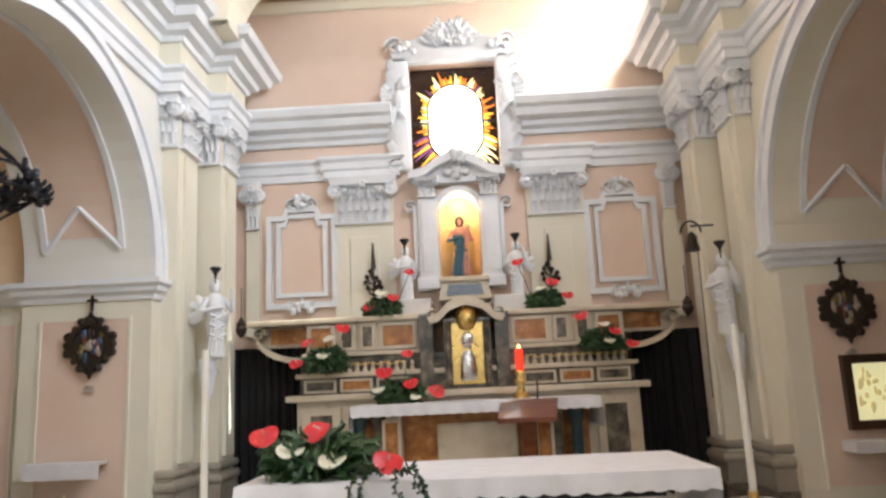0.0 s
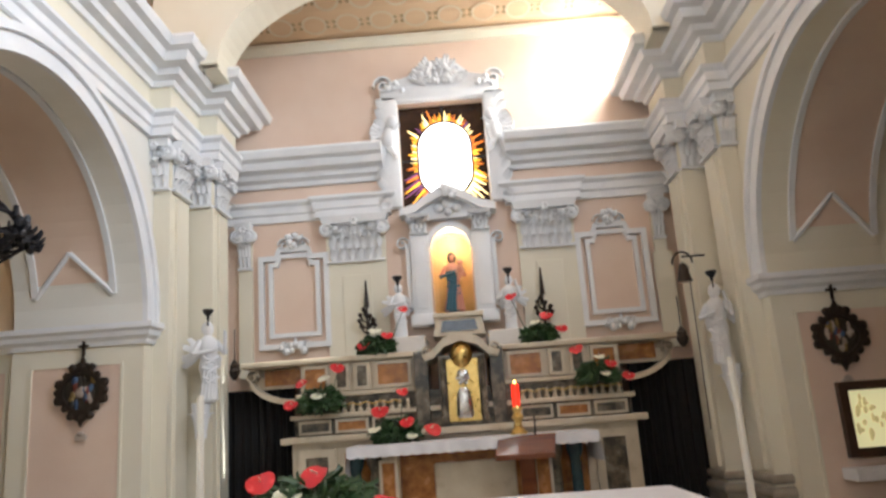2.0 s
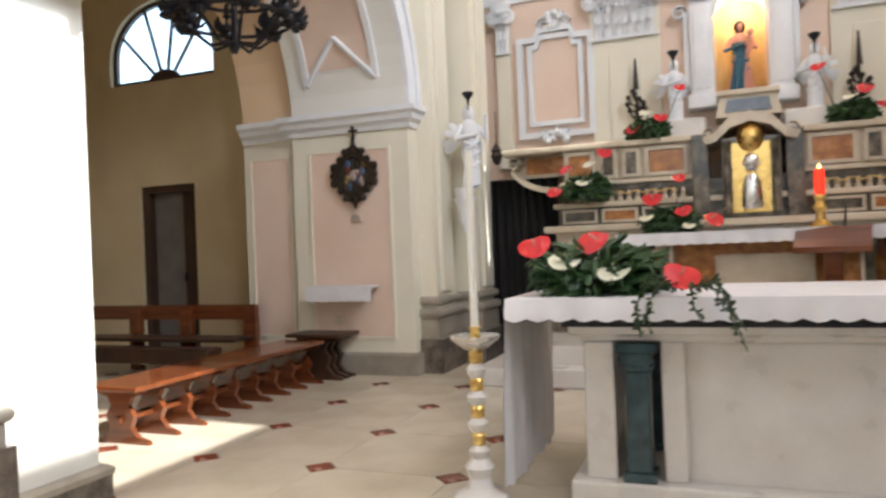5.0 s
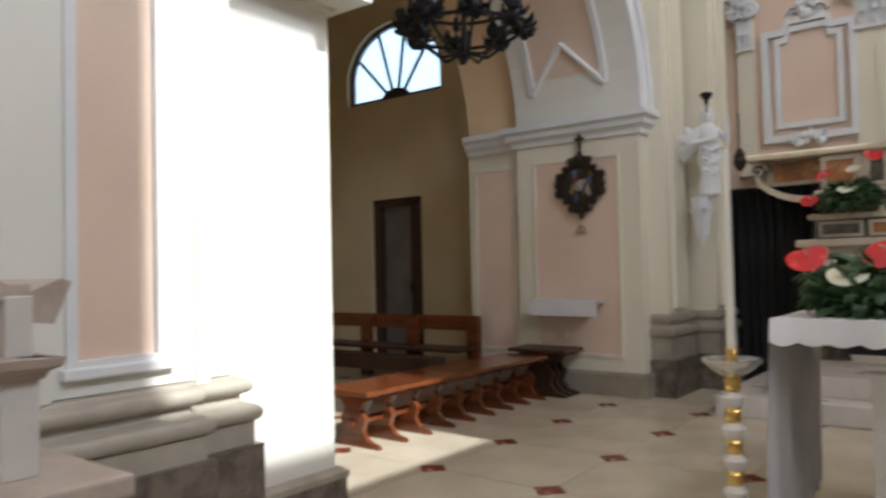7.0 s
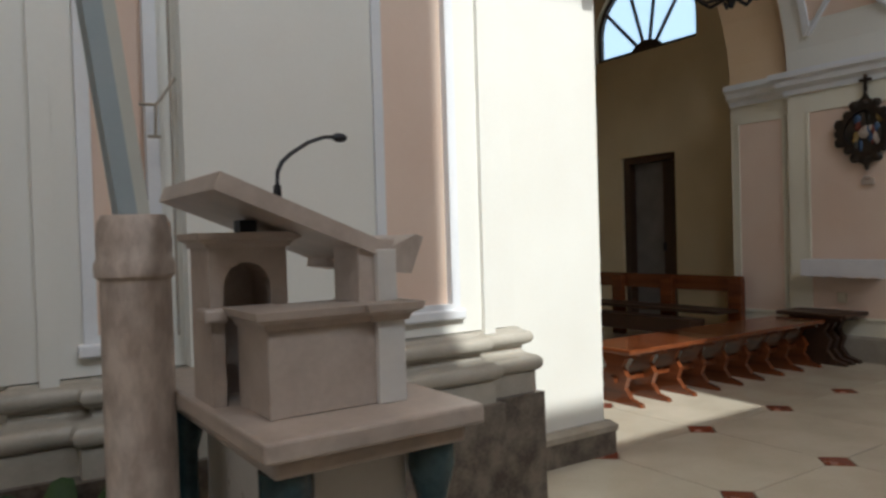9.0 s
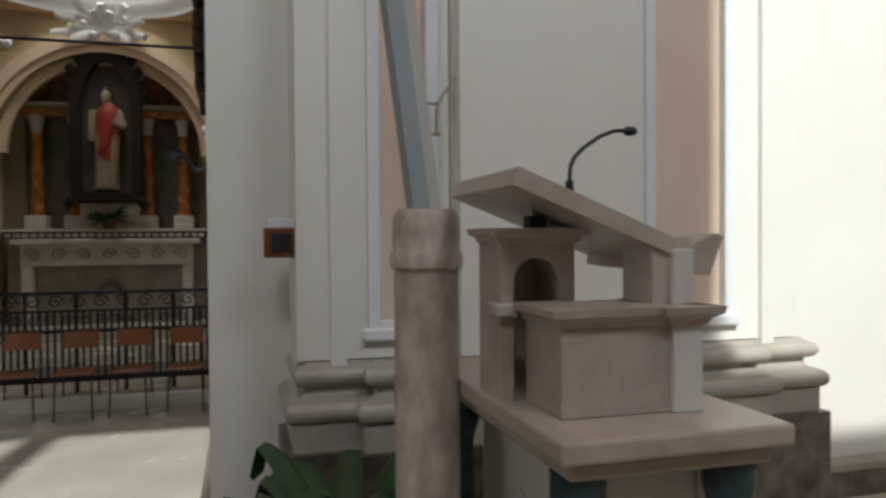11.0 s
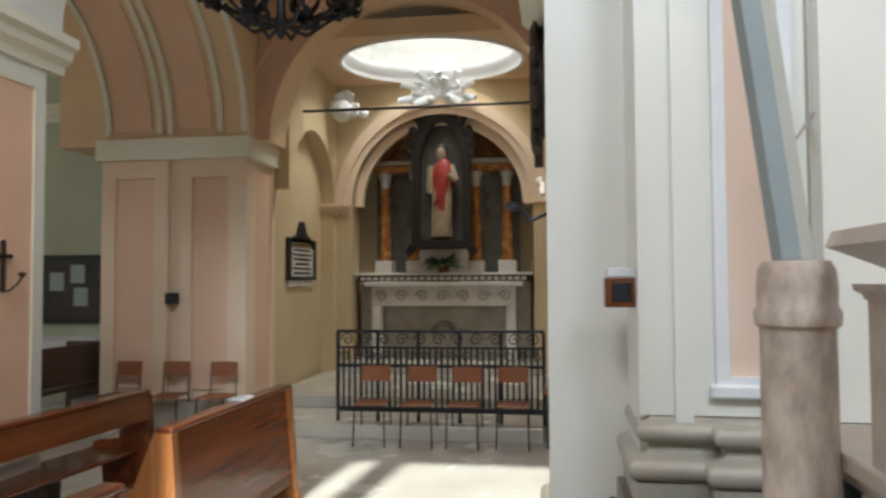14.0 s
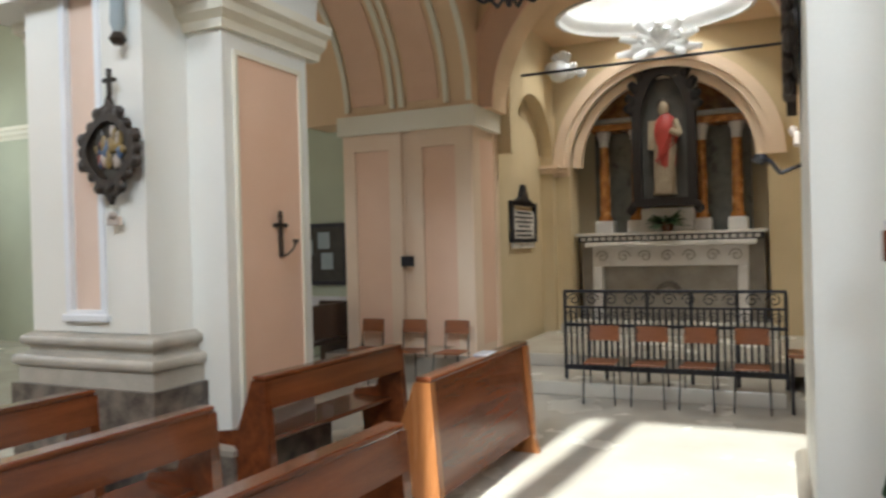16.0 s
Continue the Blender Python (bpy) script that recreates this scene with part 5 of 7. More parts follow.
for sx in (-1, 1):
    part("pilaster", bx(min(sx * 0.5, sx * 0.62), max(sx * 0.5, sx * 0.62), -0.34, 0.3, 0.12, 0.85, 0.01), MARBLE, fa)
    part("side_panel", bx(min(sx * 0.86, sx * 1.02), max(sx * 0.86, sx * 1.02), -0.36, 0.36, 0.12, 0.85, 0.01), MARBLE, fa)
    for yy in (-0.32, 0.32):
        bm = bmesh.new()
        for hw, z0, z1 in ((0.085, 0.12, 0.17), (0.062, 0.17, 0.70), (0.075, 0.70, 0.73), (0.085, 0.765, 0.80), (0.105, 0.80, 0.85)):
            box(bm, sx * 0.74 - hw, sx * 0.74 + hw, yy - hw, yy + hw, z0, z1, 0.008)
        prism(bm, [(sx * 0.74 - 0.062, 0.73), (sx * 0.74 + 0.062, 0.73), (sx * 0.74 + 0.1, 0.765), (sx * 0.74 - 0.1, 0.765)], "y", yy - 0.075, yy + 0.075)
        part("column", bm, GREENMARBLE, fa, "polished dark green marble column")
tablecloth("tablecloth", -1.17, 1.62, 4.3, 5.4, 1.085, (0.09, 0.98), "white linen cloth with scalloped hem on the front altar", 0.02)


def anthurium(bm_flower, bm_stem, at, size, face, rng):
    """One anthurium: heart-shaped spathe and a spadix."""
    at, face = Vector(at), Vector(face).normalized()
    m = Matrix.Translation(at) @ face.to_track_quat("Z", "Y").to_matrix().to_4x4() @ Matrix.Rotation(rng.uniform(-0.6, 0.6), 4, "Z")
    n = 20
    rim = []
    for i in range(n):
        t = 2 * math.pi * i / n
        r = size * (0.86 - 0.12 * math.sin(t) - 0.10 * math.exp(-((t - math.pi / 2) / 0.3) ** 2))
        rim.append(bm_flower.verts.new(m @ Vector((r * math.cos(t), r * math.sin(t), 0.10 * size * math.cos(2 * t)))))
    c = bm_flower.verts.new(m @ Vector((0, size * 0.1, -0.12 * size)))
    c2 = bm_flower.verts.new(m @ Vector((0, size * 0.1, -0.2 * size)))
    for i in range(n):
        bm_flower.faces.new((c, rim[i], rim[(i + 1) % n]))
        bm_flower.faces.new((c2, rim[(i + 1) % n], rim[i]))
    tip = m @ Vector((0, -0.15 * size, 0.5 * size))
    rod(bm_stem, m @ Vector((0, 0.15 * size, -0.1 * size)), tip, 0.05 * size, 0.035 * size, 6)


def bouquet(at, w, h, flowers, label, seed, droop=0.25, d=0.6):
    rng = random.Random(seed)
    ob = thing("flower_arrangement", at, label, "flowers")
    part("pot", lathe(bmesh.new(), [(0.22 * h, 0), (0.25 * h, 0.02), (0.24 * h, 0.22 * h), (0.2 * h, 0.24 * h)], 14), IRON, ob)
    bm = bmesh.new()
    for i in range(int(260 + 340 * w)):
        t, u = rng.uniform(0, 2 * math.pi), rng.random() ** 0.6
        base = Vector((0.85 * w * u * math.cos(t) * 0.6, 0.6 * d * w * u * math.sin(t), h * rng.uniform(0.05, 0.5 + 0.45 * (1 - u))))
        dirn = Vector((math.cos(t) * 1.2, d * math.sin(t), rng.uniform(-droop, 0.55)))
        leaf_strip(bm, base, dirn, Vector((-dirn.z * math.cos(t), -dirn.z * math.sin(t), 1.0)) + Vector((rng.uniform(-.3, .3), rng.uniform(-.3, .3), 0.01)), rng.uniform(0.02, 0.055) * (0.6 + w), rng.uniform(0.10, 0.24) * (0.5 + w), rng.uniform(-0.35, 0.2), 3)
    part("foliage", bm, LEAF, ob)["kind"] = "stuff"
    for x, y, z, size, red in flowers:
        bf, bs = bmesh.new(), bmesh.new()
        anthurium(bf, bs, (x, y - 0.02, z + 0.02), size, (x * 0.6 + rng.uniform(-0.3, 0.3), -0.8 if red else -0.55, 0.95 if red else 1.25), rng)
        fl = part("flower", bf, REDFLOWER if red else WHITEFLOWER, ob, "glossy red anthurium" if red else "waxy white anthurium", True)
        part("spadix", bs, WHITEFLOWER, fl)
        part("stem", rod(bmesh.new(), (x * 0.4, y * 0.3, 0.1 * h), (x, y + 0.03, z - 0.01), 0.006, 0.005, 5), LEAF, ob)
    return ob


bouquet((-0.72, 4.62, 1.10), 0.50, 0.30, [(-0.32, -0.13, 0.26, 0.105, 1), (0.0, -0.08, 0.273, 0.105, 1), (0.45, -0.25, 0.09, 0.105, 1), (-0.14, -0.18, 0.17, 0.10, 0), (0.12, -0.22, 0.11, 0.10, 0)], "low arrangement of red and white anthuriums on the altar", 1)
rng = random.Random(21)
trail = thing("fern_sprigs", (-0.24, 4.29, 1.09), "trailing dark green fern sprigs over the altar cloth", "foliage")
for k in range(9):
    u = rng.uniform(-0.2, 0.2)
    pts = [(u * 0.4, 0.06, 0.05), (u, -0.06, 0.07 + rng.uniform(-0.02, 0.04)), (u * 1.4, -0.11, -0.03), (u * 1.5 + rng.uniform(-0.03, 0.06), -0.10, rng.uniform(-0.24, -0.08))]
    bm = tube(bmesh.new(), pts, 0.003, 4)
    for p, q in zip(pts, pts[1:]):
        for j in range(6):
            c = Vector(p).lerp(Vector(q), j / 6)
            t = rng.uniform(0, 6.28)
            leaf_strip(bm, c, (math.cos(t), -0.5, math.sin(t)), (0, -1, 0.3), 0.014, rng.uniform(0.025, 0.05), 0.1, 2)
    part("sprig", bm, LEAF, trail)
bouquet((-1.52, 8.85, 1.85), 0.36, 0.34, [(-0.34, -0.1, 0.1, 0.1, 1), (-0.2, -0.12, 0.34, 0.09, 1), (0.22, -0.1, 0.5, 0.1, 1), (0.08, -0.14, 0.38, 0.1, 0), (0.0, -0.18, 0.18, 0.1, 0)], "red and white anthuriums at one end of the high altar", 3)
bouquet((-0.62, 8.62, 1.44), 0.38, 0.32, [(-0.16, -0.12, 0.36, 0.12, 1), (0.1, -0.1, 0.56, 0.08, 1), (0.14, -0.16, 0.22, 0.1, 1), (0.42, -0.14, 0.12, 0.12, 1), (-0.22, -0.2, 0.16, 0.09, 0), (0.2, -0.2, 0.06, 0.08, 0)], "red and white anthuriums on the high altar table", 4)
bouquet((1.82, 8.95, 1.95), 0.34, 0.30, [(-0.25, -0.1, 0.42, 0.1, 1), (0.14, -0.12, 0.22, 0.09, 1), (0.34, -0.12, 0.06, 0.09, 1), (0.0, -0.18, 0.3, 0.08, 0), (0.05, -0.2, 0.1, 0.08, 0)], "red anthuriums at the other end of the high altar", 5)
bouquet((-0.88, 9.25, 2.54), 0.30, 0.24, [(-0.14, -0.1, 0.1, 0.1, 1), (0.16, -0.12, 0.2, 0.09, 1), (0.36, -0.06, 0.52, 0.08, 1), (0.02, -0.14, 0.26, 0.1, 0)], "red and white anthuriums on the upper ledge", 6)
bouquet((1.2, 9.25, 2.54), 0.30, 0.24, [(0.1, -0.1, 0.3, 0.1, 1), (0.26, -0.12, 0.12, 0.09, 1), (-0.32, -0.06, 0.58, 0.09, 1), (-0.05, -0.14, 0.22, 0.08, 0)], "red anthuriums on the upper ledge beside the niche", 7)

# sanctuary lamp, missal stand
ob = thing("sanctuary_lamp", (0.78, 8.5, 1.445), "gilt candle holder with a red glass candle", "candle")
part("gilt_base", lathe(bmesh.new(), [(0.10, 0), (0.10, 0.02), (0.05, 0.06), (0.04, 0.12), (0.07, 0.16), (0.04, 0.2), (0.06, 0.24), (0.05, 0.26)], 14), GOLD, ob, "", True)
part("red_glass", lathe(bmesh.new(), [(0.042, 0.26), (0.048, 0.3), (0.045, 0.46), (0.03, 0.47)], 14), glow("lit_red_glass", (0.9, 0.03, 0.01), 0.8), ob, "lit red glass", True)
ob.scale = (1, 1, 1.2)
part("flame", ball(bmesh.new(), (0, 0, 0.48), (0.012, 0.012, 0.03), seg=8), glow("candle_flame", (1.0, 0.5, 0.12), 6), ob)
ob = thing("lectern", (0.80, 7.85, 0.18), "reddish wooden missal stand on a post before the altar", "lectern", "", -10)
ob.scale = (0.85, 0.85, 0.93)
part("top", prism(bmesh.new(), [(-0.2, 1.12), (0.2, 1.33), (0.2, 1.36), (-0.2, 1.15)], "x", -0.36, 0.36), PEW, ob)
part("book_ledge", bx(-0.36, 0.36, -0.22, -0.19, 1.11, 1.17, 0.005), PEW, ob)
part("post", bx(-0.09, 0.09, -0.04, 0.08, 0.03, 1.22, 0.01), PEW, ob)
part("foot", bx(-0.24, 0.24, -0.2, 0.2, 0.0, 0.04, 0.01), PEW, ob)
part("microphone", tube(bmesh.new(), [(0.1, 0.2, 1.3), (0.12, 0.18, 1.5), (0.12, 0.1, 1.56)], 0.012), IRON, ob)

# candle stands beside the front altar
cs = thing("candle_stand", (-1.35, 4.32, -0.0), "turned marble and gilt candle stand with a tall white candle", "candle stand", "candle stands at the altar")
bm = lathe(bmesh.new(), [(0.15, 0), (0.16, 0.04), (0.08, 0.08), (0.06, 0.14), (0.085, 0.2), (0.05, 0.25)], 16)
part("foot", bm, MARBLE, cs, "", True)
for k in range(4):
    z = 0.24 + 0.155 * k
    part("marble_knop", lathe(bmesh.new(), [(0.032, 0), (0.055, 0.03), (0.06, 0.055), (0.03, 0.085)], 14, at=(0, 0, z)), MARBLE, cs, "", True)
    part("gilt_section", lathe(bmesh.new(), [(0.03, 0.08), (0.042, 0.1), (0.036, 0.12), (0.044, 0.14), (0.03, 0.16)], 14, at=(0, 0, z)), GOLD, cs, "gilded turned section", True)
part("drip_pan", lathe(bmesh.new(), [(0.03, 0.86), (0.06, 0.87), (0.09, 0.89), (0.14, 0.93), (0.145, 0.95), (0.13, 0.95), (0.05, 0.92)], 22), SILVER, cs, "silvered drip pan", True)
part("socket", lathe(bmesh.new(), [(0.03, 0.92), (0.028, 0.97), (0.034, 1.0)], 12), GOLD, cs)
part("candle", rod(bmesh.new(), (0, 0, 0.98), (0.0, 0.0, 2.0), 0.023, 0.021, 12), WAX, cs, "tall white candle")
cs.scale = (0.95, 0.95, 0.95)
copy_thing(cs, pose(1.82, 4.38, 0, 0, 0, 170))

# ---- oval pictures, shelves and frames ----


def quatrefoil(r, n=48, f=0.04):
    return [(r * (1 + f * math.cos(4 * t)) * math.cos(t), 1.0 * r * (1 + f * math.cos(4 * t)) * math.sin(t)) for t in (2 * math.pi * i / n for i in range(n))]


PAINT = [material("painting_red", (0.28, 0.06, 0.04), (0.1, 0.03, 0.02), 0.4, 12, 0.1), material("painting_ochre", (0.35, 0.24, 0.08), (0.12, 0.08, 0.03), 0.4, 12, 0.1), material("painting_blue", (0.08, 0.16, 0.3), (0.03, 0.05, 0.1), 0.4, 12, 0.1), material("painting_pale", (0.5, 0.42, 0.36), (0.25, 0.2, 0.16), 0.4, 12, 0.1), material("painting_dark", (0.05, 0.04, 0.03), (0.02, 0.015, 0.01), 0.4, 10, 0.1)]


def oval_picture(at, turn, seed, size=0.86):
    """Built facing -y."""
    rng = random.Random(seed)
    ob = thing("station_picture", at, "dark carved oval frame with a small coloured relief", "picture", "stations along the piers", turn)
    part("backing", prism(bmesh.new(), quatrefoil(0.26), "y", -0.03, 0), PAINT[4], ob)
    bm = strip(bmesh.new(), quatrefoil(0.225), quatrefoil(0.29), "y", -0.075, -0.01, True)
    for k in range(16):
        t = 2 * math.pi * k / 16
        r = 0.29 * (1 + 0.04 * math.cos(4 * t))
        ball(bm, (r * math.cos(t), -0.05, r * math.sin(t)), (0.05, 0.03, 0.05), seg=7)
    for sg in (-1, 1):
        prism(bm, [(-0.12, sg * 0.26), (0.12, sg * 0.26), (0.09, sg * 0.34), (0.03, sg * 0.37), (0, sg * 0.44), (-0.03, sg * 0.37), (-0.09, sg * 0.34)], "y", -0.06, -0.01)
        for sx in (-1, 1):
            ball(bm, (sx * 0.12, -0.05, sg * 0.30), (0.06, 0.03, 0.05), seg=8)
            ball(bm, (sx * 0.3, -0.05, sg * 0.1), (0.05, 0.03, 0.06), seg=8)
    part("carved_frame", bm, BRONZE, ob, "", True)
    bm = bx(-0.018, 0.018, -0.045, -0.015, 0.44, 0.66, 0.004)
    box(bm, -0.065, 0.065, -0.045, -0.015, 0.55, 0.585, 0.004)
    part("cross", bm, BRONZE, ob)
    for k in range(26):
        x, z = rng.uniform(-0.15, 0.15), rng.uniform(-0.16, 0.15)
        part("relief_piece", ball(bmesh.new(), (x, -0.035, z), (rng.uniform(0.02, 0.045), 0.02, rng.uniform(0.035, 0.085)), seg=8), PAINT[rng.choice((0, 1, 1, 2, 3, 3, 4))], ob, "", True)
    bm = bx(-0.07, 0.07, -0.03, 0, -0.60, -0.53, 0.006)
    ball(bm, (0, -0.03, -0.52), (0.05, 0.025, 0.03), seg=8)
    part("number_plaque", bm, MAUVE, ob)
    ob.scale = (size, size, size)
    return ob


oval_picture((-3.93, 7.88, 2.24), 0, 11)
oval_picture((4.22, 7.88, 2.24), 0, 12)
oval_picture((-3.36, -3.33, 1.97), 90, 13, 0.72)
oval_picture((-4.4, 0.29, 2.4), 0, 14, 0.95)
sh = thing("wall_shelf", (-4.1, 7.88, 0.83), "small wall shelf with a white fringed cloth", "shelf")
part("board", bx(-0.4, 0.4, -0.2, 0, 0.14, 0.165, 0.004), MARBLE, sh)
bm = bmesh.new()
hem = [(-0.41 + 0.82 * i / 54, 0.015 * (i % 2) + 0.006 * math.sin(i * 0.7)) for i in range(55)]
strip(bm, hem, [(u, 0.172) for u, v in hem], "y", -0.214, -0.206)
box(bm, -0.41, 0.41, -0.21, 0, 0.166, 0.174)
part("fringed_cloth", bm, CLOTH, sh)
ob = thing("outlet_box", (-4.2, 7.886, 0.62), "small beige electric box on the jamb", "outlet")
part("cover", bx(-0.045, 0.045, -0.03, 0, -0.05, 0.05, 0.006), CREAMMARBLE, ob)
PALEGOLD = glow("glowing_gold_relief", (0.62, 0.52, 0.22), 0.25)
# lit reliquary case on the other jamb: its light is glow in the material
ob = thing("framed_case", (4.38, 7.878, 1.37), "dark framed case with a lit gold relief", "frame")
part("frame", frame_ring(bmesh.new(), -0.42, 0.42, -0.5, 0.5, "y", -0.08, 0.0, 0.12), DARKWOOD, ob)
part("gold_field", bx(-0.3, 0.3, -0.03, 0.0, -0.38, 0.38), glow("glowing_gold_field", (0.85, 0.75, 0.40), 0.35), ob, "gold field with its light put in as glow")
rng = random.Random(8)
for k in range(22):
    part("relief_piece", ball(bmesh.new(), (rng.uniform(-0.22, 0.22), -0.035, rng.uniform(-0.3, 0.3)), (rng.uniform(0.02, 0.05), 0.012, rng.uniform(0.02, 0.07)), seg=7), PALEGOLD, ob)
ob.scale = (0.72, 1, 0.76)
sh = thing("side_shelf", (4.5, 7.88, 0.76), "white draped shelf under the framed case", "shelf")
part("board", bx(-0.5, 0.5, -0.3, 0, 0.1, 0.13, 0.004), MARBLE, sh)
part("cloth", bx(-0.51, 0.51, -0.31, 0, 0.02, 0.137, 0.006), CLOTH, sh)
ob = thing("kneeler", (5.1, 7.2, 0), "dark wooden kneeler on the marble floor", "kneeler")
part("top", prism(bmesh.new(), [(-0.16, 0.42), (0.2, 0.46), (0.2, 0.5), (-0.16, 0.46)], "x", -0.7, 0.7), DARKWOOD, ob)
for u in (-0.6, 0.6):
    part("side", bx(u - 0.03, u + 0.03, -0.1, 0.15, 0, 0.43), DARKWOOD, ob)

# ---- benches in the crossing ----


def trestle_end(x0, x1, h, t=0.045):
    """A curved trestle support across the bench, in the plane of x and z."""
    c, w = (x0 + x1) / 2, (x1 - x0) / 2
    prof = [(1.0, 0), (0.95, 0.06), (0.6, 0.12), (0.38, 0.3), (0.5, 0.52), (0.3, 0.7), (0.45, 0.86), (0.85, 0.93), (0.85, 1.0)]
    pts = [(c + w * u, h * v) for u, v in prof] + [(c - w * u, h * v) for u, v in prof[::-1]]
    pts = pts[:len(prof)] + [(c, h * 1.0)] + pts[len(prof):]
    bmm = bmesh.new()
    left = [(c - w * u, h * v) for u, v in prof]
    right = [(c + w * u, h * v) for u, v in prof]
    return strip(bmm, left, right, "y", -t / 2, t / 2)


lb = thing("long_bench", (-4.38, 6.38, 0), "long reddish wooden bench on carved trestle legs", "bench")
part("seat", bx(-0.27, 0.27, -1.68, 1.0, 0.41, 0.45, 0.01), PEW, lb)
part("stretcher", bx(-0.03, 0.03, -1.6, 1.0, 0.16, 0.21, 0.006), PEW, lb)
for k in range(9):
    o = part("leg", trestle_end(-0.27, 0.27, 0.41), PEW, lb)
    o.location = (0, -1.55 + 0.31 * k, 0)
db = thing("dark_bench", (-4.28, 7.52, 0), "short dark stained wooden bench near the jamb", "bench")
part("seat", bx(-0.36, 0.34, -0.10, 0.34, 0.46, 0.5, 0.012), DARKWOOD, db)
for k in range(3):
    o = part("leg", trestle_end(-0.3, 0.3, 0.46, 0.06), DARKWOOD, db)
    o.location = (0, 0.0 + 0.13 * k, 0)
bb = thing("pew", (-6.75, 7.75, 0), "reddish wooden pew with an open backrest rail", "pew")
part("seat", bx(-1.45, 1.45, -0.35, 0.05, 0.40, 0.44, 0.008), DARKWOOD, bb)
part("backrest", bx(-1.45, 1.45, 0.1, 0.14, 0.62, 0.80, 0.008), PEW, bb)
for u in (-1.35, -0.35, 0.45, 1.4):
    part("post", bx(u - 0.09, u + 0.09, 0.02, 0.10, 0.0, 0.78, 0.01), PEW, bb)
part("kneeling_board", bx(-1.4, 1.3, -0.62, -0.36, 0.18, 0.36, 0.02), DARKWOOD, bb)

# ---- chandeliers ----


def chandelier(at, r, label, top):
    ob = thing("chandelier", at, label, "chandelier", "wrought iron chandeliers")
    part("chain", rod(bmesh.new(), (0, 0, 0.7), (0, 0, top - at[2]), 0.012, 0.012, 6), IRON, ob)
    part("stem", lathe(bmesh.new(), [(0.015, -0.3), (0.05, -0.22), (0.03, -0.1), (0.03, 0.6), (0.05, 0.66), (0.01, 0.74)], 8), IRON, ob)
    for z, rr in ((0.0, r), (0.22, r * 0.86)):
        part("ring", tube(bmesh.new(), [(rr * math.cos(radians(t)), rr * math.sin(radians(t)), z) for t in range(0, 361, 20)], 0.018, 6), IRON, ob)
    for k in range(8):
        t = radians(45 * k)
        c, s2 = math.cos(t), math.sin(t)
        bm = tube(bmesh.new(), [(0.02 * c, 0.02 * s2, -0.2), (0.4 * r * c, 0.4 * r * s2, -0.24), (0.9 * r * c, 0.9 * r * s2, -0.04), (r * c, r * s2, 0.1), (0.7 * r * c, 0.7 * r * s2, 0.3), (0.1 * r * c, 0.1 * r * s2, 0.55)], 0.014, 6)
        part("arm", bm, IRON, ob)
        bm = bmesh.new()
        rr2 = random.Random(k)
        for j in range(22):
            a2 = rr2.uniform(0, 6.28)
            leaf_strip(bm, (r * c, r * s2, 0.02), (math.cos(a2), math.sin(a2), rr2.uniform(-0.8, 0.8)), (0.1, 0.2, 1), 0.08, 0.19, 0.3, 3)
        for j in range(6):
            ball(bm, (r * c + rr2.uniform(-.07, .07), r * s2 + rr2.uniform(-.07, .07), rr2.uniform(-0.06, 0.12)), 0.028, seg=6)
        part("iron_flower", bm, IRON, ob)
        part("candle_cup", lathe(bmesh.new(), [(0.012, 0.1), (0.045, 0.13), (0.03, 0.15), (0.022, 0.24)], 8, at=(r * c * 0.92, r * s2 * 0.92, 0.05)), IRON, ob)
    return ob


chandelier((-4.12, 6.05, 3.5), 0.52, "black wrought iron chandelier with leaves under the arch", 6.1)
chandelier((-5.3, -1.55, 3.38), 0.5, "black wrought iron chandelier in the aisle bay", 6.1)

# ---- ambo ----
am = thing("ambo", (-2.1, 1.25, 0), "pale pinkish marble ambo with a sloping reading desk", "ambo")
part("table_slab", bx(-0.45, 0.50, -0.28, 0.22, 0.935, 0.98, 0.008), MAUVE, am)
part("slab_moulding", bx(-0.42, 0.47, -0.25, 0.19, 0.895, 0.935, 0.01), MAUVE, am)
part("lower_block", bx(-0.30, 0.36, -0.16, 0.1, 0.06, 0.895, 0.01), MARBLE, am)
part("lower_base", bx(-0.42, 0.46, -0.24, 0.18, 0, 0.06, 0.01), MAUVE, am)
for u, v in ((0.40, -0.2), (0.40, 0.14), (-0.36, -0.2), (-0.36, 0.14)):
    part("column", lathe(bmesh.new(), [(0.05, 0.06), (0.055, 0.1), (0.035, 0.14), (0.033, 0.76), (0.055, 0.84), (0.055, 0.895)], 12, at=(u, v, 0)), GREENMARBLE, am, "dark green marble column", True)
# little temple on the slab
part("temple_body", bx(0.16, 0.35, -0.21, 0.09, 0.98, 1.165, 0.004), MAUVE, am)
part("temple_pilaster", bx(0.2, 0.365, 0.035, 0.105, 0.98, 1.165, 0.004), MARBLE, am)
bm = sweep(bmesh.new(), [(0.16, -0.21), (0.35, -0.21), (0.35, 0.03), (0.365, 0.03), (0.365, 0.105), (0.16, 0.105)], [(-0.08, 0), (0.006, 0), (0.012, 0.014), (0.03, 0.024), (0.034, 0.04), (-0.08, 0.04)], 1.163, 1)
part("temple_cornice", bm, MAUVE, am)
part("temple_top", bx(0.16, 0.345, -0.2, 0.095, 1.19, 1.2), MAUVE, am)
bm = bmesh.new()
ya, yb, yc, hw = -0.265, -0.085, -0.18, 0.055
strip(bm, [(yc - hw, 0.98), *arc(yc, 1.245, hw, 180, 0, 10), (yc + hw, 0.98)], [(ya, 0.98), (ya, 1.25), (ya, 1.335), *[(ya + (yb - ya) * q / 8, 1.335) for q in range(1, 8)], (yb, 1.335), (yb, 1.25), (yb, 0.98)], "x", 0.03, 0.15)
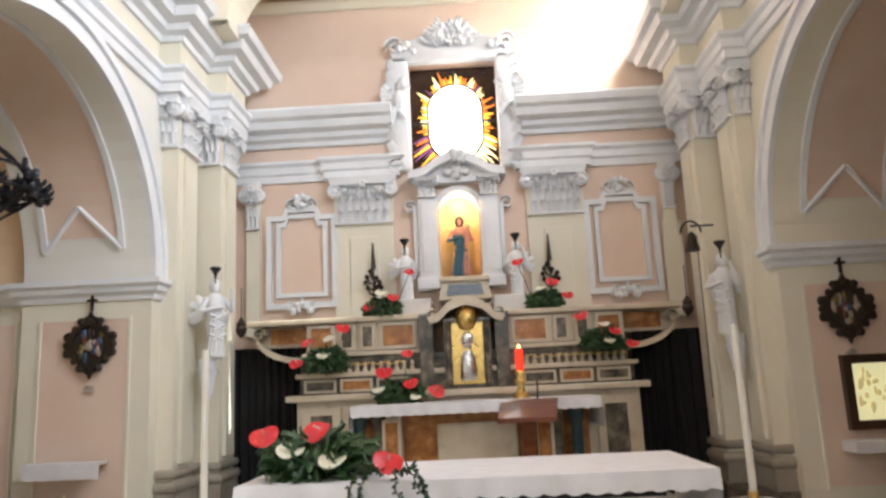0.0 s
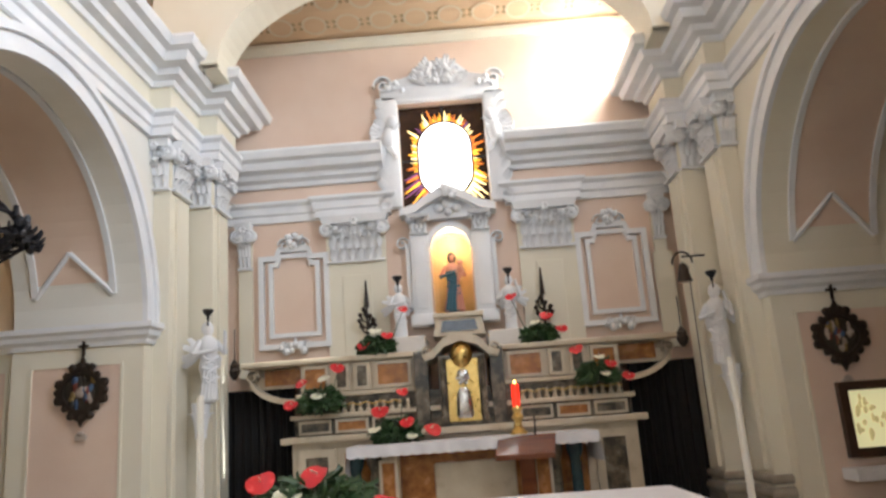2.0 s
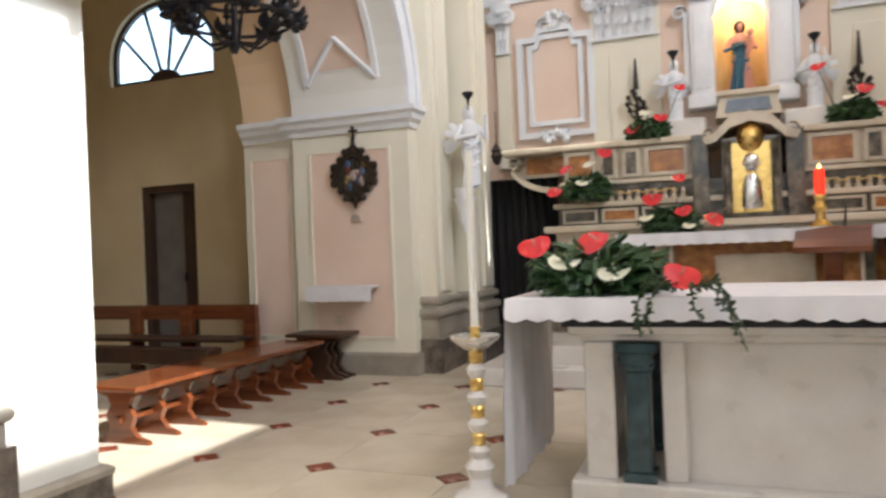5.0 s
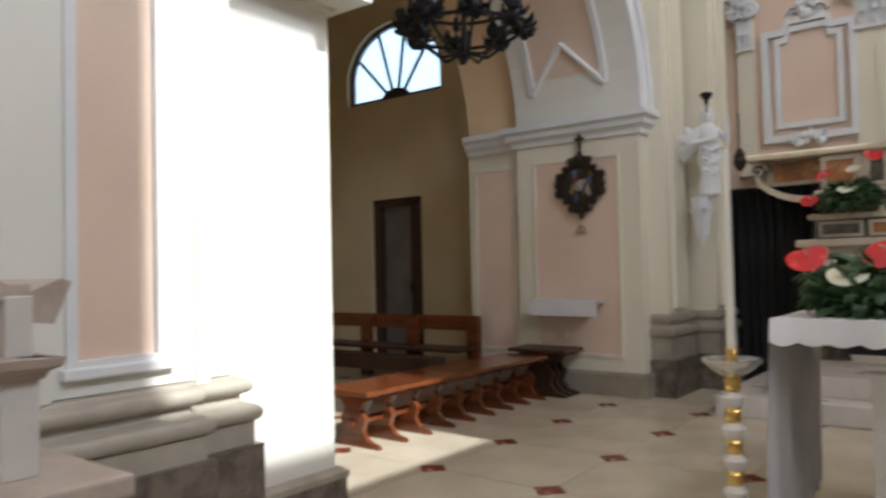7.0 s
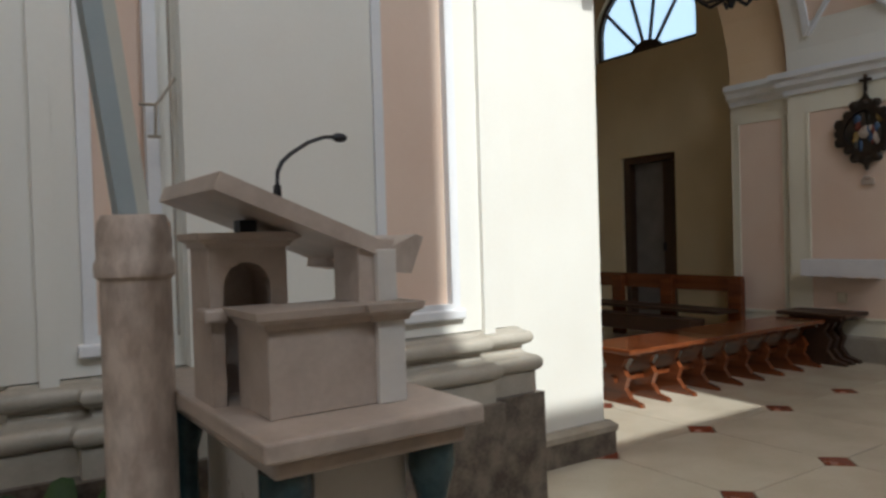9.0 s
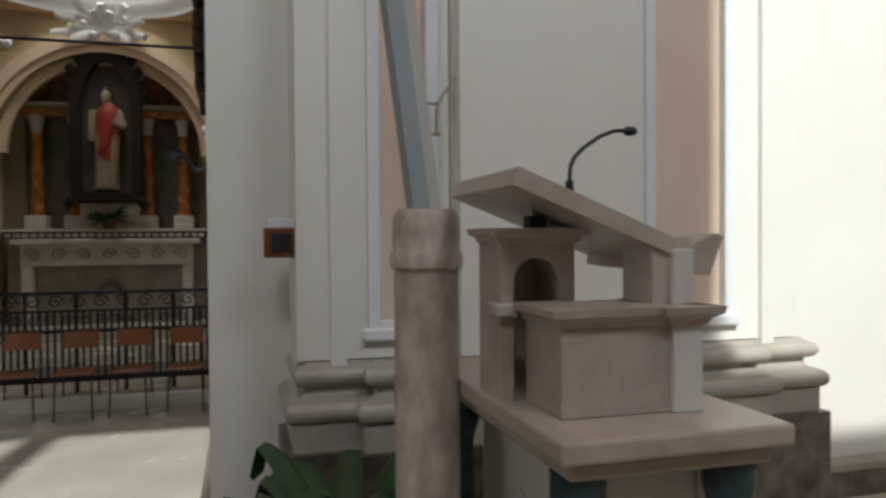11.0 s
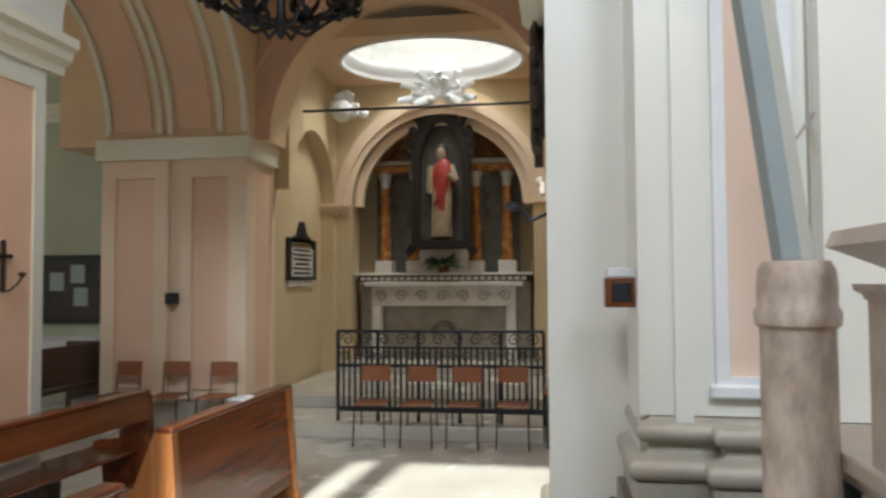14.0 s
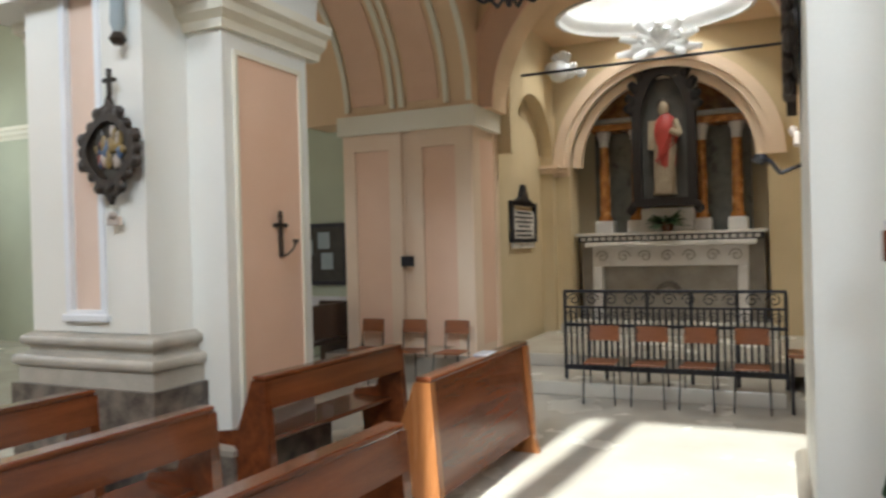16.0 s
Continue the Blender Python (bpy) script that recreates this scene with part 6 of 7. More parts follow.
part("temple_arch", bm, MAUVE, am)
part("arch_back", bx(0.0, 0.03, ya, yb, 0.98, 1.335), MAUVE, am)
bm = sweep(bmesh.new(), [(0.0, ya), (0.15, ya), (0.15, yb), (0.0, yb)], [(-0.05, 0), (0.006, 0), (0.012, 0.012), (0.028, 0.02), (0.032, 0.034), (-0.05, 0.034)], 1.333, 1)
part("arch_cornice", bm, MAUVE, am)
part("arch_cap", bx(0.005, 0.145, ya + 0.01, yb - 0.01, 1.35, 1.362), MAUVE, am)
part("arch_band", bx(0.1, 0.175, ya - 0.02, yc - hw + 0.004, 1.17, 1.20, 0.006), MAUVE, am)
part("desk_post", bx(0.18, 0.31, 0.02, 0.115, 1.2, 1.345, 0.004), MAUVE, am)
part("desk_pilaster", bx(0.30, 0.325, 0.06, 0.11, 1.2, 1.32, 0.003), MARBLE, am)
bm = bmesh.new()
prism(bm, [(-0.30, 1.452), (0.12, 1.285), (0.13, 1.318), (-0.285, 1.488)], "x", -0.14, 0.32)
prism(bm, [(0.09, 1.272), (0.15, 1.262), (0.185, 1.345), (0.165, 1.352), (0.10, 1.325)], "x", -0.143, 0.323)
part("reading_desk", bm, MAUVE, am, "sloping marble reading desk")
part("cable_box", bx(0.1, 0.14, -0.19, -0.15, 1.36, 1.395), IRON, am)
mic = part("microphone", tube(bmesh.new(), [(0.21, -0.125, 1.40), (0.21, -0.125, 1.47), (0.208, -0.122, 1.50), (0.2, -0.108, 1.523), (0.185, -0.08, 1.545), (0.15, -0.02, 1.578), (0.12, 0.035, 1.597), (0.105, 0.07, 1.60)], 0.005, 6), IRON, am)
part("microphone_socket", rod(bmesh.new(), (0.21, -0.125, 1.40), (0.21, -0.125, 1.47), 0.011, 0.009, 8), IRON, mic)
part("microphone_head", ball(bmesh.new(), (0.102, 0.085, 1.60), (0.012, 0.022, 0.012), seg=8), IRON, mic)
# stone column with a leaning board
sc = thing("stone_column", (-2.27, 0.895, 0), "short pitted stone column with a ringed top", "column")
part("shaft", lathe(bmesh.new(), [(0.10, 0), (0.10, 0.04), (0.088, 0.06), (0.084, 1.26), (0.095, 1.27), (0.097, 1.30), (0.088, 1.315), (0.09, 1.35), (0.086, 1.40), (0.075, 1.42), (0.02, 1.422)], 24), COLUMN, sc, "", True)
STRIPPAINT = material("grey_cream_paint", (0.56, 0.56, 0.50), (0.50, 0.50, 0.44), 0.5, 3, 0.05)
lbd = thing("leaning_beam", (-2.27, 0.895, 1.423), "tall grey and cream painted beam leaning over the column", "beam")
part("beam", prism(bmesh.new(), [(-0.04, 0), (0.004, 0), (-0.233, 1.9), (-0.28, 1.9)], "y", -0.03, 0.05), GREY, lbd)
part("edge_strip", prism(bmesh.new(), [(0.004, 0), (0.035, 0), (-0.20, 1.9), (-0.233, 1.9)], "y", -0.024, 0.05), STRIPPAINT, lbd)
for o in list(lbd.children):
    o.matrix_basis = Matrix.Rotation(radians(90), 4, "Z")
ob = thing("wall_hook", (-3.04, 1.12, 1.72), "bent grey wire hook on the pilaster", "hook")
part("wire", tube(bmesh.new(), [(0.0, 0.075, 0.215), (0.05, 0.065, 0.205), (0.05, 0.035, 0.16), (0.05, 0.0, 0.11), (0.05, -0.004, 0.0)], 0.006, 6), STONE, ob)
for y0, y1, z in ((-0.055, 0.002, 0.11), (-0.03, 0.012, 0.0)):
    part("wire_stub", rod(bmesh.new(), (0.05, y0, z), (0.05, y1, z), 0.006, None, 6), STONE, ob)
part("cable", rod(bmesh.new(), (0.01, 0.06, -0.7), (0.01, 0.06, 1.2), 0.005, 0.005, 5), STONE, ob)
ob = thing("wall_socket", (-3.2, 0.57, 1.335), "small brown wooden box with a white lid on the pier", "switch box")
part("box_body", bx(-0.06, 0.03, -0.06, 0.06, -0.06, 0.05, 0.006), PEW, ob)
part("face", bx(0.03, 0.034, -0.035, 0.035, -0.04, 0.03, 0.002), IRON, ob)
part("white_lid", bx(-0.06, 0.02, -0.05, 0.05, 0.05, 0.085, 0.004), CLOTH, ob)
# plant on the floor behind the ambo
pl = thing("potted_plant", (-2.56, 0.71, 0), "leafy dark green pot plant behind the column", "plant")
part("pot", lathe(bmesh.new(), [(0.10, 0), (0.11, 0.02), (0.15, 0.24), (0.16, 0.27), (0.14, 0.27), (0.12, 0.22)], 16), BRONZE, pl)
rng = random.Random(5)
for k in range(34):
    t = rng.uniform(0, 6.28)
    up = rng.uniform(0.9, 2.6)
    bm = leaf_strip(bmesh.new(), (0.05 * math.cos(t), 0.05 * math.sin(t), 0.22), (math.cos(t), math.sin(t), up), (math.cos(t) * 0.6, math.sin(t) * 0.6, -0.8), 0.085, rng.uniform(0.32, 0.46), 0.35, 6)
    part("leaf", bm, LEAF, pl, "", True)
pl.scale = (1.25, 1.25, 1.5)

# ---- chapel things ----
cs2 = thing("chapel_platform", (-8.0, -1.2, -0.2), "two low grey marble steps of the chapel", "steps")
part("step", bx(-3.6, 0.42, -1.42, 1.42, 0, 0.14, 0.01), SLAB, cs2)
part("step", bx(-3.6, -0.5, -1.70, 1.70, 0.14, 0.28, 0.01), SLAB, cs2)
ca = thing("chapel_altar", (-10.95, -1.24, 0.08), "white carved chapel altar with amber columns", "altar")
part("altar_step", bx(-0.6, 0.6, -1.4, 1.4, 0, 0.14, 0.01), SLAB, ca)
part("table_slab", bx(-0.6, 0.12, -1.15, 1.15, 1.2, 1.27, 0.012), MARBLE, ca)
part("dark_frieze", bx(-0.62, 0.05, -1.25, 1.25, 1.27, 1.36), IRON, ca)
for k in range(25):
    part("frieze_tile", bx(0.051, 0.06, -1.22 + 0.098 * k, -1.15 + 0.098 * k, 1.29, 1.34), MARBLE, ca)
part("upper_ledge", bx(-0.62, 0.08, -1.3, 1.3, 1.36, 1.40, 0.01), MARBLE, ca)
fr = part("altar_front", bx(-0.5, 0.06, -1.05, 1.05, 0.92, 1.2, 0.008), MARBLE, ca, "white carved marble front")
for k in range(7):
    y = -0.9 + 0.3 * k
    bm = scroll(bmesh.new(), (y, 1.06, 0.06), 0.10, 1 if k % 2 else -1, "x", 0.03)
    part("carved_scroll", bm, STONE, fr)
part("recess_back", bx(-0.5, -0.12, -0.95, 0.95, 0.14, 0.92), STONE, ca)
part("front_arch", strip(bmesh.new(), arc(0, 0.5, 0.12, 0, 180, 12), arc(0, 0.5, 0.2, 0, 180, 12), "x", -0.12, -0.06), PLINTH, ca)
for sy in (-1, 1):
    part("altar_leg", bx(-0.1, 0.06, sy * 0.98 - 0.07, sy * 0.98 + 0.07, 0.14, 0.92, 0.02), MARBLE, ca)
    part("flank", bx(-0.55, -0.15, min(sy * 1.05, sy * 1.25), max(sy * 1.05, sy * 1.25), 0.14, 1.27), STONE, ca)
    for u in (0.45, 0.92):
        part("column_pedestal", bx(-0.45, -0.15, sy * u - 0.13, sy * u + 0.13, 1.40, 1.58, 0.015), MARBLE, ca)
        part("column_shaft", lathe(bmesh.new(), [(0.10, 0), (0.10, 0.05), (0.078, 0.08), (0.076, 0.5), (0.066, 1.1)], 14, at=(-0.3, sy * u, 1.58)), AMBERMARBLE, ca, "amber marble column", True)
        part("column_capital", lathe(bmesh.new(), [(0.066, 0), (0.075, 0.03), (0.068, 0.05), (0.09, 0.15), (0.105, 0.18), (0.105, 0.22)], 10, at=(-0.3, sy * u, 2.68)), MARBLE, ca, "", True)
    lo, hi = sorted((sy * 0.32, sy * 1.1))
    part("retable_field", bx(-0.62, -0.5, lo, hi, 1.40, 2.9), material("grey_green_marble", (0.2, 0.2, 0.17), (0.1, 0.1, 0.09), 0.3, 6, 0.03), ca)
    part("entablature", bx(-0.6, -0.14, lo, hi, 2.9, 3.0, 0.015), AMBERMARBLE, ca, "brown amber marble frieze")
    part("entablature_cornice", bx(-0.6, -0.08, lo, hi, 3.0, 3.07, 0.02), STONE, ca)
    part("spandrel", prism(bmesh.new(), [(sy * 0.40, 3.07), (sy * 1.24, 3.07), (sy * 1.08, 3.3), (sy * 0.82, 3.5), (sy * 0.40, 3.68)], "x", -0.6, -0.5), AMBERMARBLE, ca, "amber marble spandrel")
part("plinth_shelf", bx(-0.55, -0.05, -0.36, 0.36, 1.40, 1.74, 0.02), MARBLE, ca)
pf = thing("altar_painting", (-10.92, -1.24, 1.83), "tall dark carved frame round a statue in a red robe", "painting")
outl = [(-0.42, 0), (0.42, 0), (0.42, 1.2)] + [(0.42 * math.cos(radians(t)), 1.2 + 0.62 * math.sin(radians(t)) ** 1.25) for t in range(15, 180, 15)] + [(-0.42, 1.2)]
inl = [(u * 0.72, 0.1 + (v - 0.1) * 0.88 if v > 0 else 0.1) for u, v in outl]
BLACKWOOD = material("blackened_carved_wood", (0.018, 0.010, 0.007), (0.008, 0.005, 0.004), 0.8, 14, 0.4)
part("carved_frame", strip(bmesh.new(), inl, outl, "x", -0.05, 0.16, True), BLACKWOOD, pf)
for k, (u, v) in enumerate(outl):
    part("frame_leaf", leaf_strip(ball(bmesh.new(), (0.14, u, v), (0.04, 0.06, 0.07), seg=7), (0.14, u, v), (0, u * 1.5, v - 0.8), (1, 0, 0), 0.12, 0.13, 0.3), BLACKWOOD, pf)
part("backing", prism(bmesh.new(), inl, "x", -0.05, 0.0), material("dusky_niche_paint", (0.10, 0.09, 0.075), (0.05, 0.045, 0.04), 0.6, 6, 0.1), pf)
bm = lathe(bmesh.new(), [(0.16, 0), (0.15, 0.1), (0.14, 0.5), (0.17, 0.75), (0.12, 0.92), (0.05, 0.96)], 14, m=Matrix.Translation((0.06, 0.0, 0.14)) @ Matrix.Diagonal((0.5, 1, 1, 1)))
DULL = material("dull_cream_paint", (0.40, 0.32, 0.22), (0.25, 0.19, 0.13), 0.6, 8, 0.1)
st = part("statue", bm, DULL, pf, "cream robed painted statue", True)
bm = lathe(bmesh.new(), [(0.08, 0), (0.13, 0.1), (0.13, 0.3), (0.17, 0.5), (0.11, 0.66), (0.04, 0.72)], 12, m=Matrix.Translation((0.10, 0.03, 0.42)) @ Matrix.Diagonal((0.5, 1, 1, 1)))
part("mantle", bm, material("red_mantle_paint", (0.40, 0.04, 0.03), (0.24, 0.025, 0.018), 0.5, 8, 0.1), pf, "red mantle", True)
ball_bm = ball(bmesh.new(), (0.08, 0.0, 1.2), (0.07, 0.075, 0.1), seg=10)
part("statue_head", ball_bm, DULL, pf)
part("statue_hair", ball(bmesh.new(), (0.05, 0.0, 1.24), (0.07, 0.09, 0.1), seg=10), BRONZE, pf)
part("robe_fold", rod(bmesh.new(), (0.13, 0.12, 1.0), (0.13, 0.08, 0.3), 0.035, 0.05, 8), DULL, pf)
part("robe_sleeve", rod(bmesh.new(), (0.10, -0.15, 1.05), (0.12, -0.17, 0.7), 0.05, 0.04, 8), DULL, pf)
for k in range(6):
    a0 = -0.14 + 0.05 * k
    part("robe_fold", rod(bmesh.new(), (0.14, a0 * 0.7, 0.16), (0.13, a0 + 0.05, 0.75), 0.03, 0.014, 6), DULL, pf)
    part("mantle_fold", rod(bmesh.new(), (0.165, -0.1 + 0.03 * k, 0.55 + 0.05 * k), (0.16, 0.13, 0.75 + 0.055 * k), 0.022, 0.012, 6), bpy.data.materials["red_mantle_paint"], pf)
part("raised_arm", tube(bmesh.new(), [(0.1, 0.15, 1.05), (0.16, 0.22, 0.86), (0.2, 0.1, 0.92)], 0.038, 8), DULL, pf)
pf.scale = (1, 1.02, 1.13)
bq = thing("altar_plant", (-10.98, -1.24, 1.485), "dark leafy plant on the chapel altar", "plant")
rng = random.Random(9)
part("pot", lathe(bmesh.new(), [(0.07, 0), (0.1, 0.12), (0.09, 0.13)], 12), PEW, bq)
bm = bmesh.new()
for k in range(70):
    t = rng.uniform(0, 6.28)
    leaf_strip(bm, (0, 0, 0.1), (math.cos(t), math.sin(t), rng.uniform(-0.1, 1.3)), (math.cos(t), math.sin(t), -0.6), 0.05, rng.uniform(0.2, 0.36), 0.3, 4)
part("leaves", bm, LEAF, bq)["kind"] = "stuff"
# stucco burst over the recess, tie rod, corner angel
bm = bmesh.new()
for k in range(15):
    t = radians(-25 + 230 * k / 14)
    leaf_strip(bm, (-10.66, -1.22, 4.0), (0.2, 1.4 * math.cos(t), math.sin(t)), (1, 0, -0.3), 0.11, (0.30 + 0.14 * (k % 2)) * (1 + 0.6 * abs(math.cos(t))), 0.55)
for u, v in ((-0.3, 0.1), (0.3, 0.12), (0, 0.25), (-0.15, -0.05), (0.16, -0.02), (0.5, -0.05), (-0.5, -0.05)):
    ball(bm, (-10.58, -1.22 + u * 0.8, 3.98 + v), (0.05, 0.06, 0.05), seg=8)
structure("trim_stucco_glory", bm, WHITE, "white stucco glory of clouds and rays", True)
bm = bmesh.new()
for u, v, r in ((0, 0, 0.16), (0.05, 0.2, 0.09), (-0.12, 0.05, 0.1), (0.14, -0.02, 0.1), (0.3, -0.05, 0.07)):
    ball(bm, (-10.3, -2.55 + u, 3.75 + v), (r * 0.7, r, r), seg=8)
for k in range(6):
    leaf_strip(bm, (-10.3, -2.5, 3.8), (0.2, math.cos(k), abs(math.sin(k))), (1, 0, 0), 0.1, 0.26, 0.2)
structure("trim_stucco_putto_cloud", bm, WHITE, "white stucco cloud cluster on the chapel corner", True)
ob = thing("tie_rod", (-9.3, -1.2, 3.52), "dark iron tie rod across the chapel", "tie rod")
part("rod", rod(bmesh.new(), (0, -1.75, 0), (0, 1.75, 0), 0.018, 0.018, 8), IRON, ob)
ob = thing("memorial_plaque", (-9.72, -2.965, 1.30), "white marble memorial plaque with dark carved crest", "plaque")
part("tablet", bx(-0.3, 0.3, 0, 0.03, 0, 0.5, 0.006), MARBLE, ob)
part("border", frame_ring(bmesh.new(), -0.34, 0.34, 0.08, 0.62, "y", 0.0, 0.05, 0.05), IRON, ob)
part("crest", prism(bmesh.new(), [(-0.34, 0.58), (0.34, 0.58), (0.1, 0.68), (0.03, 0.85), (-0.03, 0.85), (-0.1, 0.68)], "y", 0.0, 0.05), IRON, ob)
for k, w in enumerate((0.2, 0.24, 0.22, 0.16, 0.22, 0.2, 0.12)):
    part("text_bar", bx(-w, w, 0.03, 0.034, 0.46 - 0.06 * k, 0.485 - 0.06 * k), IRON, ob)
ob.scale = (1.55, 1, 1.0)
# iron rail
rl = thing("chapel_railing", (-7.78, -0.82, -0.06), "black wrought iron chapel railing with scroll band", "railing")
part("top_rail", bx(-0.025, 0.025, -1.06, 1.06, 0.90, 0.93, 0.005), IRON, rl)
part("band_rail", bx(-0.02, 0.02, -1.06, 1.06, 0.74, 0.76), IRON, rl)
part("bottom_rail", bx(-0.02, 0.02, -1.06, 1.06, 0.1, 0.15), IRON, rl)
part("middle_rail", bx(-0.02, 0.02, -1.06, 1.06, 0.55, 0.58), IRON, rl)
for k in range(15):
    part("scroll", scroll(bmesh.new(), (-0.98 + 0.14 * k, 0.66, -0.012), 0.06, 1 if k % 2 else -1, "x", 0.024), IRON, rl)
for k in range(11):
    part("scroll", scroll(bmesh.new(), (-0.95 + 0.19 * k, 0.83, -0.012), 0.075, 1 if k % 2 else -1, "x", 0.024), IRON, rl)
for k in range(36):
    part("bar", rod(bmesh.new(), (0, -1.05 + 0.06 * k, 0.0 if k % 7 == 0 else 0.12), (0, -1.05 + 0.06 * k, 0.9 if k % 7 == 0 else 0.75), 0.013 if k % 7 else 0.02, None, 6), IRON, rl)


def chair():
    ch = thing("chair", (0, 0, 0), "stacking chair with orange plywood seat and black steel legs", "chair", "chapel chairs")
    part("seat", bx(-0.2, 0.2, -0.2, 0.2, 0.44, 0.46, 0.008), CHAIRWOOD, ch)
    bm = bmesh.new()
    rows2 = []
    for i in range(9):
        u = -0.2 + 0.05 * i
        dy = 0.20 + 0.03 * (1 - (u / 0.2) ** 2)
        rows2.append([bm.verts.new((u, dy, 0.66)), bm.verts.new((u, dy + 0.03, 0.83)), bm.verts.new((u, dy + 0.042, 0.83)), bm.verts.new((u, dy + 0.012, 0.66))])
    for a, b in zip(rows2, rows2[1:]):
        for j in range(4):
            bm.faces.new((a[j], b[j], b[(j + 1) % 4], a[(j + 1) % 4]))
    bm.faces.new(rows2[0]), bm.faces.new(rows2[-1][::-1])
    part("backrest", bm, CHAIRWOOD, ch)
    for u in (-0.19, 0.19):
        part("leg", rod(bmesh.new(), (u, -0.19, 0.44), (u * 1.08, -0.22, 0), 0.011), IRON, ch)
        part("leg", tube(bmesh.new(), [(u * 1.08, 0.24, 0), (u, 0.19, 0.45), (u, 0.235, 0.8)], 0.011), IRON, ch)
    return ch


ch = chair()
ch.matrix_basis = pose(-7.42, -1.42, -0.2, 0, 0, 92)
ch.scale = (0.74, 0.80, 0.87)
for x, y, t in ((-7.42, -0.96, 90), (-7.42, -0.52, 88), (-7.44, -0.06, 91), (-7.62, -3.12, 90), (-7.62, -3.64, 94), (-7.6, -4.2, 86)):
    copy_thing(ch, pose(x, y, -0.2, 0, 0, t))
ob = thing("folding_stool", (-7.55, 0.42, -0.2), "small wooden folding stool beside the railing", "stool")
part("seat", bx(-0.2, 0.2, -0.18, 0.18, 0.5, 0.53, 0.006), CHAIRWOOD, ob)
for v in (-0.15, 0.15):
    part("leg", rod(bmesh.new(), (-0.18, v, 0.5), (0.18, v, 0.0), 0.015), IRON, ob)
    part("leg", rod(bmesh.new(), (0.18, v, 0.5), (-0.18, v, 0.0), 0.015), IRON, ob)
ob = thing("collection_box", (-7.94, -3.78, 1.2), "small black metal box on the chapel pier", "box")
part("body", bx(0, 0.06, -0.07, 0.07, -0.07, 0.05, 0.006), IRON, ob)
# crucifix lamp on the pier
ob = thing("wall_crucifix", (-4.24, -2.83, 1.42), "dark wooden crucifix with a small lamp bracket", "crucifix")
part("upright", bx(-0.022, 0.022, 0, 0.04, -0.18, 0.34, 0.004), BRONZE, ob)
part("crossbar", bx(-0.1, 0.1, 0, 0.04, 0.18, 0.225, 0.004), BRONZE, ob)
for u, v in ((0, 0.35), (-0.105, 0.2), (0.105, 0.2)):
    part("finial", ball(bmesh.new(), (u, 0.02, v), 0.028, seg=7), BRONZE, ob)
part("lamp_arm", tube(bmesh.new(), [(0, 0.03, -0.17), (0.0, 0.1, -0.16), (-0.08, 0.14, -0.08), (-0.13, 0.14, -0.02)], 0.012), BRONZE, ob)
part("lamp_cup", lathe(bmesh.new(), [(0.01, 0), (0.035, 0.03), (0.04, 0.06)], 8, at=(-0.13, 0.14, -0.03)), BRONZE, ob)
ob.scale = (0.55, 0.55, 0.55)
ob = thing("wall_ornament", (-3.33, -3.24, 2.62), "slim blue grey painted wall figure with dark foot", "ornament")
part("drapery", lathe(bmesh.new(), [(0.025, 0), (0.045, 0.08), (0.035, 0.25), (0.075, 0.5), (0.06, 0.75), (0.03, 0.85)], 12), GREY, ob, "", True)
part("foot", lathe(bmesh.new(), [(0.03, -0.05), (0.05, -0.02), (0.03, 0.02)], 10), BRONZE, ob)
# sconce on the near pier's aisle side
ob = thing("wall_sconce", (-4.6, 0.3, 1.75), "small iron sconce bracket on the pier", "sconce")
part("bracket", tube(bmesh.new(), [(0, 0, 0), (0, -0.1, -0.04), (0.02, -0.16, 0.04), (0.0, -0.2, 0.02)], 0.012), IRON, ob)
part("cup", lathe(bmesh.new(), [(0.02, 0), (0.05, 0.02), (0.03, 0.05)], 10, at=(0, -0.2, 0.02)), IRON, ob)
structure("trim_rear_aisle_cornice", sweep(bmesh.new(), [(-9.3, -13.9), (-9.3, -5.0)], IMPOST, 3.5, 1), CREAM, "cream moulded cornice of the rear aisle wall")
# side altar table and picture glimpsed in the rear aisle
ob = thing("side_table", (-8.88, -5.95, -0.2), "small table with a white cloth in the rear aisle", "table")
part("top", bx(-0.35, 0.35, -0.7, 0.7, 0.82, 0.86), DARKWOOD, ob)
part("cloth", bx(-0.37, 0.37, -0.72, 0.72, 0.62, 0.87), CLOTH, ob)
for u in (-0.3, 0.3):
    for v in (-0.62, 0.62):
        part("leg", bx(u - 0.03, u + 0.03, v - 0.03, v + 0.03, 0, 0.62), DARKWOOD, ob)
ob = thing("dark_picture", (-9.29, -5.95, 1.28), "dark framed picture on the rear aisle wall", "picture")
part("frame", frame_ring(bmesh.new(), -0.5, 0.5, -0.45, 0.45, "x", 0, 0.05, 0.06), IRON, ob)
part("canvas", bx(0, 0.02, -0.44, 0.44, -0.39, 0.39), PAINT[4], ob)
for u, v in ((-0.2, 0.1), (0.15, -0.1), (0.1, 0.2)):
    part("light_patch", bx(0.02, 0.025, u - 0.1, u + 0.1, v - 0.12, v + 0.12), GREY, ob)
ob = thing("rear_pew", (-7.3, -4.98, -0.2), "dark wooden pew in the rear aisle", "pew")
part("seat", bx(-0.9, 0.9, -0.2, 0.2, 0.42, 0.46), DARKWOOD, ob)
part("backrest", bx(-0.9, 0.9, 0.2, 0.24, 0.5, 0.9), DARKWOOD, ob)
for u in (-0.85, 0.85):
    part("end_panel", bx(u - 0.03, u + 0.03, -0.2, 0.24, 0, 0.9), DARKWOOD, ob)

# ---- nave pews ----


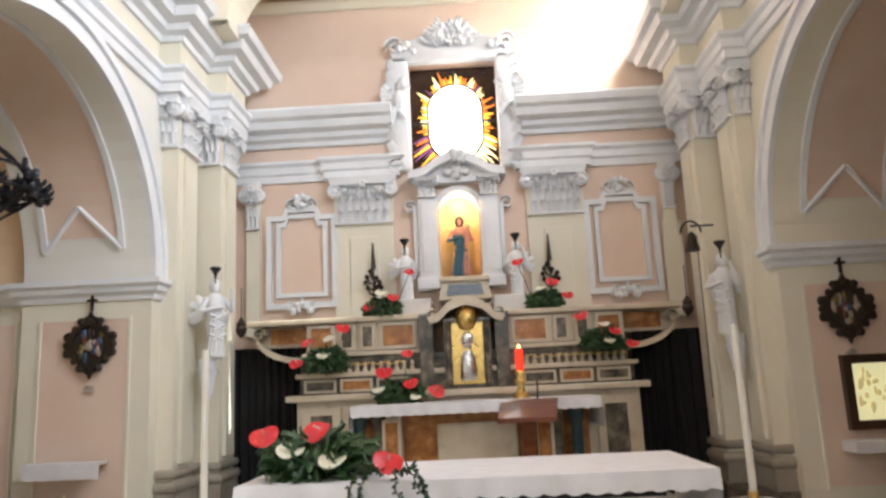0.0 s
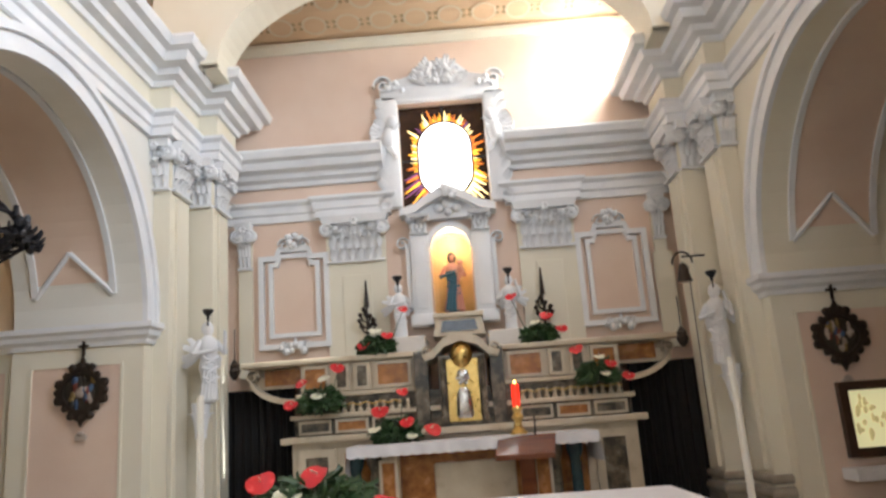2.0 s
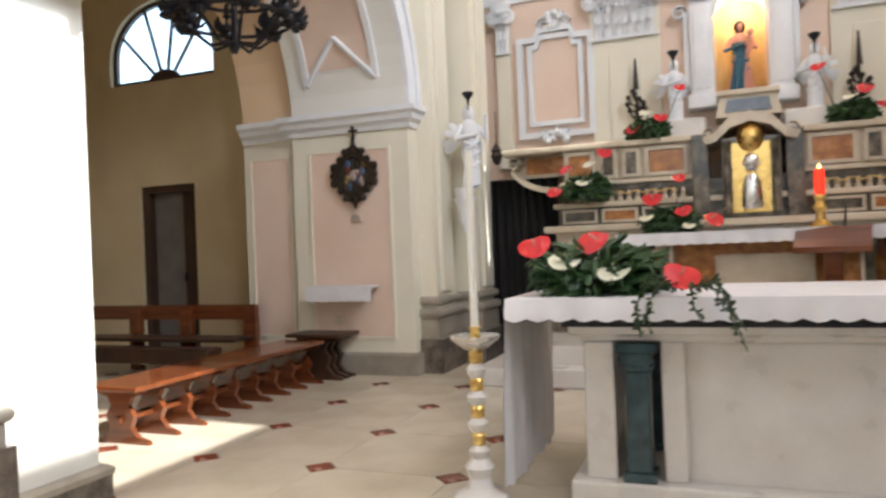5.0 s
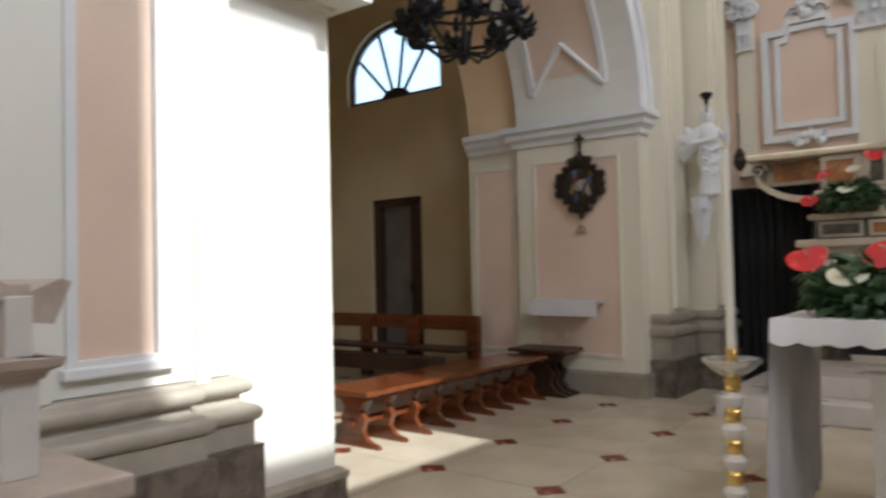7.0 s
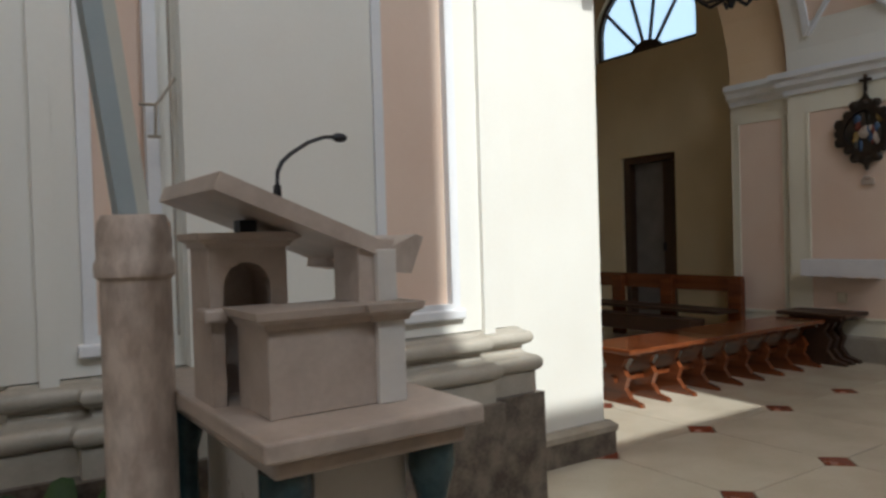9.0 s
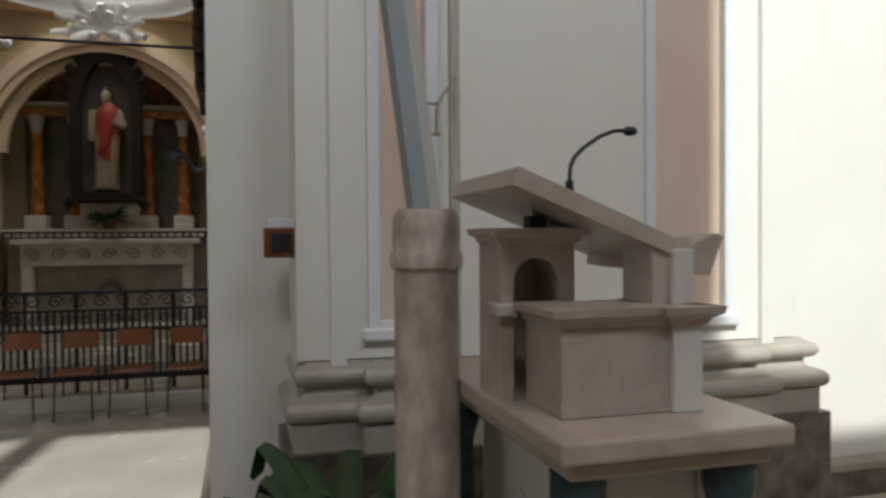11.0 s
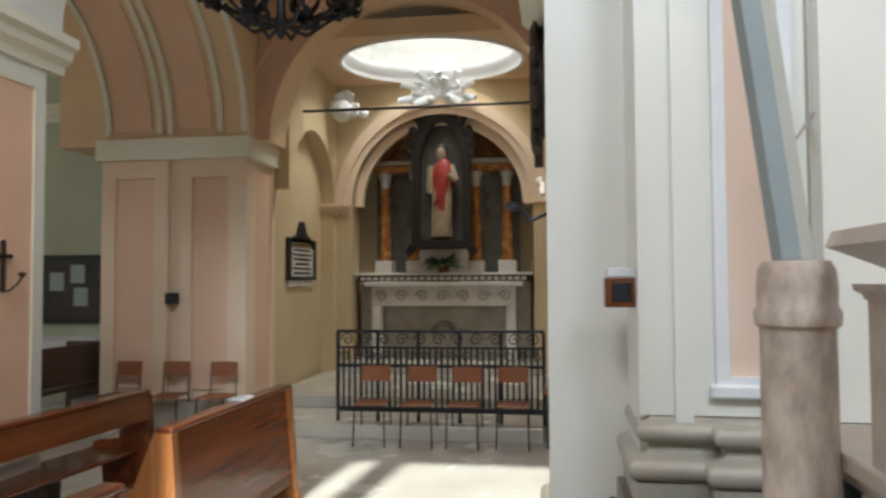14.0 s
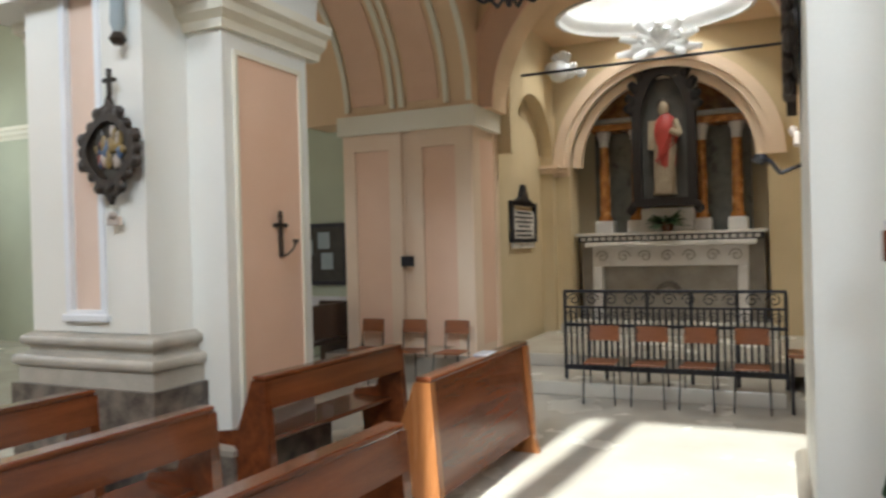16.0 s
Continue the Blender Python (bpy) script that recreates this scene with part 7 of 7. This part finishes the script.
def pew(name_label, at, x0, x1, panel, turn=0):
    """A pew whose back faces +y; panel: a closed back, otherwise an open rail."""
    ob = thing("pew", at, name_label, "pew", "nave pews", turn)
    if panel:
        part("back_panel", prism(bmesh.new(), [(0.0, 0.14), (0.03, 0.14), (-0.03, 0.80), (-0.06, 0.80)], "x", x0 + 0.03, x1 - 0.03), PEW, ob)
    else:
        part("back_rail", prism(bmesh.new(), [(0.0, 0.64), (0.03, 0.64), (-0.01, 0.80), (-0.04, 0.80)], "x", x0, x1), PEW, ob)
    part("top_rail", bx(x0 - 0.02, x1 + 0.02, -0.10, 0.0, 0.80, 0.83, 0.01), PEW, ob)
    part("seat", bx(x0, x1, -0.46, -0.08, 0.40, 0.43, 0.01), PEW, ob)
    if not panel:
        part("kneeling_board", bx(x0 + 0.05, x1 - 0.05, 0.1, 0.26, 0.16, 0.2, 0.008), DARKWOOD, ob)
    for u in (x0, x1):
        part("end_panel", prism(bmesh.new(), [(0.08, 0), (-0.46, 0), (-0.44, 0.06), (-0.34, 0.14), (-0.36, 0.36), (-0.44, 0.42), (-0.42, 0.47), (-0.22, 0.5), (-0.10, 0.8), (0.0, 0.8), (0.03, 0.4), (0.05, 0.1)][::-1], "x", u - 0.03, u + 0.03), PEWEND if panel else PEW, ob)
        if not panel:
            part("kneeler_post", bx(u - 0.025, u + 0.025, 0.08, 0.28, 0.02, 0.17), DARKWOOD, ob)
    return ob


pew("reddish varnished pew with a closed back in sunlight", (-4.83, -1.58, -0.2), -0.70, 0.85, True, -2)
pew("reddish wooden pew with an open back rail", (-4.45, -2.5, -0.2), -0.72, 0.72, False, -5)
pew("varnished wooden nave pew with a worn top rail", (-1.75, -1.35, -0.2), -1.22, 1.22, False, -4)
pew("varnished wooden nave pew in the second row", (-2.0, -2.35, -0.2), -0.98, 1.3, False, -3)
pew("varnished wooden nave pew in the third row", (-2.1, -3.3, -0.2), -1.0, 1.3, False, -3)
# bright reflection on the pew rail, put in as a thin white slab
ob = thing("white_book", (-4.85, -1.63, 0.632), "small white slab for the bright reflection on the pew rail", "book")
part("cover", bx(-0.09, 0.09, -0.05, 0.05, 0, 0.012, 0.003), CLOTH, ob)

# ---- floor pieces ----
floor_ob = bpy.data.objects["floor"]
G, GX, GY, C = 0.912, -2.555, 4.66, 0.115
h = G / 2 - 0.003
bm = prism(bmesh.new(), [(-h + C, -h), (h - C, -h), (h, -h + C), (h, h - C), (h - C, h), (-h + C, h), (-h, h - C), (-h, -h + C)], "z", -0.02, 0.0)
tile_ob = part("floor_tile", bm, TILE, floor_ob)
k = C - 0.006
bm = prism(bmesh.new(), [(-k, 0), (0, -k), (k, 0), (0, k)], "z", -0.02, 0.0)
inset_ob = part("floor_inset", bm, INSET, floor_ob)
first = True
for i in range(-8, 9):
    for j in range(-3, 6):
        cx, cy = GX + G * (i + 0.5), GY + G * (j + 0.5)
        if -9.5 < cx < 5.0 and (cx > -3.4 or cy > 3.4):
            o = tile_ob if first else new("floor_tile", tile_ob.data)
            o.parent, o.location = floor_ob, (cx, cy, 0)
            q = inset_ob if first else new("floor_inset", inset_ob.data)
            q.parent, q.location = floor_ob, (GX + G * i, GY + G * j, 0)
            first = False
